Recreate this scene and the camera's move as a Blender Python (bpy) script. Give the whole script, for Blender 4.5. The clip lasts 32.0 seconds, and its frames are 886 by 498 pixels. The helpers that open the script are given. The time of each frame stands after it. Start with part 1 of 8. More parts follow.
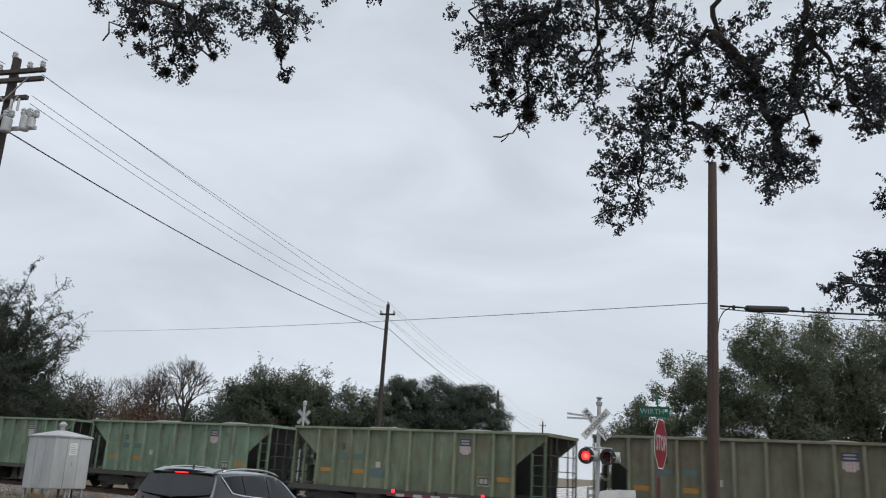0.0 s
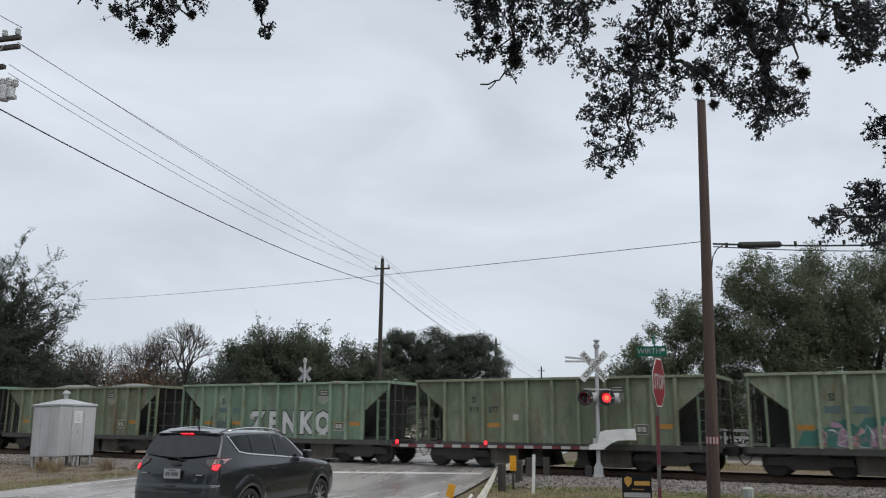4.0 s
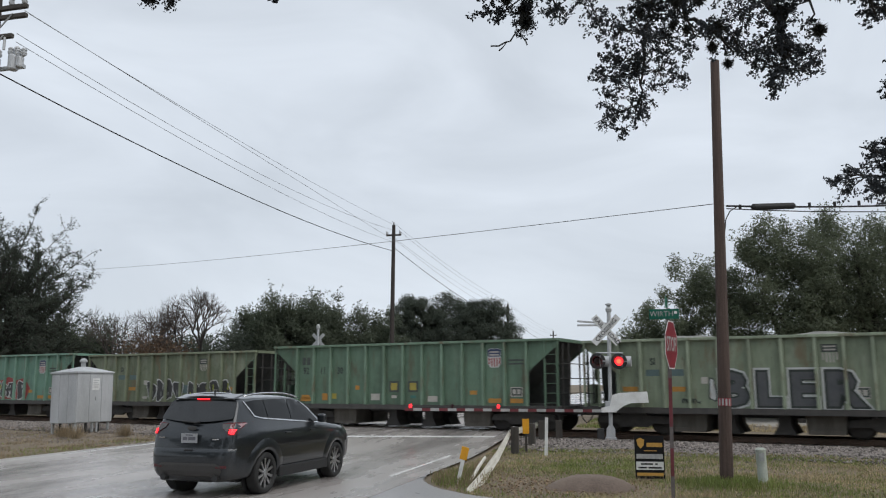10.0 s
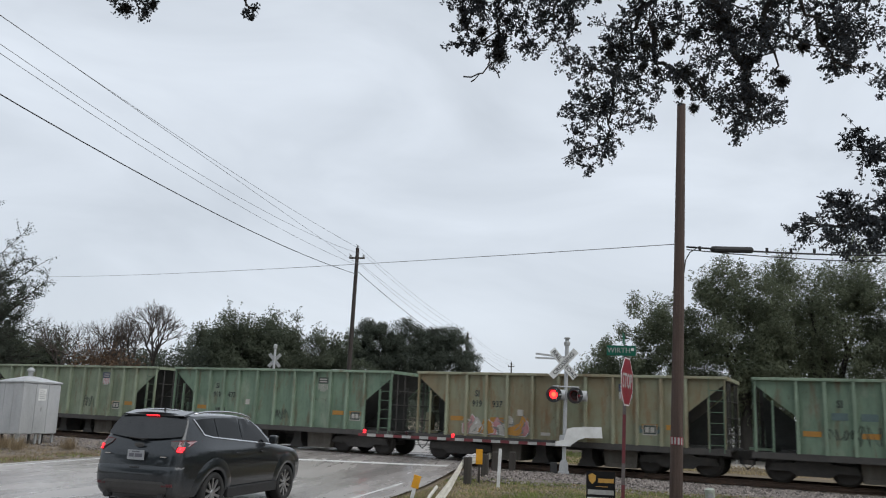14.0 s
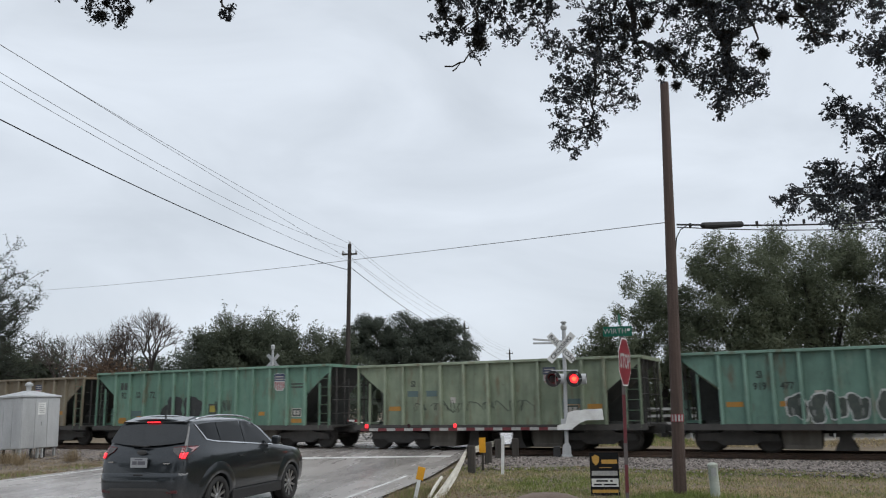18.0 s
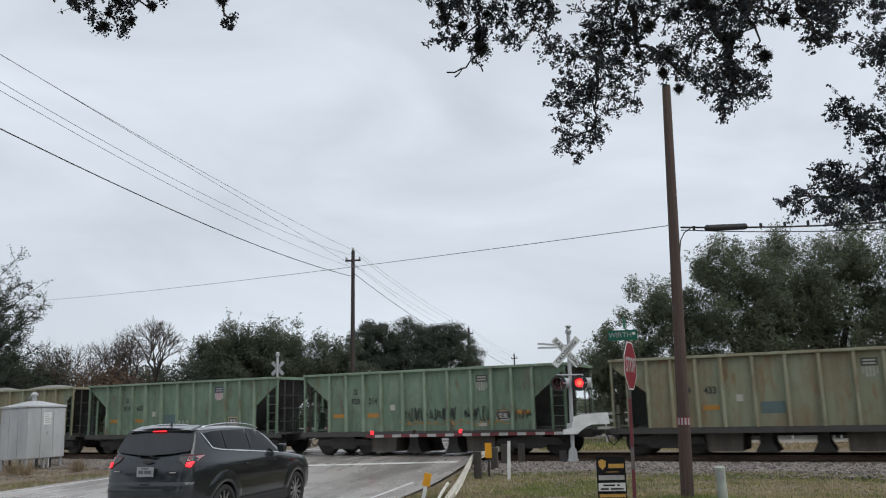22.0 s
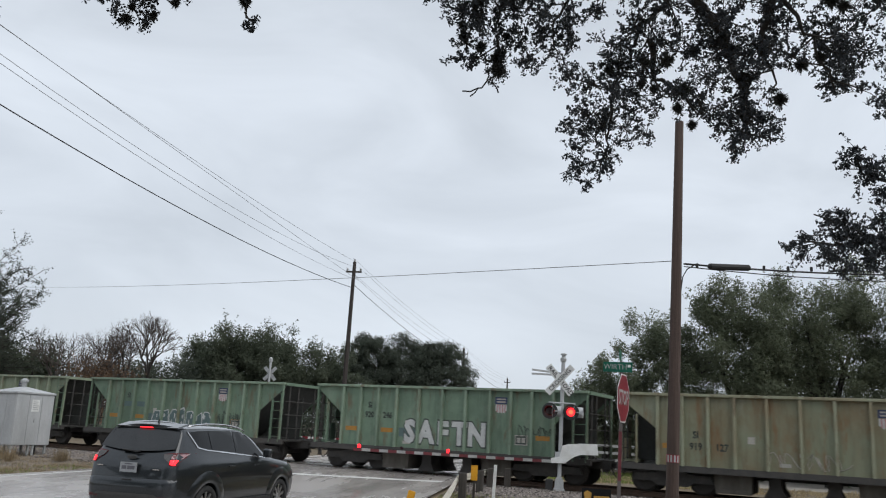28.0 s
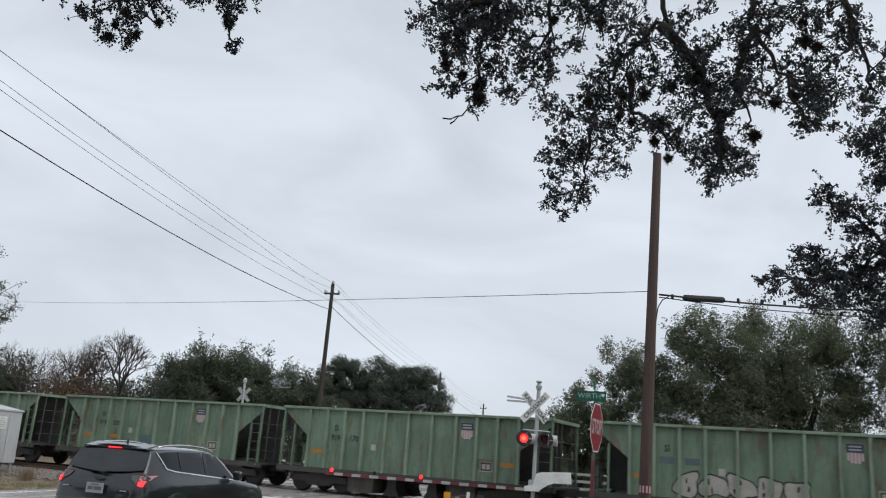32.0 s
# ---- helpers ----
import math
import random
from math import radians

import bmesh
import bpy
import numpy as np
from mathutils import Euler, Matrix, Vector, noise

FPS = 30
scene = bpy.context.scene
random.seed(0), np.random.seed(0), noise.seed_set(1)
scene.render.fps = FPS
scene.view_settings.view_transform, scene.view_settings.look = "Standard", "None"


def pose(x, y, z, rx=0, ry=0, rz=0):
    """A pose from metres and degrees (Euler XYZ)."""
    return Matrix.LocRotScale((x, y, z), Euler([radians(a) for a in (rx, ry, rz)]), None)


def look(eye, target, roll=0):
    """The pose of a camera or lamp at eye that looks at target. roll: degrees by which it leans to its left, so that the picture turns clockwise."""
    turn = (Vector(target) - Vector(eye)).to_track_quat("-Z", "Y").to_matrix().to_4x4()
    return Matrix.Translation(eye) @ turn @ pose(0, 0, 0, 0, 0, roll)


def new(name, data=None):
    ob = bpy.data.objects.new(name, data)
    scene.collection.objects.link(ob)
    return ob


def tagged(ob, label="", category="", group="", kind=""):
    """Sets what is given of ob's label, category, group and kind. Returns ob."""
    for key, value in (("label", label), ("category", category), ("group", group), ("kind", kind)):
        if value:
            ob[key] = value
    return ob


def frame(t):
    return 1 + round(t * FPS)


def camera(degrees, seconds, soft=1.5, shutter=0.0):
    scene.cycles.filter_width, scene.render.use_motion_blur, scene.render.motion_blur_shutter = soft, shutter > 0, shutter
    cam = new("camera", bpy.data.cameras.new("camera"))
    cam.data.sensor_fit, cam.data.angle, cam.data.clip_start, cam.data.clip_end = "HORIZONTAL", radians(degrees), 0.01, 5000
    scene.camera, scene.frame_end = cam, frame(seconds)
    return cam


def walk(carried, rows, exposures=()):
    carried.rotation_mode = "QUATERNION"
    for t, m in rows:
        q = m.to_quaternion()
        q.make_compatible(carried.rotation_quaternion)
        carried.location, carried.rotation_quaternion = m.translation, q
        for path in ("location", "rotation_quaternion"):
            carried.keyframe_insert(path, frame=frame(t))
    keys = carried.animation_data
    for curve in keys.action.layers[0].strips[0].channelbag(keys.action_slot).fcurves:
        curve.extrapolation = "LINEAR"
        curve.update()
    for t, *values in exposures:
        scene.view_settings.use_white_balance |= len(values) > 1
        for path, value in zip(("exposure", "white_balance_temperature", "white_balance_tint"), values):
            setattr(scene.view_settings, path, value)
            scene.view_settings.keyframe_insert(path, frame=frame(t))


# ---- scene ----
cam = camera(57.1, 32.0, soft=1.1, shutter=0.15)
# seconds, eye x, y, z, yaw to the left, pitch up, roll
ROWS = [
    (0, 0.006, -0.015, 1.870, 14.58, 15.22, 3.24),
    (0.5, 0.010, -0.017, 1.869, 14.19, 14.61, 3.16),
    (1, 0.015, -0.021, 1.867, 13.85, 14.33, 3.12),
    (1.5, 0.019, -0.024, 1.866, 13.08, 14.21, 3.21),
    (2, 0.022, -0.025, 1.865, 12.98, 14.32, 3.43),
    (2.5, 0.023, -0.026, 1.864, 13.50, 14.81, 3.64),
    (3, 0.020, -0.024, 1.864, 14.15, 14.85, 2.99),
    (3.5, 0.012, -0.019, 1.864, 14.05, 13.53, 1.92),
    (4, -0.005, -0.009, 1.865, 13.93, 11.84, 0.31),
    (4.5, -0.015, -0.003, 1.862, 14.11, 10.32, -0.68),
    (6.5, -0.006, -0.007, 1.857, 14.18, 11.75, 0.48),
    (7, -0.006, -0.006, 1.856, 13.70, 12.64, -0.63),
    (7.5, -0.003, -0.008, 1.856, 13.62, 12.95, -2.63),
    (8, -0.002, -0.008, 1.856, 14.09, 13.15, -2.46),
    (8.5, -0.003, -0.005, 1.856, 14.57, 12.81, -1.53),
    (9, -0.006, -0.003, 1.853, 14.87, 12.30, -0.84),
    (9.5, -0.013, 0.002, 1.848, 15.01, 11.24, -0.40),
    (10, -0.015, 0.007, 1.845, 14.73, 9.46, -0.12),
    (10.5, -0.013, 0.012, 1.841, 14.01, 8.78, 0.36),
    (11, -0.011, 0.014, 1.839, 13.53, 9.00, 0.56),
    (11.5, -0.008, 0.013, 1.839, 13.26, 9.14, 0.74),
    (12, -0.005, 0.012, 1.840, 12.93, 9.24, 0.95),
    (12.5, -0.003, 0.010, 1.842, 12.16, 9.50, 0.93),
    (13, -0.001, 0.006, 1.844, 11.40, 9.90, 0.99),
    (13.5, -0.004, 0.002, 1.847, 11.29, 10.49, 1.66),
    (14, -0.009, -0.002, 1.849, 12.16, 11.37, 2.43),
    (14.5, -0.012, -0.004, 1.852, 14.18, 12.88, 2.11),
    (16.5, -0.015, -0.002, 1.853, 15.01, 10.83, -1.15),
    (17, -0.008, -0.000, 1.853, 14.72, 10.30, -1.02),
    (17.5, 0.001, 0.001, 1.848, 13.72, 10.81, -1.17),
    (18, 0.006, 0.003, 1.844, 11.61, 10.76, -0.87),
    (18.5, 0.003, 0.004, 1.842, 8.65, 9.59, -0.42),
    (19, 0.000, 0.000, 1.850, 7.00, 9.10, 0.08),
    (19.5, 0.002, 0.001, 1.848, 7.40, 10.05, 0.57),
    (20, 0.000, 0.001, 1.848, 7.82, 11.23, 1.27),
    (20.5, -0.001, -0.000, 1.850, 7.91, 12.15, 0.69),
    (21, -0.002, -0.000, 1.853, 9.04, 12.54, -0.67),
    (21.5, -0.007, 0.002, 1.853, 10.66, 12.09, -1.11),
    (22, -0.006, 0.002, 1.853, 11.83, 11.13, -1.49),
    (22.5, -0.001, 0.002, 1.850, 12.29, 10.94, -1.69),
    (23, 0.003, 0.001, 1.849, 12.52, 11.12, -1.58),
    (23.5, 0.003, -0.001, 1.849, 12.93, 11.60, -1.27),
    (24, 0.003, -0.001, 1.850, 13.13, 12.10, -0.76),
    (24.5, 0.003, 0.001, 1.846, 12.88, 12.14, -0.02),
    (25, 0.000, 0.003, 1.844, 12.60, 12.00, 0.67),
    (25.5, -0.001, 0.006, 1.845, 12.26, 11.74, 0.93),
    (27.5, -0.013, 0.020, 1.842, 10.97, 13.41, 2.52),
    (28, -0.013, 0.019, 1.840, 12.01, 12.43, 3.03),
    (28.5, -0.013, 0.014, 1.840, 12.36, 12.21, 2.85),
    (29, -0.015, 0.013, 1.843, 12.23, 13.52, 3.93),
    (29.5, -0.012, 0.010, 1.845, 11.89, 14.30, 4.44),
    (30, -0.010, 0.008, 1.847, 11.71, 14.70, 4.38),
    (30.5, -0.002, 0.005, 1.847, 11.35, 14.98, 4.10),
    (31, 0.008, 0.001, 1.849, 11.01, 14.66, 3.55),
    (31.5, 0.021, -0.003, 1.853, 10.79, 14.30, 3.30),
    (32, 0.028, -0.006, 1.858, 10.66, 14.20, 4.18),
]
walk(cam, [(t, pose(x, y, z, 0, 0, yaw) @ pose(0, 0, 0, 90 + pitch) @ pose(0, 0, 0, 0, 0, roll)) for t, x, y, z, yaw, pitch, roll in ROWS],
     [(0, -0.03), (4, -0.03), (7, 0.03), (9, 0.0), (13, 0.02), (17, 0.0), (18, 0.05), (19, 0.11), (20, 0.11), (22, -0.01), (25, 0.02), (28, 0.02), (30, -0.01), (32, 0.02)])

# ---- world and light: a closed overcast ----
world = bpy.data.worlds.new("overcast_sky")
scene.world = world
world.use_nodes = True
wn, wl = world.node_tree.nodes, world.node_tree.links
sky = wn.new("ShaderNodeTexSky")
sky.sky_type, sky.sun_disc = "NISHITA", False
sky.sun_elevation, sky.sun_rotation = radians(50), radians(113)
wc = wn.new("ShaderNodeTexCoord")
wmap = wn.new("ShaderNodeMapping")
wmap.inputs["Scale"].default_value = (1.0, 1.0, 2.6)
cloud = wn.new("ShaderNodeTexNoise")
cloud.inputs["Scale"].default_value, cloud.inputs["Detail"].default_value = 2.6, 5.0
cloud.inputs["Roughness"].default_value, cloud.inputs["Distortion"].default_value = 0.5, 0.6
ramp = wn.new("ShaderNodeValToRGB")
ramp.color_ramp.elements[0].position, ramp.color_ramp.elements[0].color = 0.32, (0.60, 0.655, 0.725, 1)
ramp.color_ramp.elements[1].position, ramp.color_ramp.elements[1].color = 0.70, (0.80, 0.865, 0.95, 1)
dim = wn.new("ShaderNodeMixRGB")
dim.blend_type = "MULTIPLY"
dim.inputs[0].default_value, dim.inputs[2].default_value = 1.0, (0.1, 0.1, 0.1, 1)
veil = wn.new("ShaderNodeMixRGB")
veil.inputs[0].default_value = 0.93
wl.new(wc.outputs["Generated"], wmap.inputs["Vector"])
wl.new(wmap.outputs["Vector"], cloud.inputs["Vector"])
wl.new(cloud.outputs["Fac"], ramp.inputs["Fac"])
wl.new(sky.outputs["Color"], dim.inputs[1])
wl.new(dim.outputs["Color"], veil.inputs[1])
wl.new(ramp.outputs["Color"], veil.inputs[2])
wl.new(veil.outputs["Color"], wn["Background"].inputs["Color"])
wn["Background"].inputs["Strength"].default_value = 1.0
sun = new("sun", bpy.data.lights.new("sun", "SUN"))
sun.data.energy, sun.data.angle, sun.data.color = 1.75, radians(60), (1.0, 0.97, 0.93)
sun.matrix_world = look((0, 0, 60), (-46, 20, 0))

# ---- small mesh helpers ----
def finish(bm, name, mats=(), smooth=False):
    me = bpy.data.meshes.new(name)
    bmesh.ops.recalc_face_normals(bm, faces=bm.faces)
    bm.to_mesh(me)
    bm.free()
    for m in mats:
        me.materials.append(m)
    if smooth:
        me.polygons.foreach_set("use_smooth", [True] * len(me.polygons))
    return me


def part(name, bm, material, parent=None, label="", smooth=False, m=None):
    """Links a bmesh (or a mesh) as one object under a thing or a part."""
    me = bm if isinstance(bm, bpy.types.Mesh) else finish(bm, name, [material] if material else [], smooth)
    ob = new(name, me)
    if parent is not None:
        ob.parent = parent
    if m is not None:
        ob.matrix_basis = m
    if label:
        tagged(ob, label)
    return ob


def thing(name, label, category, m=None, group="", kind=""):
    ob = new(name)
    ob.empty_display_size = 0.2
    if m is not None:
        ob.matrix_basis = m
    return tagged(ob, label, category, group, kind)


def box(bm, x0, x1, y0, y1, z0, z1, m=None, bevel=0.0):
    v = [bm.verts.new((x, y, z)) for z in (z0, z1) for y in (y0, y1) for x in (x0, x1)]
    fs = [bm.faces.new([v[i] for i in f]) for f in ((0, 2, 3, 1), (4, 5, 7, 6), (0, 1, 5, 4), (2, 6, 7, 3), (0, 4, 6, 2), (1, 3, 7, 5))]
    if bevel:
        es = list({e for f in fs for e in f.edges})
        got = bmesh.ops.bevel(bm, geom=es, offset=bevel, segments=2, affect="EDGES", profile=0.6)
        v = list({w for f in got["faces"] for w in f.verts} | {w for w in v if w.is_valid})
    if m is not None:
        bmesh.ops.transform(bm, matrix=m, verts=v)
    return v


def tube(bm, pts, radii, n=8, cap=True):
    """A round bar through points, with a radius at each."""
    pts = [Vector(p) for p in pts]
    if not hasattr(radii, "__len__"):
        radii = [radii] * len(pts)
    rings = []
    for i, p in enumerate(pts):
        d = (pts[min(i + 1, len(pts) - 1)] - pts[max(i - 1, 0)]).normalized()
        a = d.orthogonal().normalized() if i == 0 else (a - d * a.dot(d)).normalized()
        b = d.cross(a)
        rings.append([bm.verts.new(p + radii[i] * (math.cos(k * 2 * math.pi / n) * a + math.sin(k * 2 * math.pi / n) * b)) for k in range(n)])
    for r, s in zip(rings, rings[1:]):
        for k in range(n):
            bm.faces.new((r[k], r[(k + 1) % n], s[(k + 1) % n], s[k]))
    if cap:
        bm.faces.new(rings[0][::-1])
        bm.faces.new(rings[-1])
    return [v for r in rings for v in r]


def prism(bm, poly, y0, y1, m=None):
    """A polygon in x and z, drawn out along y."""
    a = [bm.verts.new((x, y0, z)) for x, z in poly]
    b = [bm.verts.new((x, y1, z)) for x, z in poly]
    n = len(poly)
    bm.faces.new(a)
    bm.faces.new(b[::-1])
    for k in range(n):
        bm.faces.new((a[k], b[k], b[(k + 1) % n], a[(k + 1) % n]))
    if m is not None:
        bmesh.ops.transform(bm, matrix=m, verts=a + b)
    return a + b


def lathe(bm, prof, n=24, m=None, cap=True):
    """A profile of (radius, x) turned about the x axis."""
    rings = []
    for r, x in prof:
        rings.append([bm.verts.new((x, r * math.cos(k * 2 * math.pi / n), r * math.sin(k * 2 * math.pi / n))) for k in range(n)])
    for p, q in zip(rings, rings[1:]):
        for k in range(n):
            bm.faces.new((p[k], p[(k + 1) % n], q[(k + 1) % n], q[k]))
    if cap:
        bm.faces.new(rings[0][::-1])
        bm.faces.new(rings[-1])
    vs = [v for r in rings for v in r]
    if m is not None:
        bmesh.ops.transform(bm, matrix=m, verts=vs)
    return vs


def lettering(body, size, offset=0.0, depth=0.002):
    """A mesh of words in the built-in font, in x and z, read from -y, centred."""
    cu = bpy.data.curves.new("lettering", "FONT")
    cu.body, cu.size, cu.offset, cu.extrude = body, size, offset, depth
    cu.align_x, cu.align_y, cu.resolution_u = "CENTER", "CENTER", 2
    ob = bpy.data.objects.new("lettering", cu)
    me = bpy.data.meshes.new_from_object(ob)
    bpy.data.objects.remove(ob)
    me.transform(pose(0, 0, 0, 90))
    return me


# ---- materials ----
def mat(name, c1, c2=None, scale=3.0, rough=0.6, metal=0.0, bump=0.15, fine=45.0, stretch=(1, 1, 1), rand="", spread=0.25, glow=0.0, spec=0.5, cut=(0.35, 0.7), c3=None, rough2=None):
    """A procedural surface: two colours by a coarse noise, a fine grain, small relief, and a spread from piece to piece."""
    m = bpy.data.materials.new(name)
    m.use_nodes = True
    n, l = m.node_tree.nodes, m.node_tree.links
    b = n["Principled BSDF"]
    b.inputs["Roughness"].default_value, b.inputs["Metallic"].default_value = rough, metal
    b.inputs["Specular IOR Level"].default_value = spec
    c2 = c2 or tuple(v * 0.72 for v in c1)
    tc, mp = n.new("ShaderNodeTexCoord"), n.new("ShaderNodeMapping")
    mp.inputs["Scale"].default_value = stretch
    l.new(tc.outputs["Object"], mp.inputs["Vector"])
    t1, t2 = n.new("ShaderNodeTexNoise"), n.new("ShaderNodeTexNoise")
    t1.inputs["Scale"].default_value, t1.inputs["Detail"].default_value, t1.inputs["Roughness"].default_value = scale, 6.0, 0.62
    t2.inputs["Scale"].default_value, t2.inputs["Detail"].default_value = fine, 3.0
    l.new(mp.outputs["Vector"], t1.inputs["Vector"])
    l.new(tc.outputs["Object"], t2.inputs["Vector"])
    rp = n.new("ShaderNodeValToRGB")
    rp.color_ramp.elements[0].position, rp.color_ramp.elements[1].position = cut
    rp.color_ramp.elements[0].color, rp.color_ramp.elements[1].color = (*c1, 1), (*c2, 1)
    if c3:
        e = rp.color_ramp.elements.new(min(0.98, cut[1] + 0.12))
        e.color = (*c3, 1)
    l.new(t1.outputs["Fac"], rp.inputs["Fac"])
    mx = n.new("ShaderNodeMixRGB")
    mx.blend_type = "OVERLAY"
    mx.inputs[0].default_value = 0.35
    l.new(rp.outputs["Color"], mx.inputs[1])
    l.new(t2.outputs["Fac"], mx.inputs[2])
    out = mx
    if rand:
        src = n.new("ShaderNodeObjectInfo").outputs["Random"] if rand == "object" else n.new("ShaderNodeNewGeometry").outputs["Random Per Island"]
        hv = n.new("ShaderNodeHueSaturation")
        mr = n.new("ShaderNodeMapRange")
        mr.inputs["To Min"].default_value, mr.inputs["To Max"].default_value = 1 - spread, 1 + spread
        l.new(src, mr.inputs["Value"])
        l.new(mr.outputs["Result"], hv.inputs["Value"])
        l.new(out.outputs["Color"], hv.inputs["Color"])
        out = hv
    l.new(out.outputs["Color"], b.inputs["Base Color"])
    if rough2 is not None:
        rr = n.new("ShaderNodeMapRange")
        rr.inputs["From Min"].default_value, rr.inputs["From Max"].default_value = cut
        rr.inputs["To Min"].default_value, rr.inputs["To Max"].default_value = rough, rough2
        l.new(t1.outputs["Fac"], rr.inputs["Value"])
        l.new(rr.outputs["Result"], b.inputs["Roughness"])
    if bump:
        bp = n.new("ShaderNodeBump")
        bp.inputs["Strength"].default_value, bp.inputs["Distance"].default_value = bump, 0.02
        l.new(t2.outputs["Fac"], bp.inputs["Height"])
        l.new(bp.outputs["Normal"], b.inputs["Normal"])
    if glow:
        b.inputs["Emission Color"].default_value, b.inputs["Emission Strength"].default_value = (*c1, 1), glow
    return m


def leaf_mat(name, c1, c2, spread=0.5, through_light=0.0, spec=0.2):
    """Leaves and blades: a soft sheen, and some light that passes through them."""
    m = mat(name, c1, c2, scale=0.9, rough=0.6, bump=0, rand="island", spread=spread, spec=spec)
    if through_light:
        n, l = m.node_tree.nodes, m.node_tree.links
        b = n["Principled BSDF"]
        tr, mix = n.new("ShaderNodeBsdfTranslucent"), n.new("ShaderNodeMixShader")
        l.new(b.inputs["Base Color"].links[0].from_socket, tr.inputs["Color"])
        mix.inputs[0].default_value = through_light
        l.new(b.outputs[0], mix.inputs[1])
        l.new(tr.outputs[0], mix.inputs[2])
        l.new(mix.outputs[0], n["Material Output"].inputs["Surface"])
    return m


def car_paint(name, c1, c2, rust, chalk=(0.30, 0.32, 0.25)):
    """Old enamel on steel: sun-bleached areas, runs of dirt down the sheets, rust in blotches; each sheet weathered its own way."""
    m = bpy.data.materials.new(name)
    m.use_nodes = True
    n, l = m.node_tree.nodes, m.node_tree.links
    b = n["Principled BSDF"]
    b.inputs["Roughness"].default_value = 0.62
    b.inputs["Specular IOR Level"].default_value = 0.4
    tc, info = n.new("ShaderNodeTexCoord"), n.new("ShaderNodeObjectInfo")
    shift = n.new("ShaderNodeVectorMath")
    shift.operation = "MULTIPLY_ADD"
    shift.inputs[1].default_value = (1, 1, 1)
    far = n.new("ShaderNodeVectorMath")
    far.operation = "SCALE"
    far.inputs[0].default_value = (71.0, 13.0, 37.0)
    l.new(info.outputs["Random"], far.inputs["Scale"])
    l.new(tc.outputs["Object"], shift.inputs[0])
    l.new(far.outputs[0], shift.inputs[2])

    def cloud(scale, stretch, low, high, detail=6.0):
        mp, t, r = n.new("ShaderNodeMapping"), n.new("ShaderNodeTexNoise"), n.new("ShaderNodeMapRange")
        mp.inputs["Scale"].default_value = stretch
        t.inputs["Scale"].default_value, t.inputs["Detail"].default_value, t.inputs["Roughness"].default_value = scale, detail, 0.65
        r.inputs["From Min"].default_value, r.inputs["From Max"].default_value = low, high
        l.new(shift.outputs[0], mp.inputs["Vector"])
        l.new(mp.outputs[0], t.inputs["Vector"])
        l.new(t.outputs["Fac"], r.inputs["Value"])
        return r.outputs[0]

    def over(fac, amount, under, colour):
        k = n.new("ShaderNodeMath")
        k.operation = "MULTIPLY"
        k.inputs[1].default_value = amount
        l.new(fac, k.inputs[0])
        mx = n.new("ShaderNodeMixRGB")
        l.new(k.outputs[0], mx.inputs[0])
        if isinstance(under, tuple):
            mx.inputs[1].default_value = (*under, 1)
        else:
            l.new(under, mx.inputs[1])
        mx.inputs[2].default_value = (*colour, 1)
        return mx.outputs[0]

    c = over(cloud(0.7, (1, 1, 0.8), 0.4, 0.62), 1.0, c1, c2)
    c = over(cloud(1.3, (1, 1, 0.5), 0.54, 0.72), 0.55, c, chalk)
    c = over(cloud(3.4, (1.8, 1, 0.2), 0.50, 0.74, 3.0), 0.38, c, tuple(v * 0.42 for v in c2))
    c = over(cloud(2.2, (1.4, 1, 0.35), 0.54, 0.68), 0.75, c, rust)
    c = over(cloud(9.0, (1.5, 1, 0.6), 0.62, 0.72), 0.6, c, tuple(v * 0.5 for v in rust))
    l.new(c, b.inputs["Base Color"])
    return m


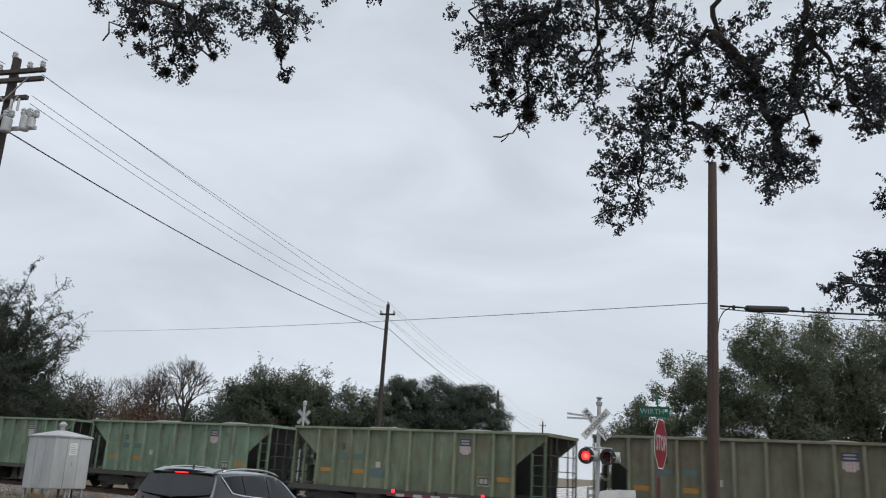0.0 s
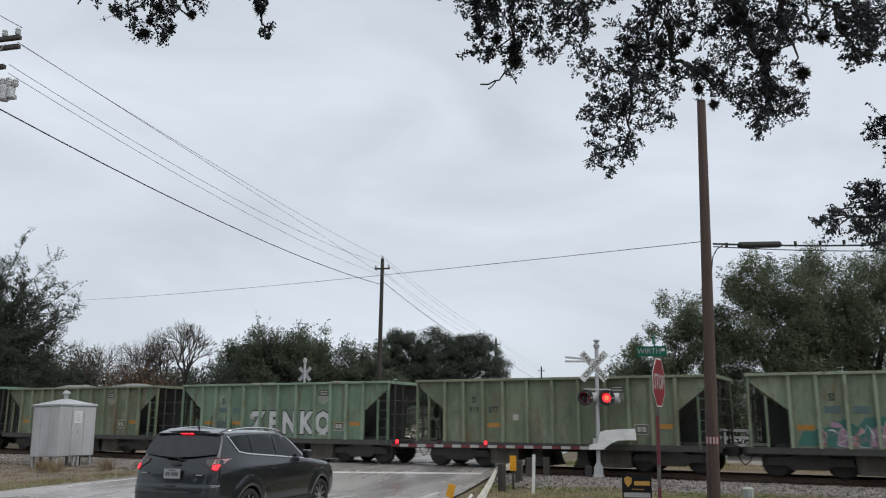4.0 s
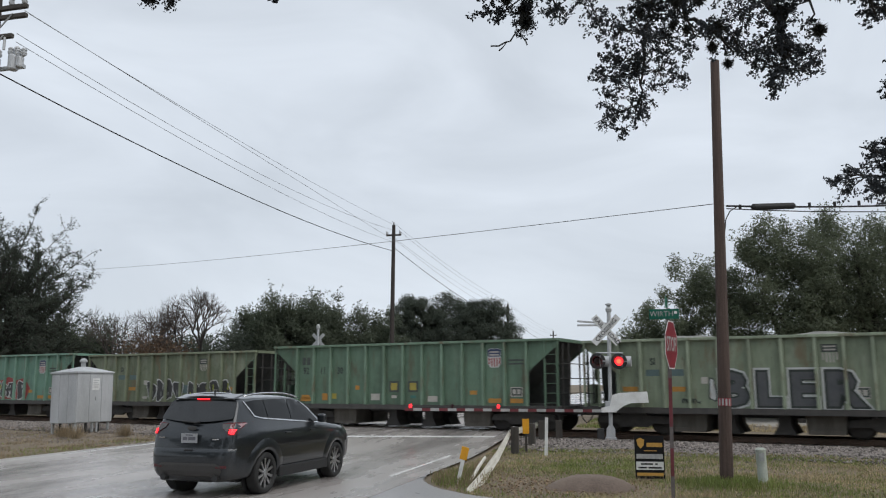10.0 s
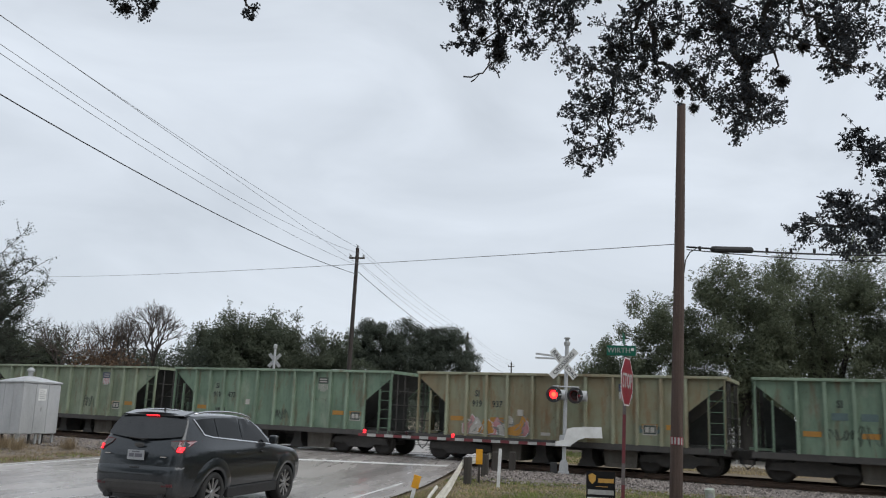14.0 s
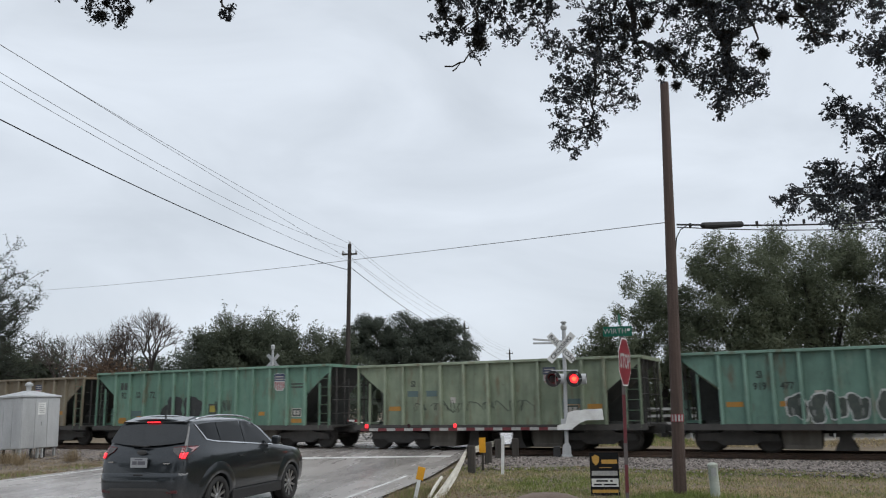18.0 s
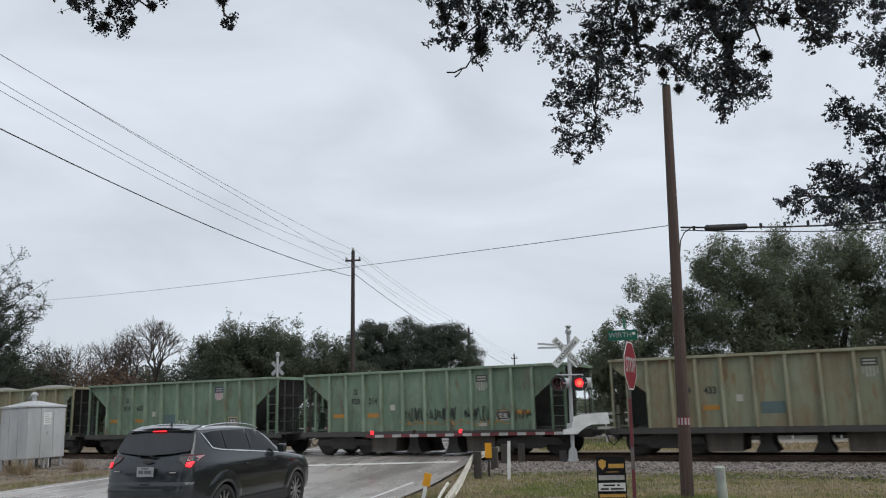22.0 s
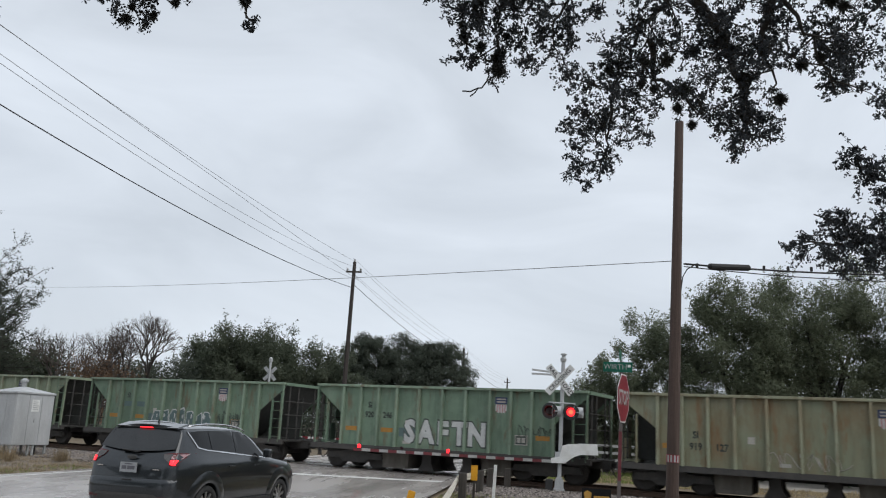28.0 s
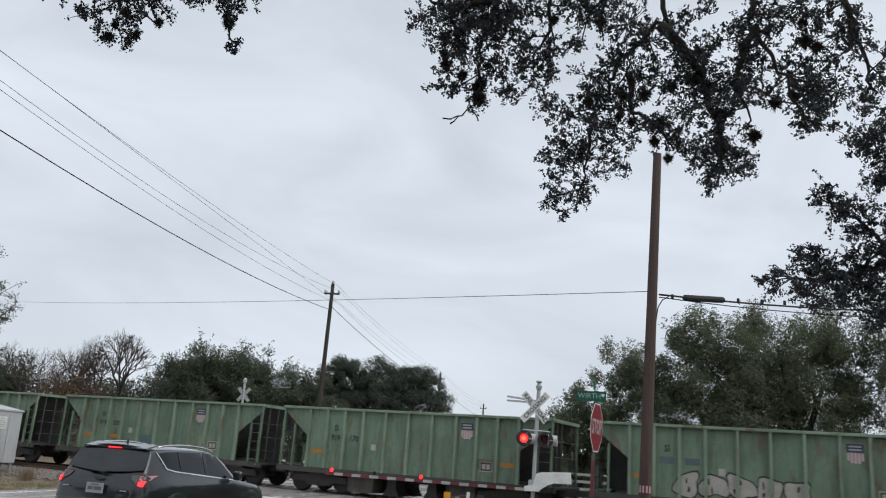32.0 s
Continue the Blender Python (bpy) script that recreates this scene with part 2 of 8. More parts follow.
M = dict(
    asphalt=mat("wet_asphalt", (0.385, 0.356, 0.334), (0.268, 0.247, 0.234), scale=0.4, rough=0.32, rough2=0.18, stretch=(1.6, 0.35, 1), bump=0.14, fine=60, cut=(0.4, 0.65), spec=0.9),
    street=mat("side_street_asphalt", (0.31, 0.298, 0.296), (0.20, 0.193, 0.192), scale=0.7, rough=0.36, rough2=0.24, bump=0.25, fine=70, cut=(0.4, 0.65)),
    paint_white=mat("worn_white_paint", (0.62, 0.62, 0.6), (0.3, 0.3, 0.29), scale=2.5, rough=0.6, bump=0.2, cut=(0.5, 0.8)),
    soil=mat("soil_and_thatch", (0.185, 0.143, 0.10), (0.115, 0.095, 0.06), scale=0.55, rough=0.95, bump=0.7, fine=30, c3=(0.23, 0.18, 0.125)),
    ballast=mat("crushed_stone", (0.20, 0.175, 0.16), (0.11, 0.097, 0.088), scale=3, rough=0.9, bump=0.9, fine=22),
    stone=mat("ballast_stone", (0.215, 0.19, 0.173), (0.12, 0.104, 0.094), scale=9, rough=0.9, rand="island", spread=0.75),
    rust=mat("rail_rust", (0.10, 0.06, 0.04), (0.06, 0.04, 0.03), scale=4, rough=0.8),
    tie=mat("creosoted_wood", (0.07, 0.055, 0.045), (0.04, 0.035, 0.03), scale=3, rough=0.9, stretch=(1, 6, 1), bump=0.5),
    wood=mat("weathered_pole_wood", (0.088, 0.058, 0.047), (0.05, 0.034, 0.028), scale=2.5, rough=0.85, stretch=(6, 6, 0.35), bump=0.5),
    greywood=mat("grey_pole_wood", (0.066, 0.058, 0.05), (0.04, 0.036, 0.032), scale=2.5, rough=0.9, stretch=(6, 6, 0.35), bump=0.5),
    steel=mat("galvanised_steel", (0.42, 0.43, 0.43), (0.30, 0.31, 0.31), scale=7, rough=0.45, metal=0.4, bump=0.08),
    white=mat("white_enamel", (0.72, 0.73, 0.72), (0.55, 0.55, 0.53), scale=3, rough=0.45, bump=0.05),
    silver=mat("aluminium_paint", (0.45, 0.46, 0.47), (0.33, 0.34, 0.345), scale=1.4, rough=0.5, metal=0.15, bump=0.05, stretch=(1.5, 1.5, 0.4)),
    black=mat("black_enamel", (0.022, 0.022, 0.023), (0.034, 0.034, 0.034), scale=5, rough=0.4, bump=0.05),
    cable=mat("cable_sheath", (0.013, 0.013, 0.014), (0.02, 0.02, 0.02), rough=0.75, bump=0),
    wire=mat("dull_wire", (0.17, 0.175, 0.18), (0.13, 0.135, 0.14), rough=0.6, bump=0),
    dullred=mat("scuffed_red", (0.16, 0.028, 0.034), (0.10, 0.022, 0.026), scale=5, rough=0.5, bump=0.05),
    dullwhite=mat("scuffed_white", (0.40, 0.40, 0.39), (0.28, 0.28, 0.27), scale=5, rough=0.5, bump=0.05),
    red=mat("sign_red", (0.25, 0.020, 0.032), (0.19, 0.016, 0.025), scale=4, rough=0.4, bump=0.03),
    green=mat("street_sign_green", (0.0, 0.13, 0.075), (0.0, 0.10, 0.06), scale=4, rough=0.4, bump=0.03),
    amber=mat("amber_plastic", (0.75, 0.36, 0.015), (0.62, 0.28, 0.01), scale=4, rough=0.5, bump=0.05),
    redlamp=mat("lit_red_lens", (1.0, 0.022, 0.03), (1.0, 0.045, 0.03), rough=0.3, bump=0, glow=2.4),
    lampcore=mat("lit_lamp_core", (1.0, 0.085, 0.035), (1.0, 0.11, 0.04), rough=0.3, bump=0, glow=3.0),
    redglow=mat("lit_red_lamp", (1.0, 0.02, 0.03), (1.0, 0.02, 0.03), rough=0.3, bump=0, glow=2.2),
    lens=mat("dark_red_lens", (0.03, 0.006, 0.007), (0.02, 0.004, 0.005), rough=0.15, bump=0),
)

# ---- plan: the road runs along y, the track crosses it at a skew ----
SKEW = 14.45
TRACK = pose(-4.69, 29.39, 0, 0, 0, -SKEW)      # x to the right along the track, y away from the eye
TINV = TRACK.inverted()
RAIL = 0.27
ROAD_L, ROAD_R = -16.25, -4.75


def ease(a, b, v):
    k = min(1.0, max(0.0, (v - a) / (b - a)))
    return k * k * (3 - 2 * k)


def off_track(x, y):
    return (TINV @ Vector((x, y, 0))).y


def ground_z(x, y):
    d = abs(off_track(x, y))
    bumps = 0.05 * noise.noise((x * 0.35, y * 0.35, 0.3)) + 0.02 * noise.noise((x * 1.3, y * 1.3, 5.0))
    on_road = ease(0.0, 1.2, max(ROAD_L - x, x - ROAD_R))
    side = 1 - ease(11.6, 13.9, y) if -4 < x else 1 - ease(10, 12, y) if x > ROAD_L else 0
    flat = min(on_road, 1 - side)
    return 0.12 * (1 - ease(3.0, 9.0, d)) + (bumps - 0.03) * flat - 0.04 * (1 - flat)


def road_z(x, y):
    d = abs(off_track(x, y))
    return 0.012 + (RAIL - 0.025) * (1 - ease(1.5, 9.0, d))


def sheet(name, xs, ys, zf, material, keep=None):
    nx, ny = len(xs), len(ys)
    verts = [(float(x), float(y), zf(float(x), float(y))) for y in ys for x in xs]
    faces = [(j * nx + i, j * nx + i + 1, (j + 1) * nx + i + 1, (j + 1) * nx + i) for j in range(ny - 1) for i in range(nx - 1)
             if keep is None or keep((xs[i] + xs[i + 1]) / 2, (ys[j] + ys[j + 1]) / 2)]
    me = bpy.data.meshes.new(name)
    me.from_pydata(verts, [], faces)
    me.materials.append(material)
    me.polygons.foreach_set("use_smooth", [True] * len(faces))
    return new(name, me)


gx = np.r_[-2500, -900, -300, -120, np.arange(-60, 40.1, 0.5), 80, 200, 700, 2500]
gy = np.r_[-2500, -700, -200, -60, np.arange(-15, 70.1, 0.5), 110, 200, 500, 1200, 2500]
tagged(sheet("ground", gx, gy, ground_z, M["soil"]), "uneven verge of thin grass and bare soil", "ground", kind="structure")
ry = np.r_[-80, -40, np.arange(-20, 50.1, 0.5), 70, 110, 180, 320]
tagged(sheet("road", np.arange(ROAD_L, ROAD_R + 0.01, 0.5), ry, road_z, M["asphalt"]), "wide wet grey asphalt road up to the crossing", "road", kind="structure")


def side_z(x, y):
    return 0.008


# the side street and its rounded mouth
def in_side(x, y):
    if y > 12.9 or y < 3.0:
        if x > -1.2 or y < 3.0:
            return False
    if x > -1.2:
        return True
    # rounded corner at the far side
    return y < 13.0 or (x + 0.9) ** 2 + (y - 17.0) ** 2 > 3.85 ** 2


tagged(sheet("side_street", np.arange(ROAD_R, 30.1, 0.25), np.linspace(3.0, 12.9, 67), side_z, M["street"]), "wet asphalt side street meeting the road", "street", kind="structure")
tagged(sheet("side_street", np.arange(ROAD_R, -1.19, 0.05), np.arange(12.9, 17.3, 0.05), side_z, M["street"], in_side), "rounded corner of the wet side street", "street", kind="structure")


def stripe(name, x0, x1, y0, y1, label):
    ob = sheet(name, np.linspace(x0, x1, max(2, int(abs(x1 - x0) / 0.5) + 2)), np.linspace(y0, y1, max(2, int(abs(y1 - y0) / 0.5) + 2)), lambda x, y: road_z(x, y) + 0.005, M["paint_white"])
    return tagged(ob, label, "road marking", kind="structure")


stripe("stop_line", -10.75, -5.15, 25.72, 26.12, "worn white stop line before the crossing")
stripe("edge_line", -5.44, -5.35, 16.2, 21.2, "worn white edge line of the road")
stripe("edge_line", -15.75, -15.62, -30, 26, "worn white edge line of the road")
stripe("edge_line", -5.38, -5.25, 34, 150, "worn white edge line of the road")

# ---- ballast, ties and rails ----
bm = bmesh.new()
xs = np.r_[-460, -380, -300, -220, -160, np.arange(-120, 90.1, 1.0), 130, 200, 280, 370, 460]
prof = [(-5.7, -0.04), (-5.1, 0.085), (-4.2, 0.125), (-3.2, 0.14), (-2.2, 0.15), (-1.5, 0.055), (1.5, 0.06), (2.3, 0.12), (4.2, -0.05)]


def cut_road(x, y):
    w = TRACK @ Vector((x, y, 0))
    return ROAD_L - 0.2 < w.x < ROAD_R + 0.2


grid = [[bm.verts.new((x, y, z + 0.03 * noise.noise((x * 0.9, y * 0.9, 2)) - (0.25 if cut_road(x, y) else 0))) for y, z in prof] for x in xs]
for r, s in zip(grid, grid[1:]):
    for k in range(len(prof) - 1):
        bm.faces.new((r[k], s[k], s[k + 1], r[k + 1]))
track_bed = part("ballast_bed", bm, M["ballast"], smooth=True, m=TRACK)
tagged(track_bed, "raised bed of crushed grey stone under the track", "ballast", kind="structure")

track = thing("railway_track", "rusty steel rails on creosoted wooden ties", "railway track", TRACK, kind="structure")
for y in (-0.7525, 0.7525):
    bm = bmesh.new()
    for poly in ([(-0.07, RAIL - 0.16), (0.07, RAIL - 0.16), (0.07, RAIL - 0.14), (0.01, RAIL - 0.12), (0.01, RAIL - 0.04), (0.036, RAIL - 0.03), (0.036, RAIL), (-0.036, RAIL), (-0.036, RAIL - 0.03), (-0.01, RAIL - 0.04), (-0.01, RAIL - 0.12), (-0.07, RAIL - 0.14)],):
        prism(bm, poly, -460, 460, pose(0, y, 0, 0, 0, 90))
    part("rail", bm, M["rust"], track)
bm = bmesh.new()
box(bm, -0.115, 0.115, -1.3, 1.3, RAIL - 0.3, RAIL - 0.17)
tie_me = finish(bm, "tie", [M["tie"]])
for k in range(150):
    x = -34 + 0.53 * k
    if not cut_road(x, 0):
        part("tie", tie_me, None, track, m=pose(x, random.uniform(-0.04, 0.04), 0, 0, 0, random.uniform(-1, 1)))

# ---- the train ----
PAINT = dict(
    up=car_paint("bright_green_car_paint", (0.138, 0.252, 0.190), (0.102, 0.19, 0.143), (0.13, 0.11, 0.07), (0.22, 0.32, 0.24)),
    green=car_paint("faded_green_car_paint", (0.165, 0.24, 0.17), (0.115, 0.17, 0.12), (0.13, 0.085, 0.05)),
    olive=car_paint("olive_car_paint", (0.165, 0.192, 0.125), (0.108, 0.13, 0.084), (0.15, 0.095, 0.05)),
    pale=car_paint("chalky_green_car_paint", (0.235, 0.28, 0.195), (0.16, 0.195, 0.135), (0.15, 0.105, 0.06)),
    teal=car_paint("teal_green_car_paint", (0.14, 0.25, 0.20), (0.10, 0.175, 0.14), (0.12, 0.085, 0.055), (0.24, 0.31, 0.25)),
    dull=car_paint("sooty_green_car_paint", (0.12, 0.195, 0.135), (0.08, 0.13, 0.088), (0.10, 0.08, 0.05), (0.17, 0.22, 0.16)),
    rusty=car_paint("rust_streaked_green_paint", (0.225, 0.245, 0.165), (0.21, 0.175, 0.105), (0.20, 0.105, 0.045)),
    drab=car_paint("drab_brown_green_paint", (0.165, 0.165, 0.115), (0.12, 0.112, 0.075), (0.12, 0.08, 0.045), (0.2, 0.2, 0.15)),
    tan=car_paint("rust_stained_car_paint", (0.205, 0.18, 0.13), (0.155, 0.122, 0.082), (0.17, 0.085, 0.04)),
)
# ribs and chords stand proud: paler paint copies for cleaner faces and painted-in highlights
RIB_PAINT = {}
for key, c1, c2 in (("up", (0.19, 0.32, 0.245), (0.14, 0.24, 0.185)), ("green", (0.225, 0.30, 0.22), (0.16, 0.22, 0.16)), ("olive", (0.215, 0.245, 0.165), (0.15, 0.175, 0.115)),
                    ("pale", (0.30, 0.345, 0.25), (0.21, 0.25, 0.18)), ("teal", (0.195, 0.315, 0.255), (0.14, 0.23, 0.185)), ("dull", (0.165, 0.25, 0.18), (0.115, 0.175, 0.12)),
                    ("rusty", (0.285, 0.305, 0.215), (0.255, 0.22, 0.14)), ("drab", (0.21, 0.21, 0.15), (0.155, 0.148, 0.105)), ("tan", (0.26, 0.235, 0.175), (0.20, 0.165, 0.115))):
    RIB_PAINT[key] = car_paint("highlit_" + key + "_rib_paint", c1, c2, (0.15, 0.10, 0.06), tuple(v * 1.15 for v in c1))
M["under"] = mat("grimy_underframe", (0.052, 0.050, 0.048), (0.075, 0.069, 0.063), scale=4, rough=0.85, bump=0.3)
M["chute"] = mat("dusty_chute_steel", (0.13, 0.118, 0.10), (0.085, 0.076, 0.064), scale=3, rough=0.85, bump=0.2, stretch=(2, 1, 0.4))
# the shade inside the car ends is put into this near-black colour
M["slope"] = mat("shaded_slope_sheet", (0.056, 0.058, 0.054), (0.038, 0.040, 0.037), scale=3, rough=0.85)
M["wheel"] = mat("wheel_steel", (0.052, 0.047, 0.043), (0.034, 0.031, 0.028), scale=6, rough=0.7, metal=0.3)
M["gravel"] = mat("heaped_limestone", (0.215, 0.215, 0.195), (0.14, 0.14, 0.128), scale=5, rough=0.95, bump=0.9, fine=26)

TRAIN_Y = -1.55            # the near side of the cars, in the track's space
CAR_KINDS = {}


def hopper_meshes(kind):
    """The meshes of one kind of open hopper car; x along it from its left end, y away from the road, z from the ground."""
    if kind in CAR_KINDS:
        return CAR_KINDS[kind]
    # bays from rib to rib: the short cars have closer ribs towards their ends
    top, bays = (3.38, [0.825] * 12) if kind == "long" else (3.26, [0.74, 0.74, 0.75, 0.895, 0.895, 0.895, 0.90, 0.75, 0.74, 0.74])
    w, sill, e = 3.1, 1.12, 1.2
    body = sum(bays) + 2 * e
    a = 0.05               # the body stands back from the couplers by this much
    g = {"top": top, "ribs": [e + sum(bays[:k]) for k in range(len(bays) + 1)], "body": body, "inset": a}
    bm = bmesh.new()
    prism(bm, [(a, top), (a, top - 0.2), (e, top - 1.12), (e, sill), (body - e, sill), (body - e, top - 1.12), (body - a, top - 0.2), (body - a, top)], 0.10, 0.12)
    g["side"] = finish(bm, "side_sheet")
    bm = bmesh.new()
    box(bm, -0.042, 0.042, -0.02, 0.11, sill, top - 0.08)
    g["rib"] = finish(bm, "rib")
    bm = bmesh.new()
    box(bm, a - 0.03, body - a + 0.03, -0.03, 0.13, top - 0.085, top, bevel=0.012)
    g["chord"] = finish(bm, "top_chord")
    bm = bmesh.new()
    box(bm, -0.06, 0.06, 0.08, w - 0.08, top - 0.11, top)
    g["endchord"] = finish(bm, "end_chord")
    bm = bmesh.new()
    box(bm, a - 0.1, body - a + 0.1, 0.0, 0.16, sill - 0.17, sill + 0.01)
    g["sill"] = finish(bm, "side_sill")
    bm = bmesh.new()
    prism(bm, [(a + 0.06, top - 0.06), (a + 0.10, top - 0.06), (2.4, 0.95), (2.36, 0.95)], 0.14, w - 0.14)
    g["slope"] = finish(bm, "slope_sheet")
    # centre web added to close the see-through end opening with dark, over a bolster
    bm = bmesh.new()
    prism(bm, [(a + 0.12, top - 0.5), (a + 0.12, top - 1.2), (a + 0.2, 1.05), (2.3, 1.05)], 1.5, 1.53)
    box(bm, 0.7, 1.5, 0.5, 2.6, 0.98, 1.2)
    g["web"] = finish(bm, "slope_brace")
    bm = bmesh.new()
    box(bm, -0.028, 0.028, 0.0, 0.07, sill, top - 0.08)
    g["post"] = finish(bm, "end_post")
    bm = bmesh.new()
    for k in range(6):
        tube(bm, [(0.0, 0.0, sill + 0.12 + k * 0.32), (0.42, 0.0, sill + 0.12 + k * 0.32)], 0.011, 5)
    tube(bm, [(0.0, 0, sill - 0.1), (0.0, 0, top - 0.05)], 0.013, 5)
    tube(bm, [(0.42, 0, sill - 0.1), (0.42, 0, top - 0.4)], 0.013, 5)
    g["ladder"] = finish(bm, "ladder")
    bm = bmesh.new()
    box(bm, -0.35, body + 0.35, 1.3, 1.8, 0.82, 1.1)
    g["centre"] = finish(bm, "centre_sill")
    bm = bmesh.new()
    for y in (0.42, 1.62):
        prism(bm, [(-0.54, 1.0), (0.54, 1.0), (0.50, 0.40), (-0.50, 0.40)], y, y + 1.06)
    box(bm, -0.46, 0.46, 0.36, 0.42, 0.40, 0.52)
    box(bm, -0.5, 0.5, 0.37, 0.42, 0.90, 0.98)
    g["chute"] = finish(bm, "hopper_chute")
    bm = bmesh.new()
    for y in (0.6, 1.75):
        prism(bm, [(-0.16, 1.0), (0.16, 1.0), (0.18, 0.62), (0.32, 0.36), (-0.32, 0.36), (-0.18, 0.62)], y, y + 0.75)
    g["gate"] = finish(bm, "chute_gate")
    bm = bmesh.new()
    prism(bm, [(-1.2, 0.62), (-1.12, 0.82), (-0.5, 0.86), (-0.3, 0.98), (0.3, 0.98), (0.5, 0.86), (1.12, 0.82), (1.2, 0.62), (0.62, 0.62), (0.45, 0.5), (-0.45, 0.5), (-0.62, 0.62)], 0.46, 0.6)
    prism(bm, [(-1.2, 0.62), (-1.12, 0.82), (-0.5, 0.86), (-0.3, 0.98), (0.3, 0.98), (0.5, 0.86), (1.12, 0.82), (1.2, 0.62), (0.62, 0.62), (0.45, 0.5), (-0.45, 0.5), (-0.62, 0.62)], 2.5, 2.64)
    box(bm, -0.2, 0.2, 0.5, 2.6, 0.6, 0.85)
    g["truck"] = finish(bm, "truck_frame")
    bm = bmesh.new()
    for s in (0, 1):
        lathe(bm, [(0.1, 0.66), (0.36, 0.66), (0.40, 0.69), (0.42, 0.70), (0.42, 0.80), (0.45, 0.82), (0.45, 0.84), (0.1, 0.84)], 20, pose(0, 3.1 * s, RAIL + 0.42, 0, 0, 90 if not s else -90) if not s else pose(0, 3.1, RAIL + 0.42, 0, 0, -90))
    tube(bm, [(0, 0.5, RAIL + 0.42), (0, 2.6, RAIL + 0.42)], 0.09, 8)
    g["wheelset"] = finish(bm, "wheelset", smooth=False)
    bm = bmesh.new()
    for k in (-0.12, 0, 0.12):
        tube(bm, [(k, 0.53, 0.56), (k, 0.53, 0.8)], 0.045, 6)
    g["spring"] = finish(bm, "spring_group")
    bm = bmesh.new()
    box(bm, -0.62, 0.3, 1.44, 1.66, 0.86, 1.06, bevel=0.03)
    box(bm, -0.36, -0.14, 1.36, 1.74, 0.82, 1.1, bevel=0.03)
    g["coupler"] = finish(bm, "coupler")
    bm = bmesh.new()
    tube(bm, [(-0.05, 1.25, 0.92), (-0.16, 1.22, 0.68), (-0.3, 1.2, 0.56), (-0.44, 1.22, 0.7), (-0.52, 1.25, 0.9)], 0.022, 6)
    g["hose"] = finish(bm, "brake_hose", smooth=True)
    bm = bmesh.new()
    box(bm, a - 0.25, a + 0.42, 0.85, 1.5, 1.14, 1.22)
    box(bm, a - 0.15, a + 0.05, 1.0, 1.35, 1.22, 1.85, bevel=0.03)
    lathe(bm, [(0.24, 0.0), (0.28, 0.01), (0.28, 0.035), (0.24, 0.04)], 16, pose(a - 0.12, 1.7, 2.2))
    g["brake"] = finish(bm, "brake_gear")
    bm = bmesh.new()
    for y in (0.45, 1.0, 2.1, 2.65):
        tube(bm, [(a, y, sill), (a, y, top - 0.1)], 0.028, 5)
    for z in (1.55, 2.05, 2.55):
        tube(bm, [(a, 0.2, z), (a, 2.9, z)], 0.016, 5)
    box(bm, a - 0.12, a + 0.45, 0.15, 2.95, sill - 0.06, sill)
    g["endgear"] = finish(bm, "end_frame")
    # two heaps of stone in the load
    nx, ny = 30, 9
    bm = bmesh.new()
    rows = []
    for i in range(nx + 1):
        x = 1.0 + (body - 2.0) * i / nx
        r = []
        for j in range(ny + 1):
            y = 0.1 + 2.9 * j / ny
            across = 1 - (2 * j / ny - 1) ** 2
            heap = max(0.0, math.cos((x - body * 0.31) * 0.78)) if abs(x - body * 0.31) < 2.0 else 0
            heap = max(heap, max(0.0, math.cos((x - body * 0.69) * 0.78)) if abs(x - body * 0.69) < 2.0 else 0)
            z = top - 0.32 + (0.17 + 0.40 * heap) * across ** 0.7 + 0.05 * noise.noise((x * 2, y * 2, 3 if kind == "long" else 8))
            if i in (0, nx):
                z -= 0.25
            r.append(bm.verts.new((x, y, z)))
        rows.append(r)
    for r, s in zip(rows, rows[1:]):
        for j in range(ny):
            bm.faces.new((r[j], s[j], s[j + 1], r[j + 1]))
    g["load"] = finish(bm, "stone_load", smooth=True)
    CAR_KINDS[kind] = g
    return g


def painted(name, me, material, parent, m=None, label=""):
    """A part that shares its mesh with its like, with a paint of its own."""
    if not me.materials:
        me.materials.append(None)
    ob = part(name, me, None, parent, label, m=m)
    ob.material_slots[0].link = "OBJECT"
    ob.material_slots[0].material = material
    return ob


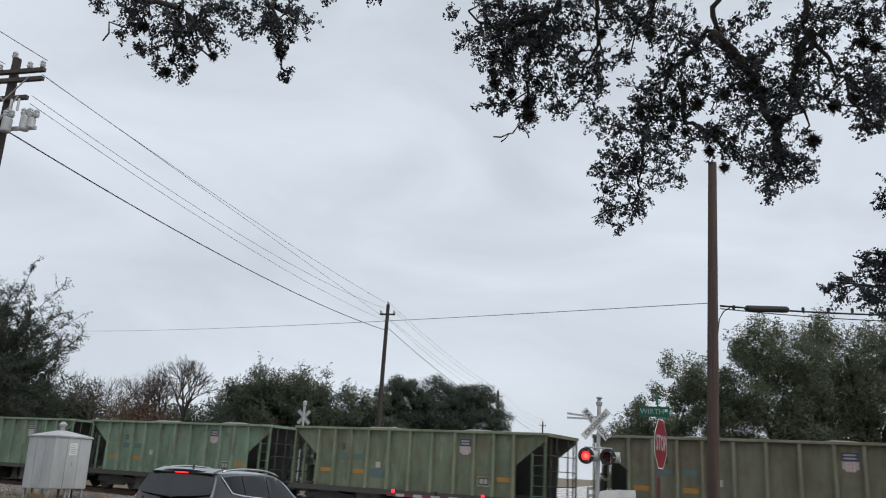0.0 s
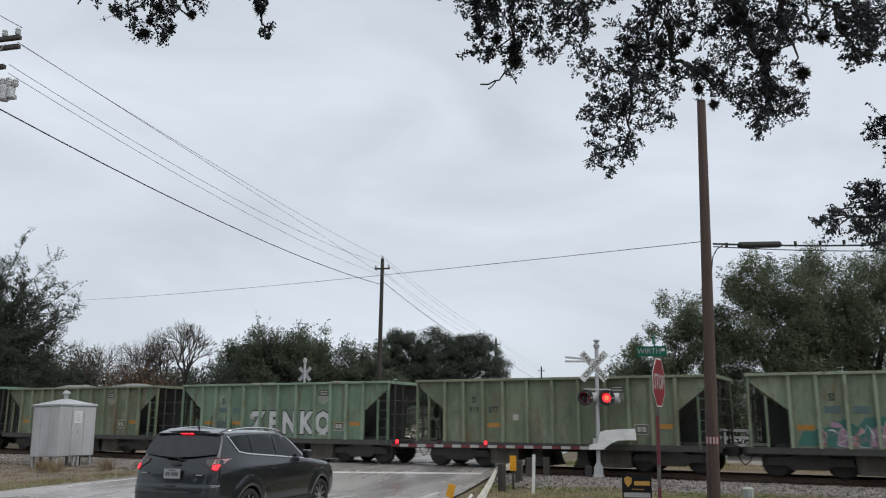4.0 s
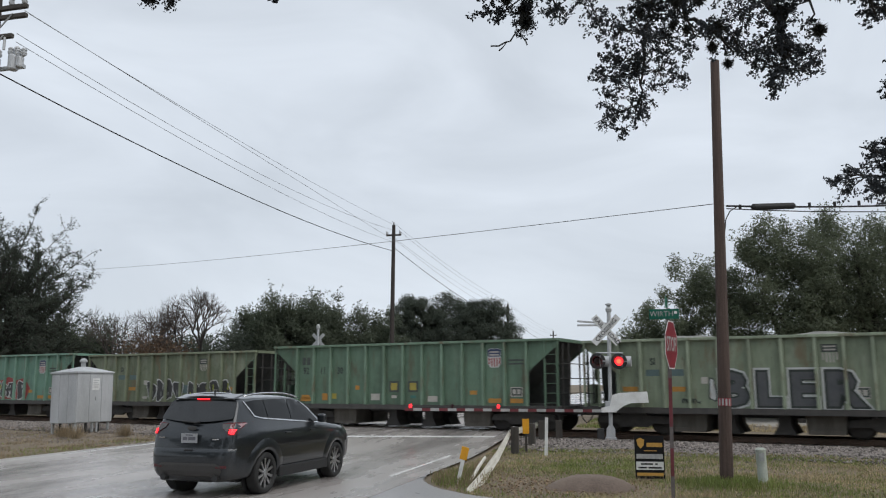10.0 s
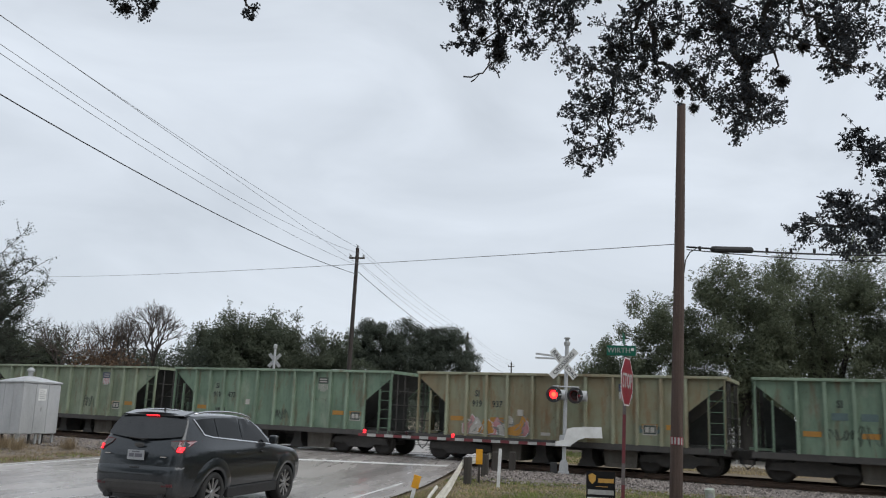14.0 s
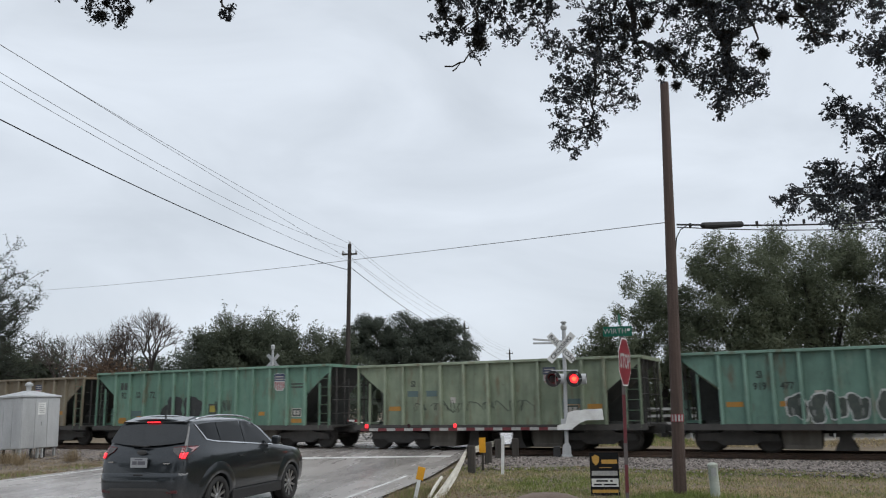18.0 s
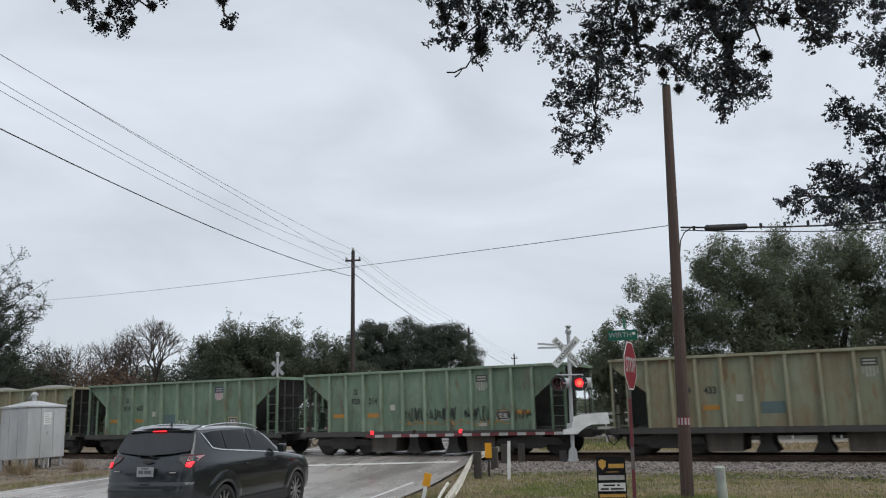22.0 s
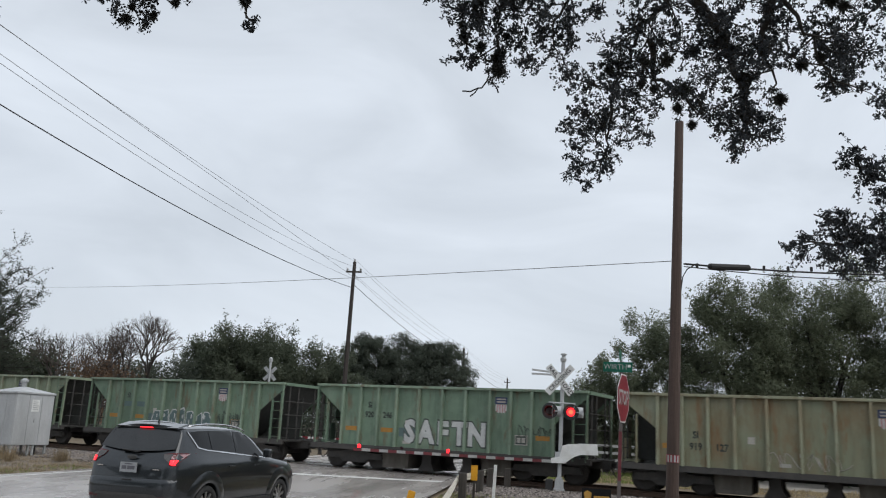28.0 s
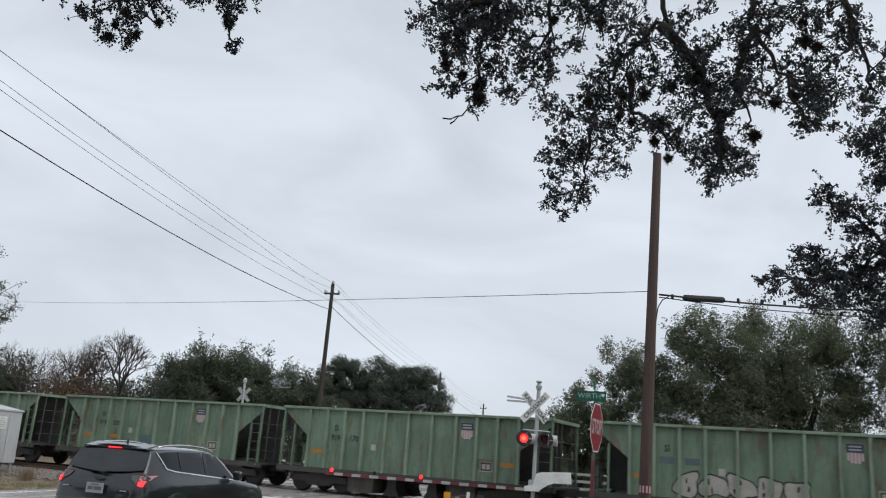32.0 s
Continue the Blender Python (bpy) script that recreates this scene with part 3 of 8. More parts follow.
def hopper_car(kind, paint, label, load=0.0):
    g = hopper_meshes(kind)
    body, top, a = g["body"], g["top"], g["inset"]
    car = thing("hopper_car", label, "railway car", group="hopper cars of the train")
    p = PAINT[paint]
    flip = Matrix.Translation((0, 3.1, 0)) @ Matrix.Diagonal((1, -1, 1, 1))
    back = Matrix.Translation((body, 0, 0)) @ Matrix.Diagonal((-1, 1, 1, 1))
    painted("side_sheet", g["side"], p, car)
    painted("side_sheet", g["side"], p, car, flip)
    for x in g["ribs"]:
        painted("rib", g["rib"], RIB_PAINT[paint], car, pose(x, 0, 0))
    painted("top_chord", g["chord"], RIB_PAINT[paint], car)
    painted("top_chord", g["chord"], RIB_PAINT[paint], car, flip)
    painted("end_chord", g["endchord"], p, car, pose(a, 0, 0))
    painted("end_chord", g["endchord"], p, car, pose(body - a, 0, 0))
    painted("side_sill", g["sill"], M["under"], car, label="black side sill caked with grime")
    painted("side_sill", g["sill"], M["under"], car, flip)
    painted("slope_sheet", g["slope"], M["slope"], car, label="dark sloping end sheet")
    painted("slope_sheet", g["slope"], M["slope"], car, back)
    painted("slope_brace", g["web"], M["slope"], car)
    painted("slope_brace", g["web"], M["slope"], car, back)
    for m in (pose(a + 0.03, 0, 0), pose(a + 0.5, 0.03, 0), pose(body - a - 0.03, 0, 0), pose(body - a - 0.5, 0.03, 0), pose(a + 0.03, 3.0, 0), pose(body - a - 0.03, 3.0, 0)):
        ob = painted("end_post", g["post"], p, car, m)
        if 0.4 < m.translation.x - a < 0.6 or 0.4 < body - a - m.translation.x < 0.6:
            ob.scale.z = 0.72
            ob.location.z = 1.12 * 0.28
    painted("ladder", g["ladder"], PAINT["dull"], car, pose(body - a - 0.47, -0.03, 0))
    painted("ladder", g["ladder"], PAINT["dull"], car, pose(a - 0.06, 0.3, 0, 0, 0, 90))
    painted("centre_sill", g["centre"], M["under"], car)
    for x in (body / 2 - 0.78, body / 2 + 0.78):
        painted("chute_gate", g["gate"], M["under"], car, pose(x, 0, 0), "black flared chute gate")
    for x in (3.3, body - 3.3):
        painted("hopper_chute", g["chute"], M["chute"], car, pose(x, 0, 0), "dusty brown discharge chute")
    for x in (1.55, body - 1.55):
        truck = painted("truck", g["truck"], M["under"], car, pose(x, 0, 0))
        for s in (-0.88, 0.88):
            painted("wheelset", g["wheelset"], M["wheel"], truck, pose(s, 0, 0))
        painted("spring_group", g["spring"], M["under"], truck)
    painted("coupler", g["coupler"], M["under"], car)
    painted("coupler", g["coupler"], M["under"], car, back)
    painted("brake_hose", g["hose"], M["cable"], car)
    painted("brake_gear", g["brake"], p, car)
    painted("end_frame", g["endgear"], M["under"], car, label="grimy end posts, grab irons and platform")
    painted("end_frame", g["endgear"], M["under"], car, back)
    painted("stone_load", g["load"], M["gravel"], car, pose(0, 0, load), "heaped pale crushed stone")
    return car


# place of each car's left end along the track at 16 s, in metres to the left of the near-side mark; kind, paint
CONSIST = [
    (252.38, "short", "olive"), (240.80, "short", "green"), (229.11, "short", "green"), (217.53, "short", "olive"), (205.60, "short", "drab"),
    (194.09, "long", "up"), (180.87, "short", "olive"), (169.05, "short", "green"), (157.53, "short", "olive"), (146.25, "short", "pale"),
    (134.57, "short", "olive"), (123.26, "long", "up"), (110.32, "long", "up"), (96.99, "short", "olive"), (85.62, "long", "dull"),
    (72.55, "short", "pale"), (60.77, "short", "teal"), (49.43, "short", "pale"), (38.04, "short", "green"), (26.63, "short", "rusty"),
    (15.50, "short", "green"), (4.47, "short", "tan"), (-6.70, "long", "up"), (-20.11, "short", "pale"), (-31.65, "short", "teal"),
    (-42.99, "short", "rusty"), (-54.35, "short", "green"), (-65.94, "short", "green"), (-77.78, "short", "rusty"), (-89.22, "long", "teal"),
    (-102.46, "short", "pale"), (-114.37, "short", "pale"), (-126.28, "short", "green"), (-138.20, "short", "green"), (-149.57, "short", "rusty"),
    (-161.61, "short", "green"), (-173.66, "short", "green"), (-184.98, "short", "green"), (-196.61, "short", "green"), (-208.32, "short", "olive"),
]
WORDS = dict(drab="drab brownish green", rusty="rust-streaked pale green", up="bright green", dull="sooty dark green", green="faded green", olive="olive green", pale="chalky pale green", teal="teal green", tan="rust-stained tan")
cars = []
for at, kind, paint in CONSIST:
    car = hopper_car(kind, paint, "%s steel open hopper car heaped with crushed stone" % WORDS[paint], -0.32 if len(cars) in (20, 21, 22, 23) else random.uniform(-0.36, -0.02))
    cars.append((car, at))


# the slack between the couplers makes the pace a little uneven: seconds, and metres behind the even pace
SLACK = [(0, -0.6), (1, -0.72), (2, -0.03), (2.5, 0.0), (3, -0.42), (4, 0.05), (5.5, 0.15), (7, 0.28), (8, 0.1), (9, 0.28), (10, -0.1), (11, -0.28), (12, 0.02), (13, -0.2), (14, 0.02), (15.5, 0.1), (17, 0.16),
         (18, 0.05), (19, 0.3), (20, 0.0), (21, 0.35), (22, -0.12), (23, 0.22), (24, 0.0), (25, 0.36), (26.5, 0.15), (28, -0.03), (29, -0.28), (30, -0.45), (31, 0.05), (32, 0.16)]


def run_of(t):
    """How far the train has gone since 16 s."""
    k = t - 16
    return -np.interp(t, [q[0] for q in SLACK], [q[1] for q in SLACK]) + 12.31 * k - 0.0713 * k * k / 2 + 0.002576 * k ** 3 / 3


def train_rows(at):
    return [(t, TRACK @ pose(-(at + run_of(t)), TRAIN_Y, 0)) for t, _ in SLACK]

# ---- trees ----
M["bark"] = mat("oak_bark", (0.05, 0.045, 0.04), (0.03, 0.027, 0.024), scale=5, rough=0.95, stretch=(1, 1, 0.4), bump=0.6)
M["greybark"] = mat("grey_bark", (0.075, 0.066, 0.06), (0.05, 0.044, 0.04), scale=5, rough=0.95, bump=0.5)
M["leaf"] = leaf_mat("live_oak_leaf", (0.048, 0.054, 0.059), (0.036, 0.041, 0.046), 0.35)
M["leaf_far"] = leaf_mat("distant_oak_leaf", (0.155, 0.175, 0.115), (0.108, 0.126, 0.085), 0.16, 0.45, 0.1)
M["leaf_dark"] = leaf_mat("dense_oak_leaf", (0.088, 0.102, 0.080), (0.066, 0.080, 0.064), 0.14, 0.45, 0.08)
M["leaf_mid"] = leaf_mat("grey_green_oak_leaf", (0.112, 0.128, 0.090), (0.078, 0.094, 0.068), 0.16, 0.45, 0.1)
M["leaf_warm"] = leaf_mat("yellowing_leaf", (0.085, 0.10, 0.04), (0.055, 0.068, 0.03), 0.3, 0.35, 0.1)
M["twig"] = mat("bare_twig", (0.085, 0.07, 0.062), (0.06, 0.05, 0.045), rough=0.95, bump=0)
M["brownleaf"] = leaf_mat("withered_leaf", (0.15, 0.095, 0.06), (0.10, 0.065, 0.042), 0.4)
M["moss"] = mat("ball_moss", (0.05, 0.052, 0.045), (0.03, 0.03, 0.027), scale=8, rough=1.0, bump=0)


def quads_mesh(name, centre, u, v, material):
    """Many small four-cornered leaves: a centre and two half axes each."""
    n = len(centre)
    co = np.stack([centre - u, centre - 0.15 * u + v, centre + u, centre - 0.15 * u - v], 1).reshape(-1, 3)
    me = bpy.data.meshes.new(name)
    me.vertices.add(4 * n)
    me.vertices.foreach_set("co", co.ravel().astype(np.float32))
    me.loops.add(4 * n)
    me.loops.foreach_set("vertex_index", np.arange(4 * n, dtype=np.int32))
    me.polygons.add(n)
    me.polygons.foreach_set("loop_start", np.arange(0, 4 * n, 4, dtype=np.int32))
    me.update(calc_edges=True)
    me.materials.append(material)
    return me


def unit(rng, n):
    d = rng.normal(size=(n, 3))
    return d / np.linalg.norm(d, axis=1)[:, None]


def leaves_at(name, rng, centre, size, material, flat=0.0, wide=0.42):
    n = len(centre)
    a = unit(rng, n)
    a[:, 2] *= 1 - flat
    b = np.cross(a, unit(rng, n))
    b /= np.linalg.norm(b, axis=1)[:, None] + 1e-9
    s = size * rng.uniform(0.6, 1.3, (n, 1))
    return quads_mesh(name, centre, a * s, b * s * wide, material)


def leaves_facing(name, rng, centre, normal, size, material, wide=0.45):
    """Leaves that turn their faces along given directions, as they do round a clump."""
    n = len(centre)
    normal = normal / (np.linalg.norm(normal, axis=1)[:, None] + 1e-9)
    a = np.cross(normal, unit(rng, n))
    a /= np.linalg.norm(a, axis=1)[:, None] + 1e-9
    b = np.cross(normal, a)
    s = size * rng.uniform(0.6, 1.3, (n, 1))
    return quads_mesh(name, centre, a * s, b * s * wide, material)


def limb_mesh(segments, name, material, n=6):
    bm = bmesh.new()
    for pts, r0, r1 in segments:
        k = len(pts)
        tube(bm, pts, [r0 + (r1 - r0) * i / (k - 1) for i in range(k)], n, cap=False)
    return finish(bm, name, [material], True)


def grown(rng, base, top_z, spread, lean=(0, 0)):
    """The limbs of a broad tree: a trunk that forks, and what the forks end in."""
    segs, tips = [], []
    h = top_z
    fork = np.array([base[0] + lean[0], base[1] + lean[1], base[2] + 0.26 * h])
    segs.append(([tuple(base), tuple((np.array(base) * 0.4 + fork * 0.6) + rng.normal(size=3) * 0.1), tuple(fork)], 0.035 * h, 0.026 * h))
    for k in range(6):
        az = 2 * math.pi * (k + rng.uniform(-0.3, 0.3)) / 6
        reach = spread * rng.uniform(0.5, 0.85)
        mid = fork + np.array([math.cos(az) * reach * 0.5, math.sin(az) * reach * 0.5, h * rng.uniform(0.14, 0.3)])
        end = fork + np.array([math.cos(az) * reach, math.sin(az) * reach, h * rng.uniform(0.2, 0.45)])
        segs.append(([tuple(fork), tuple(mid), tuple(end)], 0.018 * h, 0.006 * h))
        tips += [mid, end]
        for j in range(3):
            to = mid + (end - mid) * rng.uniform(0, 1) + rng.normal(size=3) * spread * 0.22 + np.array([0, 0, h * 0.08])
            segs.append(([tuple(mid + (end - mid) * 0.3), tuple((mid + to) / 2 + rng.normal(size=3) * 0.15), tuple(to)], 0.007 * h, 0.002 * h))
            tips.append(to)
    return segs, tips


def broad_tree(name, label, x, y, height, spread, leaf, material, count, seed, clumps=90, droop=0.0, low=0.28, squash=1.0, bark=None, ragged=1.0, feather=0.0):
    """A trunk with limbs, and a crown of leaf clumps with gaps between them."""
    rng = np.random.default_rng(seed)
    z0 = ground_z(x, y) - 0.1
    tree = thing(name, label, "tree", pose(x, y, z0), group="trees beyond the track")
    height *= 1.1
    count = int(count * 1.7)
    segs, tips = grown(rng, (0, 0, 0), height, spread)

    def inside(g):
        return all(math.hypot(q[0], q[1]) < 0.66 * spread and q[2] < 0.72 * height for q in g[0])

    kept = segs[:1]
    for k in range(1, len(segs), 4):
        if inside(segs[k]):
            kept += [segs[k]] + [g for g in segs[k + 1:k + 4] if inside(g)]
    segs = kept
    tips = [np.array(q) for g in segs for q in g[0][-1:]]
    # clumps over a lumpy dome
    c = []
    while len(c) < clumps:
        d = unit(rng, 1)[0]
        r = rng.uniform(0.25, 1.0) ** 0.45
        lump = 0.82 + 0.18 * min(1.0, ragged) * math.sin(3.1 * math.atan2(d[1], d[0]) + seed) + 0.12 * rng.normal() * ragged + (0.1 if ragged < 0.5 else 0.0)
        p = np.array([d[0] * spread * r * lump, d[1] * spread * r * lump, height * (low + (1 - low) * 0.5 * (1 + d[2] * r * min(1.0, lump)))])
        if p[2] > 0.3:
            c.append(p)
    c = np.array(c)
    size = rng.uniform(0.5, 1.15, len(c)) * spread * 0.20
    per = rng.multinomial(count, size ** 2 / (size ** 2).sum())
    idx = np.repeat(np.arange(len(c)), per)
    heart = np.array([0, 0, height * (0.25 + 0.3 * low)])
    out = (c - heart) / np.linalg.norm(c - heart, axis=1)[:, None]
    # leaves in shells round the clumps
    d = unit(rng, count)
    reach = size[idx, None] * (1.25 if ragged > 0.5 else 1.05) * rng.uniform(0.4, 1.06, (count, 1))
    pts = c[idx] + d * reach * np.array([1.0, 1.0, 0.78 * squash])
    face = 0.75 * d + 0.35 * out[idx] + np.array([0, 0, 0.35]) + 0.42 * rng.normal(size=(count, 3))
    if feather:
        # sprigs that stand out of the clumps
        few = count // 26
        ci = rng.choice(len(c), few, p=size ** 2 / (size ** 2).sum())
        w = out[ci] * 0.7 + rng.normal(size=(few, 3)) * 0.4 + np.array([0, 0, 0.3])
        w /= np.linalg.norm(w, axis=1)[:, None]
        u = rng.uniform(0, 1, (few, 9, 1)) ** 0.8
        foot = c[ci] + w * size[ci, None] * 0.75 + rng.normal(size=(few, 3)) * 0.3 * size[ci, None]
        spray = foot[:, None] + w[:, None] * feather * size[ci, None, None] * rng.uniform(0.4, 1.1, (few, 1, 1)) * u + rng.normal(size=(few, 9, 3)) * 0.05
        pts = np.concatenate([pts, spray.reshape(-1, 3)])
        face = np.concatenate([face, np.repeat(w, 9, 0) * 0.4 + rng.normal(size=(few * 9, 3)) * 0.6 + np.array([0, 0, 0.4])])
    face = face[pts[:, 2] > 0.05]
    pts = pts[pts[:, 2] > 0.05]
    for p in c[rng.choice(len(c), min(26, len(c)), replace=False)]:
        near = tips[int(np.argmin([np.linalg.norm(p - t) for t in tips]))]
        if np.linalg.norm(p - near) > 0.35 * spread or np.linalg.norm(p[:2]) > 0.8 * spread or p[2] > 0.8 * height:
            continue
        segs.append(([tuple(near), tuple((near + p) / 2 + rng.normal(size=3) * 0.12), tuple(p)], 0.005 * height, 0.002 * height))
    part("trunk", limb_mesh(segs, "trunk", bark or M["bark"]), None, tree, "dark trunk with forking limbs")
    part("crown", leaves_facing("crown", rng, pts, face, leaf, material), None, tree)
    return tree


OAK = "broad live oak with a dark ragged evergreen crown"
for k, (x, y, h, s, mt, n) in enumerate([
    (-0.2, 47, 6.0, 2.2, "leaf_far", 8000), (2.6, 45, 8.5, 2.6, "leaf_far", 13000), (6.3, 43, 9.7, 3.0, "leaf_far", 17000), (10.6, 44, 10.8, 3.7, "leaf_far", 19000),
    (15.5, 42, 11.8, 3.9, "leaf_far", 19000), (20.5, 44, 12.4, 4.4, "leaf_far", 20000), (27, 42, 12.5, 4.8, "leaf_far", 13000), (12, 52, 8.8, 4.0, "leaf_warm", 5000), (33, 40, 10, 4.5, "leaf_far", 5000),
]):
    broad_tree("live_oak_tree", OAK, x, y, h, s, 0.066, M[mt], int(n * 1.9), 40 + k, clumps=130, low=0.12, feather=0.75)
broad_tree("live_oak_tree", OAK, -48.5, 46, 11.0, 5.0, 0.085, M["leaf_dark"], 26000, 61, clumps=120, low=0.08, squash=0.8, feather=0.7)
for k, (x, y, h, s, n) in enumerate([(-33.2, 64, 8.3, 2.7, 10000), (-30.4, 63, 9.0, 4.0, 15000), (-27.2, 64.5, 9.0, 4.0, 13000), (-23.4, 66, 7.9, 3.4, 10000), (-44.6, 57, 6.1, 2.6, 8000), (-48.6, 57, 6.9, 3.2, 9000), (-40.5, 66, 5.6, 3.4, 6000), (-37.2, 66, 5.2, 3.0, 6000)]):
    broad_tree("live_oak_tree", OAK, x, y, h, s, 0.09, M["leaf_mid"], int(n * 1.9), 80 + k, clumps=110, low=0.08, feather=1.1)
for k, (x, y, h, s) in enumerate([(-24.2, 80, 10.7, 3.5), (-20.6, 81, 10.5, 4.2), (-17.0, 82, 10.2, 3.8)]):
    broad_tree("live_oak_tree", "dense rounded live oak with a smooth dark crown", x, y, h, s, 0.092, M["leaf_dark"], 52000, 100 + k, clumps=360, low=0.05, ragged=0.1)


def open_tree(x, y, height, spread, seed, limbs=150):
    """An old oak of long bare-stemmed limbs, with leaf tufts strung along their outer ends and sky between."""
    rng = np.random.default_rng(seed)
    tree = thing("live_oak_tree", "old live oak with long crooked limbs and open dark sprays", "tree", pose(x, y, ground_z(x, y) - 0.1), group="trees beyond the track")
    segs, pts = [([(0, 0, 0), (0.1, 0, 1.8), (0.3, 0.1, 4.2)], 0.42, 0.3)], []
    for k in range(limbs):
        az, el = rng.uniform(0, 2 * math.pi), math.radians(rng.uniform(-14, 78))
        d = np.array([math.cos(az) * math.cos(el), math.sin(az) * math.cos(el), math.sin(el)])
        full = rng.uniform(0.62, 1.0) / math.sqrt((math.cos(el) / spread) ** 2 + (math.sin(el) / (height - 3.6)) ** 2)
        p = np.array([0.25, 0.08, rng.uniform(2.8, 4.4)])
        way, n = [p], 9
        for j in range(n):
            d = d + rng.normal(size=3) * 0.16 + np.array([0, 0, 0.05 if j < 5 else -0.06])
            d /= np.linalg.norm(d)
            p = p + d * full / n
            way.append(p)
        segs.append(([tuple(q) for q in way], 0.06, 0.012))
        for j in range(3, n):
            for _ in range(6 if j > 4 else 3):
                q = way[j] + (way[j + 1] - way[j]) * rng.uniform()
                e = (way[j + 1] - way[j]) / np.linalg.norm(way[j + 1] - way[j]) * 0.7 + rng.normal(size=3) * 0.55
                e /= np.linalg.norm(e)
                ln = rng.uniform(0.35, 1.05)
                m, t = q + e * ln * 0.5 + rng.normal(size=3) * 0.06, q + e * ln
                segs.append(([tuple(q), tuple(m), tuple(t)], 0.018, 0.008))
                u = rng.uniform(0.3, 1.08, (23, 1))
                pts.append(q + (t - q) * u + rng.normal(size=(23, 3)) * 0.085)
    pts = np.concatenate(pts)
    part("trunk", limb_mesh(segs, "trunk", M["bark"], 4), None, tree, "dark trunk with long forking limbs")
    part("crown", leaves_facing("crown", rng, pts, rng.normal(size=pts.shape) * 0.7 + np.array([0, 0, 0.6]), 0.07, M["leaf_dark"]), None, tree)


open_tree(-41.4, 43.5, 14.2, 6.6, 63, 175)


def bare_tree(x, y, height, seed, brown, open_fork=False):
    """A leafless winter tree: limbs that fork five times over."""
    rng = np.random.default_rng(seed)
    tree = thing("bare_tree", "leafless winter tree with fine grey-brown twigs", "tree", pose(x, y, ground_z(x, y) - 0.1), group="bare trees beyond the track")
    bm, fine = bmesh.new(), bmesh.new()
    ends = []

    def grow(p, d, length, r, depth):
        q = p + d * length
        mid = (p + q) / 2 + rng.normal(size=3) * length * 0.06
        tube(bm if depth < 3 else fine, [tuple(p), tuple(mid), tuple(q)], [r, r * 0.85, r * 0.68], 5 if depth < 3 else 3, cap=False)
        if depth == 6:
            ends.append(q)
            return
        for _ in range((4 if depth == 0 else 3) if open_fork else 3 if depth < 5 else 2):
            e = d + rng.normal(size=3) * ((0.40 if depth else 0.62) if open_fork else 0.46 if depth else 0.36)
            e[2] += 0.2 if open_fork and depth < 2 else 0.12
            grow(q, e / np.linalg.norm(e), length * (rng.uniform(0.27, 0.34) if open_fork and depth == 0 else rng.uniform(0.62, 0.84)), max(0.0072 if open_fork else 0.0068, r * (0.62 if open_fork else 0.58)), depth + 1)

    grow(np.zeros(3), np.array([0.03, 0, 1.0]), height * (0.60 if open_fork else 0.235), height * 0.021, 0)
    part("trunk", bm, M["bark"] if open_fork else M["greybark"], tree, smooth=True)
    part("twig_crown", fine, M["twig"], tree)
    if brown:
        e = np.array(ends)
        pts = e[rng.integers(0, len(e), brown)] * np.array([1, 1, 0.82]) + rng.normal(size=(brown, 3)) * 0.5
        part("withered_leaves", leaves_at("withered_leaves", rng, pts, 0.09, M["brownleaf"]), None, tree)
    return tree


bare_tree(-32.0, 52.5, 7.3, 207, 0, True)
bare_tree(-34.3, 53.0, 6.9, 209, 0, True)
for k, (x, y, h, br) in enumerate([(-36.4, 53.5, 9.9, 300), (-38.2, 54, 10.1, 200), (-40.2, 54, 9.6, 0), (-36.2, 51.5, 7.8, 2600), (-33.6, 51.5, 6.8, 2000), (-28.5, 67, 12.2, 0)]):
    bare_tree(x, y, h, 200 + k, br)


def shrub_row(name, label, x0, x1, y0, y1, height, count, seed, material):
    """A thicket along a line, in leaf clumps of uneven height."""
    rng = np.random.default_rng(seed)
    hedge = thing(name, label, "shrubs", kind="stuff")
    u = rng.uniform(0, 1, count)
    tall = height * (0.6 + 0.5 * np.array([noise.noise((float(a) * (x1 - x0) * 0.28, seed, 0.0)) + 0.25 for a in u]))
    pts = np.stack([x0 + (x1 - x0) * u + rng.normal(size=count) * 0.4, y0 + (y1 - y0) * u + rng.normal(size=count) * 1.0, rng.uniform(0, 1, count) ** 0.8 * np.maximum(0.4, tall)], 1)
    part("foliage", leaves_facing("foliage", rng, pts, rng.normal(size=(count, 3)) * 0.5 + np.array([0, -0.35, 0.7]), 0.11, material), None, hedge)


shrub_row("thicket", "dense dark thicket behind the track", -31, -17.5, 55, 58, 4.0, 18000, 5, M["leaf_dark"])
shrub_row("thicket", "tall dark evergreen thicket behind the bare trees", -64, -29, 56, 60, 7.6, 66000, 9, M["leaf_dark"])
shrub_row("thicket", "dense dark thicket beside the far road", -17.6, -17.0, 60, 120, 4.0, 13000, 6, M["leaf_dark"])
shrub_row("thicket", "dense green thicket under the oaks", 1.5, 40, 48.5, 46, 4.8, 54000, 7, M["leaf_far"])
shrub_row("thicket", "dark undergrowth beside the far road", -3.0, 2.0, 60, 49, 3.4, 12000, 8, M["leaf_far"])


# ---- the oaks over the road: limbs first, then twigs and leaves along them ----
def sprays(clumps, reach, slope, *masses):
    """Masses of leafy sprays on a drooping bough: across, height and radius of each; the bough leans out as it falls."""
    for x, z, r in masses:
        clumps.append((x, reach - slope * z, z, r))


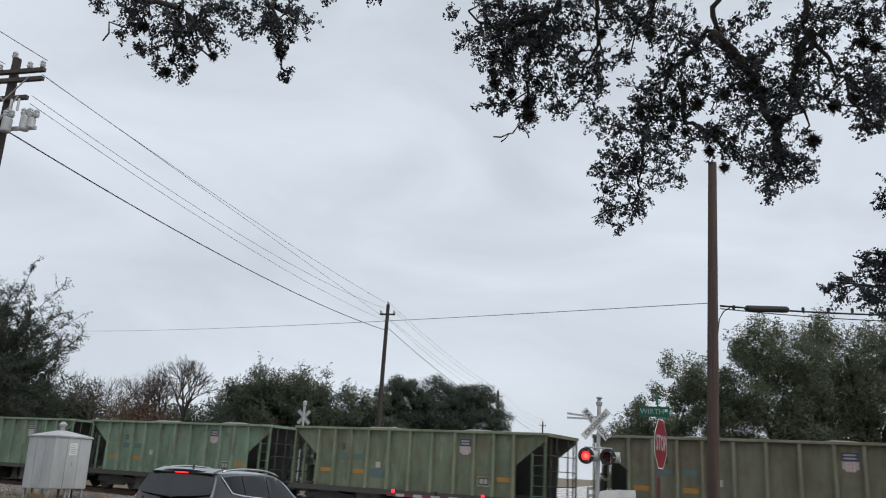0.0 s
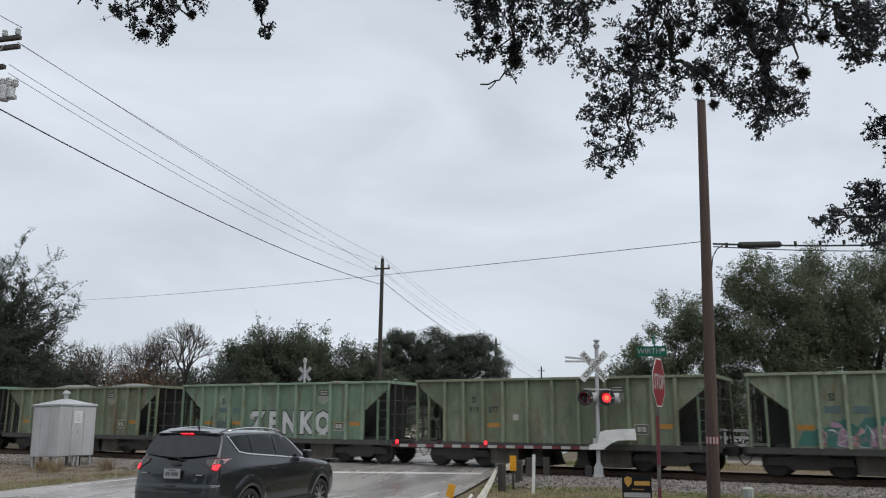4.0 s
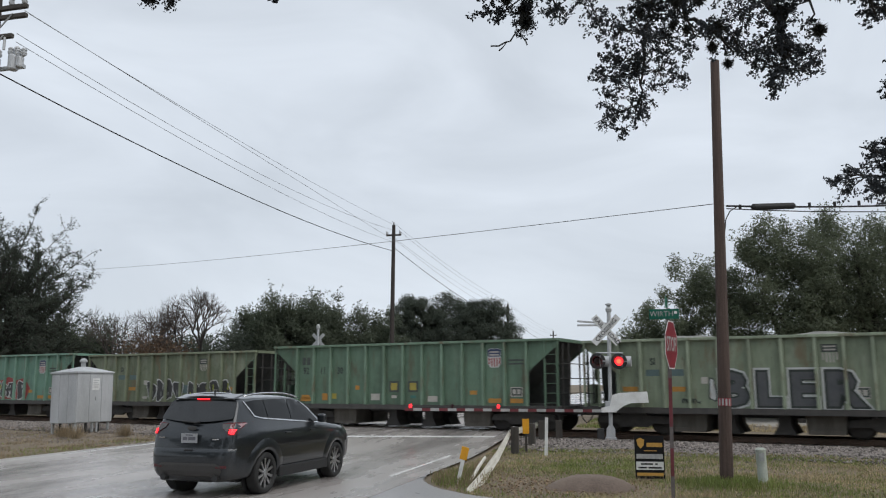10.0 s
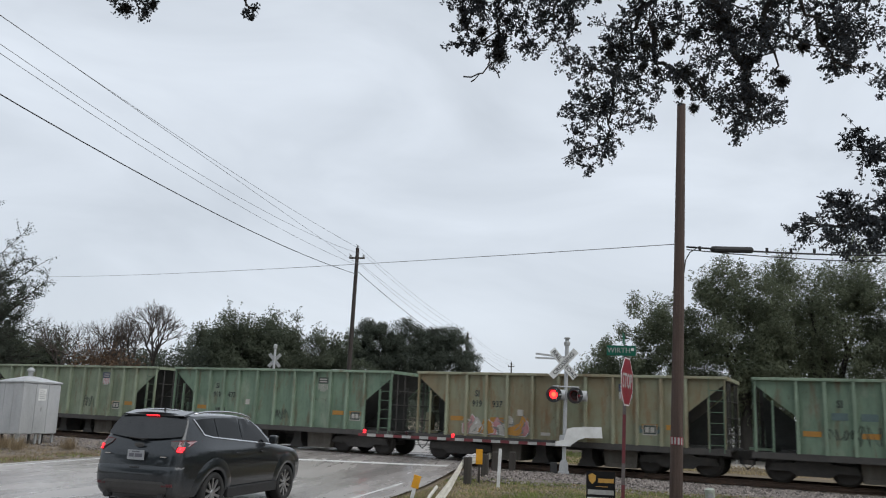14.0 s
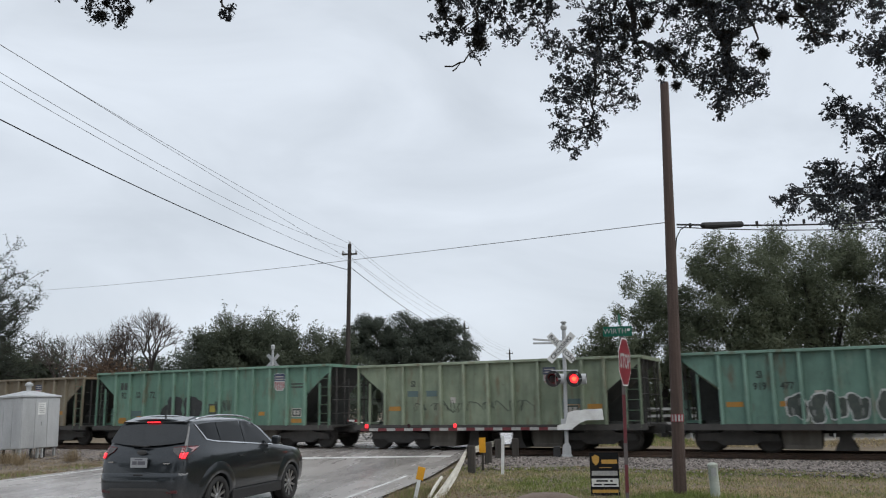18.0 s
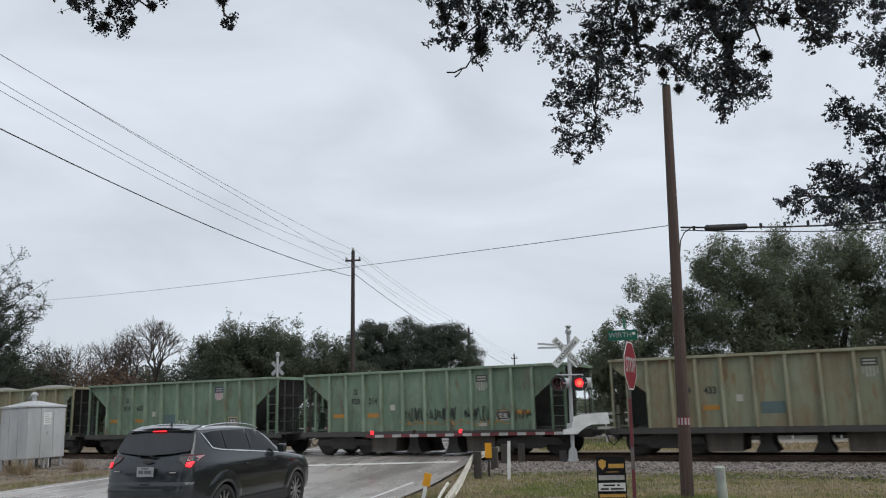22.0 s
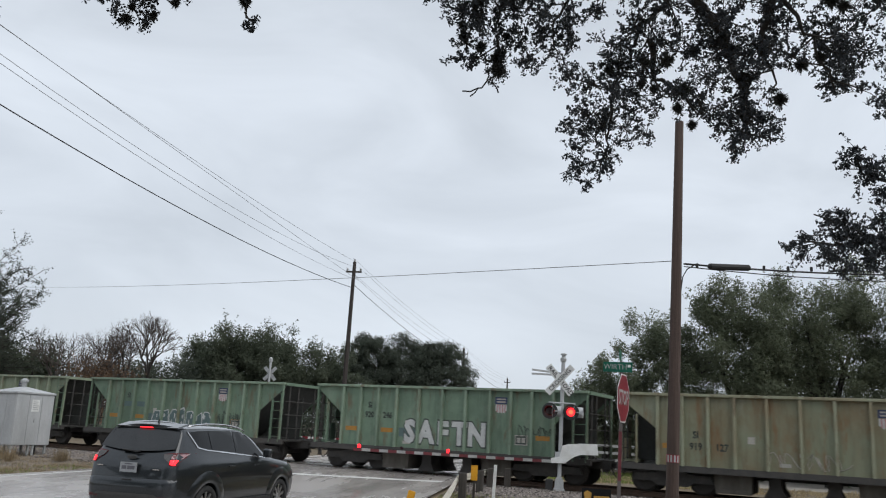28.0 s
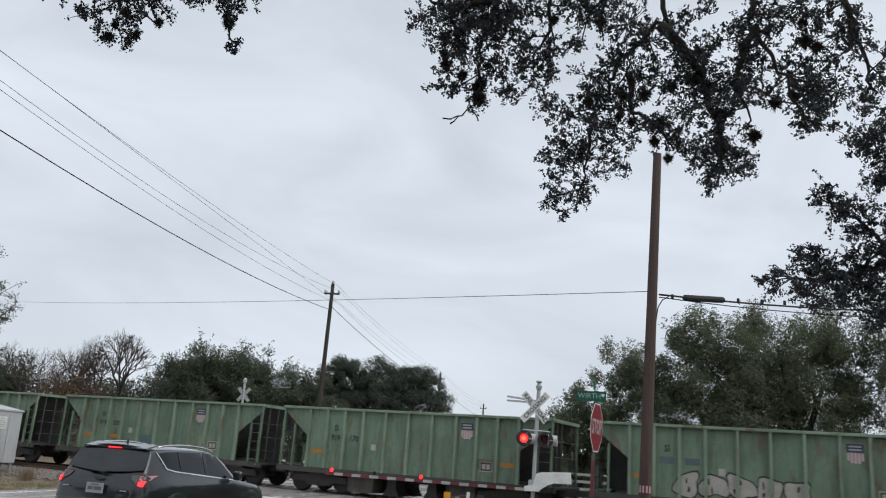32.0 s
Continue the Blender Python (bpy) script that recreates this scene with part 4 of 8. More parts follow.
def overhang(tree, rng, limbs, clumps, dens, leaf, sprig, material):
    """Limbs given by a few points each; boughs and twigs along their outer part, with rosettes of leaves at the twigs' ends."""
    segs, hubs = [], []
    for way, r0, amount in limbs:
        way = np.array(way, float)
        fine = []
        for a, b in zip(way, way[1:]):
            k = max(2, int(np.linalg.norm(b - a) / 0.09))
            for j in range(k):
                fine.append(a + (b - a) * j / k + rng.normal(size=3) * 0.022)
        fine.append(way[-1])
        segs.append(([tuple(p) for p in fine], r0, 0.010))
        start = max(0, len(fine) - int(1.9 / 0.09))
        for _ in range(int((len(fine) - start) * 0.09 * dens * amount)):
            i = int(rng.integers(start, len(fine)))
            d = unit(rng, 1)[0] * np.array([1, 1, 0.8]) + np.array([0, 0, -0.18])
            ln = sprig * rng.uniform(0.3, 1.2)
            p, q = fine[i], fine[i] + d * ln
            m = (p + q) / 2 + rng.normal(size=3) * 0.05
            segs.append(([tuple(p), tuple(m), tuple(q)], 0.011, 0.004))
            for k in range(int(4 + 7 * ln / sprig)):
                u = rng.uniform(0.25, 1.0)
                o = p + (m - p) * 2 * u if u < 0.5 else m + (q - m) * (2 * u - 1)
                e = o + (unit(rng, 1)[0] * 0.9 + d * 0.5 + np.array([0, 0, -0.1])) * rng.uniform(0.06, 0.2)
                segs.append(([tuple(o), tuple(e)], 0.0045, 0.0025))
                hubs += [e, o + (e - o) * 0.55]
    for x, y, z, r in clumps:
        c = np.array((x, y, z))
        r *= 0.93
        n = int(760 * r * r) + 6
        d = unit(rng, n) * (rng.uniform(0, 1, (n, 1)) ** 0.5) * r * np.array([1.0, 1.1, 0.95])
        for k, o in enumerate(d):
            hubs.append(c + o)
            if k % 3 == 0:
                segs.append(([tuple(c + o * 0.15), tuple(c + o * 0.6 + rng.normal(size=3) * 0.02), tuple(c + o)], 0.006, 0.003))
    hubs = np.array(hubs)
    per = rng.integers(7, 13, len(hubs))
    idx = np.repeat(np.arange(len(hubs)), per)
    pts = hubs[idx] + unit(rng, len(idx)) * rng.uniform(0.008, 0.052, (len(idx), 1))
    part("branchwork", limb_mesh(segs, "branchwork", M["bark"], 5), None, tree, "crooked dark limbs and twigs")
    part("foliage", leaves_at("foliage", rng, pts, leaf, material, wide=0.55), None, tree, "small dark glossy leaves against the sky")


oak = thing("overhanging_oak", "old live oak with low limbs over the street", "tree", group="oaks over the street")
rng = np.random.default_rng(11)
TR = (8.5, 5.0)
bm = bmesh.new()
tube(bm, [(TR[0], TR[1], -0.1), (TR[0] - 0.1, TR[1], 0.6), (TR[0] - 0.3, TR[1] + 0.1, 2.6), (TR[0] - 0.8, TR[1] + 0.5, 4.6)], [0.62, 0.5, 0.44, 0.4], 14)
part("trunk", bm, M["bark"], oak, "thick furrowed trunk", smooth=True)
limbs = []
limbs.append(([(7.7, 5.5, 4.6), (4.5, 6.6, 7.2), (0.75, 7.97, 8.2), (0.76, 8.65, 6.9), (0.25, 8.9, 6.4), (-0.05, 9.22, 5.7), (-0.06, 9.39, 5.3), (-0.16, 9.5, 5.0)], 0.13, 1.0))
limbs.append(([(0.76, 8.65, 6.8), (1.17, 8.84, 6.4), (1.45, 9.12, 5.75), (1.5, 9.28, 5.4), (1.28, 9.36, 5.2)], 0.07, 1.6))
limbs.append(([(2.6, 7.2, 8.0), (-0.23, 8.1, 7.8), (-1.1, 8.42, 7.1), (-1.3, 8.72, 6.6), (-1.38, 8.95, 6.15)], 0.09, 1.2))
limbs.append(([(-1.1, 8.42, 7.12), (-1.7, 8.44, 6.9), (-2.0, 8.25, 7.1)], 0.05, 1.7))
limbs.append(([(-1.45, 8.49, 6.9), (-1.7, 8.77, 6.4)], 0.03, 1.8))
limbs.append(([(4.0, 7.0, 7.8), (1.65, 8.16, 7.5), (1.74, 8.58, 6.7), (2.1, 8.78, 6.2), (2.35, 8.97, 5.7)], 0.08, 1.0))
limbs.append(([(1.74, 8.58, 6.67), (1.58, 8.85, 6.25), (1.78, 9.06, 5.8)], 0.05, 1.3))
limbs.append(([(0.6, 7.8, 8.0), (-0.55, 8.22, 7.5), (-0.51, 8.68, 6.8), (-0.8, 8.86, 6.4)], 0.06, 1.2))
limbs.append(([(0.38, 8.93, 6.33), (0.47, 9.12, 5.95), (0.8, 9.2, 5.75), (0.95, 9.27, 5.55)], 0.04, 1.2))
limbs.append(([(0.3, 8.1, 7.7), (0.1, 8.5, 7.1), (-0.1, 8.7, 6.9)], 0.05, 1.4))
limbs.append(([(2.4, 7.9, 7.6), (2.6, 8.4, 7.0), (2.9, 8.7, 6.4), (3.0, 8.9, 6.0)], 0.06, 1.2))
limbs.append(([(6.5, 5.6, 6.4), (2.0, 6.0, 9.0), (-2.5, 6.4, 9.0), (-4.86, 6.73, 7.6), (-5.0, 7.1, 6.95), (-5.12, 7.22, 6.6), (-5.2, 7.35, 6.38)], 0.13, 0.8))
limbs.append(([(-5.06, 7.13, 6.75), (-5.37, 6.99, 6.75), (-5.65, 6.75, 6.85)], 0.04, 1.0))
limbs.append(([(-5.0, 7.16, 6.7), (-4.9, 7.45, 6.5)], 0.03, 1.2))
limbs.append(([(-2.5, 6.4, 8.9), (-4.07, 7.18, 7.6), (-4.24, 7.5, 7.05), (-4.2, 7.7, 6.8)], 0.06, 1.0))
limbs.append(([(-4.23, 7.54, 6.95), (-3.9, 7.72, 6.95)], 0.03, 1.4))
limbs.append(([(-4.0, 7.25, 6.95), (-3.97, 7.33, 6.53), (-3.96, 7.39, 6.43), (-3.95, 7.55, 6.16), (-3.93, 7.65, 5.99)], 0.018, 0.0))
limbs.append(([(-3.95, 7.55, 6.16), (-3.90, 7.57, 6.12), (-3.86, 7.59, 6.10)], 0.007, 0.0))
limbs.append(([(-3.94, 7.58, 6.11), (-3.98, 7.61, 6.06)], 0.007, 0.0))
limbs.append(([(-5.0, 7.16, 6.7), (-5.01, 7.42, 6.38), (-4.9, 7.44, 6.35), (-4.78, 7.47, 6.3)], 0.014, 0.0))
limbs.append(([(-5.65, 6.75, 6.85), (-5.81, 7.28, 6.64), (-6.05, 7.23, 6.7), (-6.18, 7.33, 6.53)], 0.010, 0.0))
limbs.append(([(-5.37, 6.99, 6.75), (-5.58, 7.28, 6.61), (-5.55, 7.43, 6.37)], 0.010, 0.0))
limbs.append(([(-1.38, 8.98, 6.1), (-1.46, 9.02, 5.92), (-1.62, 9.05, 5.86), (-1.80, 9.06, 5.84)], 0.009, 0.0))
limbs.append(([(-1.46, 9.02, 5.92), (-1.36, 9.05, 5.80)], 0.006, 0.0))
limbs.append(([(-1.62, 9.05, 5.86), (-1.70, 9.06, 5.77)], 0.005, 0.0))
limbs.append(([(0.44, 9.0, 5.95), (0.50, 9.05, 5.78), (0.60, 9.08, 5.68)], 0.009, 0.0))
clumps = []
# the west bough
sprays(clumps, 11.9, 0.48, (-2.05, 6.92, 0.24), (-2.25, 7.2, 0.11), (-1.78, 6.72, 0.31), (-1.56, 7.09, 0.33), (-1.37, 6.87, 0.38), (-1.17, 6.68, 0.32), (-0.99, 6.96, 0.34), (-1.73, 6.34, 0.2), (-1.83, 7.2, 0.18), (-1.08, 6.38, 0.21), (-1.29, 6.27, 0.19))
# the drop bough
sprays(clumps, 11.9, 0.48, (-1.4, 6.06, 0.22), (-0.99, 6.17, 0.26), (-0.83, 6.49, 0.22), (-0.63, 6.94, 0.19), (-0.51, 6.58, 0.19), (-0.18, 7.02, 0.3), (0.07, 6.95, 0.3), (-0.76, 7.12, 0.26), (-0.52, 6.35, 0.13), (-0.19, 6.62, 0.12))
# the mid bough
sprays(clumps, 11.9, 0.48, (-0.53, 5.97, 0.24), (-0.27, 5.89, 0.32), (0.06, 6.09, 0.27), (0.22, 6.43, 0.32), (0.38, 6.82, 0.39), (0.63, 6.63, 0.35), (0.15, 5.79, 0.23), (-0.28, 5.53, 0.28), (-0.36, 5.36, 0.22), (0.12, 5.4, 0.28), (-0.08, 5.15, 0.28))
sprays(clumps, 11.9, 0.48, (-0.17, 4.94, 0.17), (0.37, 5.34, 0.16), (0.44, 6.01, 0.13), (-0.42, 5.62, 0.17), (0.46, 5.6, 0.15), (-0.55, 5.46, 0.15), (-0.5, 5.2, 0.17), (-0.42, 4.98, 0.14), (-0.33, 4.8, 0.1))
# the east bough
sprays(clumps, 11.9, 0.48, (0.81, 6.17, 0.27), (1.17, 6.49, 0.36), (1.06, 5.92, 0.31), (1.3, 6.17, 0.36), (1.42, 5.68, 0.27), (1.59, 6.24, 0.3), (1.7, 6.51, 0.27), (1.49, 5.33, 0.29), (1.76, 5.35, 0.2), (0.94, 5.7, 0.23), (0.75, 5.82, 0.13))
sprays(clumps, 11.9, 0.48, (1.12, 5.52, 0.17), (1.37, 5.16, 0.18), (0.99, 6.38, 0.29))
# the far bough
sprays(clumps, 11.9, 0.48, (1.93, 6.71, 0.22), (1.81, 6.94, 0.24), (1.23, 7.01, 0.16), (0.99, 6.89, 0.11), (2.08, 6.32, 0.15), (1.88, 6.44, 0.17), (2.32, 6.74, 0.21), (2.48, 6.3, 0.25), (2.47, 5.83, 0.16), (2.2, 6.96, 0.27), (2.4, 6.08, 0.20))
sprays(clumps, 11.9, 0.48, (2.66, 6.67, 0.33), (2.68, 6.13, 0.33), (2.16, 6.48, 0.13))
# the bough across the street
sprays(clumps, 11.25, 0.6, (-5.25, 6.75, 0.26), (-5.08, 6.53, 0.22), (-5.19, 6.35, 0.16), (-4.96, 6.58, 0.19), (-5.45, 6.17, 0.12), (-5.18, 6.21, 0.13), (-5.68, 6.78, 0.17), (-5.71, 6.65, 0.12), (-5.47, 6.55, 0.11), (-5.69, 6.43, 0.09), (-6.11, 6.89, 0.15))
sprays(clumps, 11.25, 0.6, (-4.41, 6.7, 0.23), (-4.37, 6.54, 0.14), (-4.07, 6.65, 0.22), (-3.96, 6.51, 0.21), (-3.74, 6.6, 0.15), (-3.95, 6.35, 0.09), (-4.6, 6.76, 0.17), (-3.83, 6.44, 0.1), (-3.35, 6.75, 0.11), (-2.8, 6.73, 0.11), (-4.82, 6.73, 0.17))
sprays(clumps, 11.25, 0.6, (-5.72, 6.43, 0.10), (-4.83, 6.55, 0.15), (-5.5, 6.28, 0.10), (-5.19, 6.12, 0.11), (-3.96, 6.42, 0.12), (-3.97, 6.33, 0.09), (-3.92, 6.02, 0.03), (-3.87, 6.1, 0.03), (-3.97, 6.07, 0.03))
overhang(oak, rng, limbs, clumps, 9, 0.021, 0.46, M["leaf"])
oak2 = thing("overhanging_oak", "live oak with spreading leafy boughs beside the street", "tree", group="oaks over the street")
bm = bmesh.new()
tube(bm, [(10.2, 10.6, -0.1), (10.1, 10.6, 0.6), (9.8, 10.8, 2.2), (9.0, 11.0, 3.6)], [0.5, 0.38, 0.34, 0.28], 14)
part("trunk", bm, M["bark"], oak2, "thick furrowed trunk", smooth=True)
limbs = []
limbs.append(([(9.0, 11.0, 3.5), (6.6, 11.7, 3.6), (5.3, 11.78, 3.9), (4.75, 11.83, 4.4), (4.21, 11.89, 5.0), (3.63, 11.89, 5.6), (3.3, 11.92, 5.8)], 0.16, 1.1))
limbs.append(([(4.21, 11.91, 4.91), (3.64, 12.15, 4.75), (3.12, 12.32, 4.7), (2.65, 12.38, 4.85)], 0.05, 1.3))
limbs.append(([(3.64, 12.15, 4.75), (3.2, 12.2, 5.0), (2.85, 12.25, 5.15)], 0.03, 1.3))
limbs.append(([(7.0, 11.0, 5.0), (5.13, 10.85, 6.9), (4.54, 11.23, 6.6), (3.95, 11.39, 6.75), (3.75, 11.5, 6.65)], 0.08, 1.2))
limbs.append(([(5.4, 11.5, 4.6), (4.73, 11.54, 5.52), (4.3, 11.5, 6.1)], 0.05, 1.5))
limbs.append(([(6.0, 11.8, 3.6), (5.0, 11.85, 3.9), (4.48, 12.0, 4.15), (4.2, 12.13, 4.15)], 0.06, 1.6))
limbs.append(([(6.4, 11.4, 4.6), (5.6, 11.5, 5.3), (5.0, 11.6, 4.9), (4.7, 11.7, 4.7)], 0.07, 1.8))
limbs.append(([(6.2, 11.0, 5.6), (5.4, 11.1, 6.2), (4.9, 11.3, 5.9)], 0.06, 1.8))
clumps = []
sprays(clumps, 11.8, 0.0, (3.3, 7.18, 0.24), (3.08, 6.88, 0.17), (3.14, 7.23, 0.19), (3.86, 7.19, 0.21), (3.99, 6.75, 0.35), (3.82, 6.58, 0.26), (4.12, 6.4, 0.41), (4.02, 6.06, 0.29), (4.33, 6.04, 0.38), (4.72, 7.14, 0.36), (4.89, 6.79, 0.35))
sprays(clumps, 11.8, 0.0, (4.88, 6.27, 0.44), (4.55, 5.87, 0.47), (4.83, 5.6, 0.51), (4.58, 5.28, 0.34), (4.78, 4.94, 0.42), (3.19, 5.88, 0.15), (3.45, 5.7, 0.23), (3.76, 5.64, 0.28), (3.66, 5.31, 0.23), (3.56, 4.94, 0.21), (3.87, 4.97, 0.3))
sprays(clumps, 11.8, 0.0, (4.17, 4.96, 0.3), (4.46, 4.7, 0.37), (2.94, 4.96, 0.18), (3.16, 4.74, 0.24), (3.46, 4.65, 0.28), (2.61, 4.68, 0.13), (2.84, 4.54, 0.16), (3.07, 4.5, 0.21), (3.52, 4.4, 0.32), (3.91, 4.47, 0.36), (3.89, 4.11, 0.29))
sprays(clumps, 11.8, 0.0, (4.27, 4.22, 0.33), (3.13, 4.25, 0.21), (4.2, 5.37, 0.2), (4.74, 4.45, 0.3), (4.14, 5.55, 0.22))
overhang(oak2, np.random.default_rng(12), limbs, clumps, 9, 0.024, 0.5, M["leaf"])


# ball moss: tufts of fine grey spikes on the limbs
rng = np.random.default_rng(21)
spikes = unit(rng, 420)
tips = spikes * rng.uniform(0.35, 1.0, (420, 1))
side = np.cross(spikes, unit(rng, 420)) * 0.06
tips[:250] *= 0.72
side[:250] *= 1.6
moss_me = quads_mesh("ball_moss", tips * 0.55, tips * 0.5, side, M["moss"])
def moss_balls(*balls):
    for x, y, z, r in balls:
        part("ball_moss", moss_me, None, oak, "grey tuft of ball moss", m=Matrix.Translation((x, y, z)) @ Matrix.Diagonal((r, r, r * 1.1, 1)))


moss_balls((-0.06, 8.99, 6.02, 0.10), (-3.95, 7.49, 6.27, 0.11), (-4.78, 7.47, 6.30, 0.09), (-5.61, 7.27, 6.63, 0.11), (-5.2, 7.32, 6.55, 0.09), (-5.41, 7.54, 6.18, 0.09), (-5.07, 7.53, 6.2, 0.08), (-5.32, 7.48, 6.29, 0.08), (-5.05, 7.25, 6.3, 0.1), (-1.36, 8.93, 6.2, 0.15), (-1.75, 8.75, 6.4, 0.12), (0.3, 9.05, 5.85, 0.09))
moss_balls((1.83, 9.1, 5.62, 0.10), (1.45, 9.2, 5.5, 0.13), (2.2, 8.85, 6.0, 0.10), (0.72, 9.2, 5.6, 0.10), (1.62, 8.9, 6.15, 0.11), (0.9, 9.0, 6.2, 0.10))
moss_balls((-1.35, 8.92, 6.03, 0.15), (-1.55, 8.80, 6.28, 0.12), (0.35, 8.92, 6.04, 0.1), (0.59, 8.91, 6.06, 0.12), (0.45, 9.05, 5.78, 0.09), (0.78, 9.05, 5.76, 0.12), (1.82, 9.11, 5.64, 0.12), (2.02, 8.95, 5.97, 0.12))
moss_balls((2.30, 8.67, 6.57, 0.13), (2.42, 8.69, 6.51, 0.12), (2.25, 8.58, 6.75, 0.09), (0.88, 9.23, 5.40, 0.09), (-1.75, 8.70, 6.50, 0.1), (-0.47, 8.54, 6.84, 0.1), (0.07, 8.56, 6.80, 0.12), (1.17, 8.83, 6.23, 0.13), (1.41, 9.01, 5.85, 0.13))

# unseen trees added behind the eye, to darken what the glass and paint mirror
for k, (x, y, h, sp) in enumerate([(-11, -13, 10, 5.5), (-1, -17, 11, 6), (10, -11, 10, 5.5), (-24, -12, 10, 6), (21, -2, 10, 6), (24, 14, 9, 5)]):
    broad_tree("live_oak_tree", "unseen live oak added to darken reflections", x, y, h, sp, 0.26, M["leaf_far"], 3200, 300 + k, clumps=90, low=0.12)

# ---- poles and wires ----
def sag(a, b, drop, n=14):
    a, b = Vector(a), Vector(b)
    return [a.lerp(b, k / n) - Vector((0, 0, 4 * drop * (k / n) * (1 - k / n))) for k in range(n + 1)]


def wire(name, label, a, b, drop, r, material, group="overhead wires"):
    bm = bmesh.new()
    tube(bm, sag(a, b, drop), r, 5)
    ob = part(name, bm, material, smooth=True)
    return tagged(ob, label, "wire", group)


def insulator(bm, x, y, z, s=1.0):
    lathe(bm, [(0.02 * s, 0), (0.05 * s, 0.02 * s), (0.065 * s, 0.07 * s), (0.045 * s, 0.09 * s), (0.06 * s, 0.13 * s), (0.03 * s, 0.17 * s)], 10, pose(x, y, z, 0, -90))


POLE_X = -17.6
M["tarwood"] = mat("tarred_pole_wood", (0.045, 0.036, 0.032), (0.028, 0.023, 0.021), scale=2.5, rough=0.9, stretch=(6, 6, 0.35), bump=0.5)


def utility_pole(y, height, r, label, arms=True, lean=0.0):
    """A wooden pole with a crossarm and insulators."""
    pole = thing("utility_pole", label, "utility pole", pose(POLE_X, y, ground_z(POLE_X, y) - 0.05, 0, lean), group="poles along the road")
    bm = bmesh.new()
    tube(bm, [(0, 0, 0), (0, 0, height * 0.5), (0, 0, height)], [r, r * 0.86, r * 0.7], 12)
    part("pole", bm, M["tarwood"], pole)
    for k, z in enumerate(((height - 0.75,) if not arms else ())):
        bm = bmesh.new()
        box(bm, -0.55, 0.55, -0.06, 0.06, z, z + 0.11, bevel=0.01)
        part("crossarm", bm, M["greywood"], pole)
    return pole


POLES = [(17.6, 12.75), (53.0, 12.88), (98.0, 11.6), (142.0, 11.0)]
for k, (y, h) in enumerate(POLES):
    if k == 0:
        near = utility_pole(y, h, 0.17, "tall dark wooden utility pole with crossarms and grey transformers")
        for z, half in ((h - 0.55, 1.15), (h - 0.82, 1.15), (h - 1.38, 0.75)):
            bm = bmesh.new()
            box(bm, -half, half, -0.2, -0.08, z, z + 0.12, bevel=0.012)
            part("crossarm", bm, M["greywood"], near, "weathered wooden crossarm")
        for z, half in ((h - 0.7, 0.75), (h - 1.3, 0.5)):
            for s in (-1, 1):
                bm = bmesh.new()
                tube(bm, [(s * half, -0.21, z), (0, -0.19, z - 0.7)], 0.022, 5)
                part("arm_brace", bm, M["steel"], near)
        for x in (-1.05, -0.4, 0.62, 1.05):
            bm = bmesh.new()
            insulator(bm, x, -0.14, h - 0.43, 1.3)
            part("insulator", bm, M["silver"], near)
        bm = bmesh.new()
        insulator(bm, -0.1, 0, h, 1.4)
        part("insulator", bm, M["silver"], near)
        for x, z, s in ((0.38, h - 2.42, 0.62), (0.98, h - 2.4, 0.62), (1.2, h - 2.35, 0.45), (-0.3, h - 2.42, 0.62)):
            bm = bmesh.new()
            lathe(bm, [(0.19 * s, 0), (0.22 * s, 0.03), (0.22 * s, 0.62 * s), (0.19 * s, 0.68 * s), (0.05, 0.72 * s)], 14, pose(x, -0.28, z, 0, -90))
            can = part("transformer", bm, M["silver"], near, "grey cylindrical transformer can", smooth=False)
            for d in (-0.1, 0.1):
                bm = bmesh.new()
                insulator(bm, x + d, -0.28, z + 0.68 * s, 1.4)
                part("bushing", bm, M["silver"], can)
        bm = bmesh.new()
        box(bm, -0.6, 1.2, -0.14, -0.06, h - 2.3, h - 2.2)
        part("bracket", bm, M["steel"], near)
        for x in (0.3, 0.55):
            bm = bmesh.new()
            tube(bm, [(x, -0.2, h - 1.38), (x + 0.02, -0.22, h - 1.75)], 0.035, 6)
            part("fuse_cutout", bm, M["silver"], near)
    else:
        p = utility_pole(y, h, 0.17, "dark wooden utility pole with a short crossarm", arms=False, lean=0.5 if k == 1 else 0)
        for x in (-0.48, 0.48):
            bm = bmesh.new()
            insulator(bm, x, 0, h - 0.66, 1.3)
            part("insulator", bm, M["silver"], p)
        bm = bmesh.new()
        insulator(bm, 0, 0, h, 1.3)
        part("insulator", bm, M["silver"], p)
for (y0, h0), (y1, h1), k in zip(POLES, POLES[1:], range(3)):
    first = k == 0
    spans = ((0.95, 0.48, 12.13, 11.5, 0.0), (1.1, 0.0, 12.02, 12.9, 0.25), (0.75, 0.3, 11.48, 12.4, 0.65), (0.75, 0.1, 11.23, 11.63, 0.5)) if first else ((0.48, 0.48, h0 - 0.45, h1 - 0.45, 0.55), (0.0, 0.0, h0 + 0.2, h1 + 0.2, 0.5), (-0.48, -0.48, h0 - 0.45, h1 - 0.45, 0.5), (0.1, 0.1, h0 - 1.0, h1 - 1.4, 0.6))
    for x0, x1, z0, z1, d in spans:
        wire("power_line", "thin sagging power line between wooden poles", (POLE_X + x0, y0, z0), (POLE_X + x1, y1, z1), d, 0.009, M["wire"])
    wire("telephone_cable", "thick dark cable strung between wooden poles", (POLE_X + 0.2, y0, 10.4 if first else h0 - 1.7), (POLE_X + 0.2, y1, h1 - (1.92 if first else 2.4)), 0.53, 0.020, M["cable"])
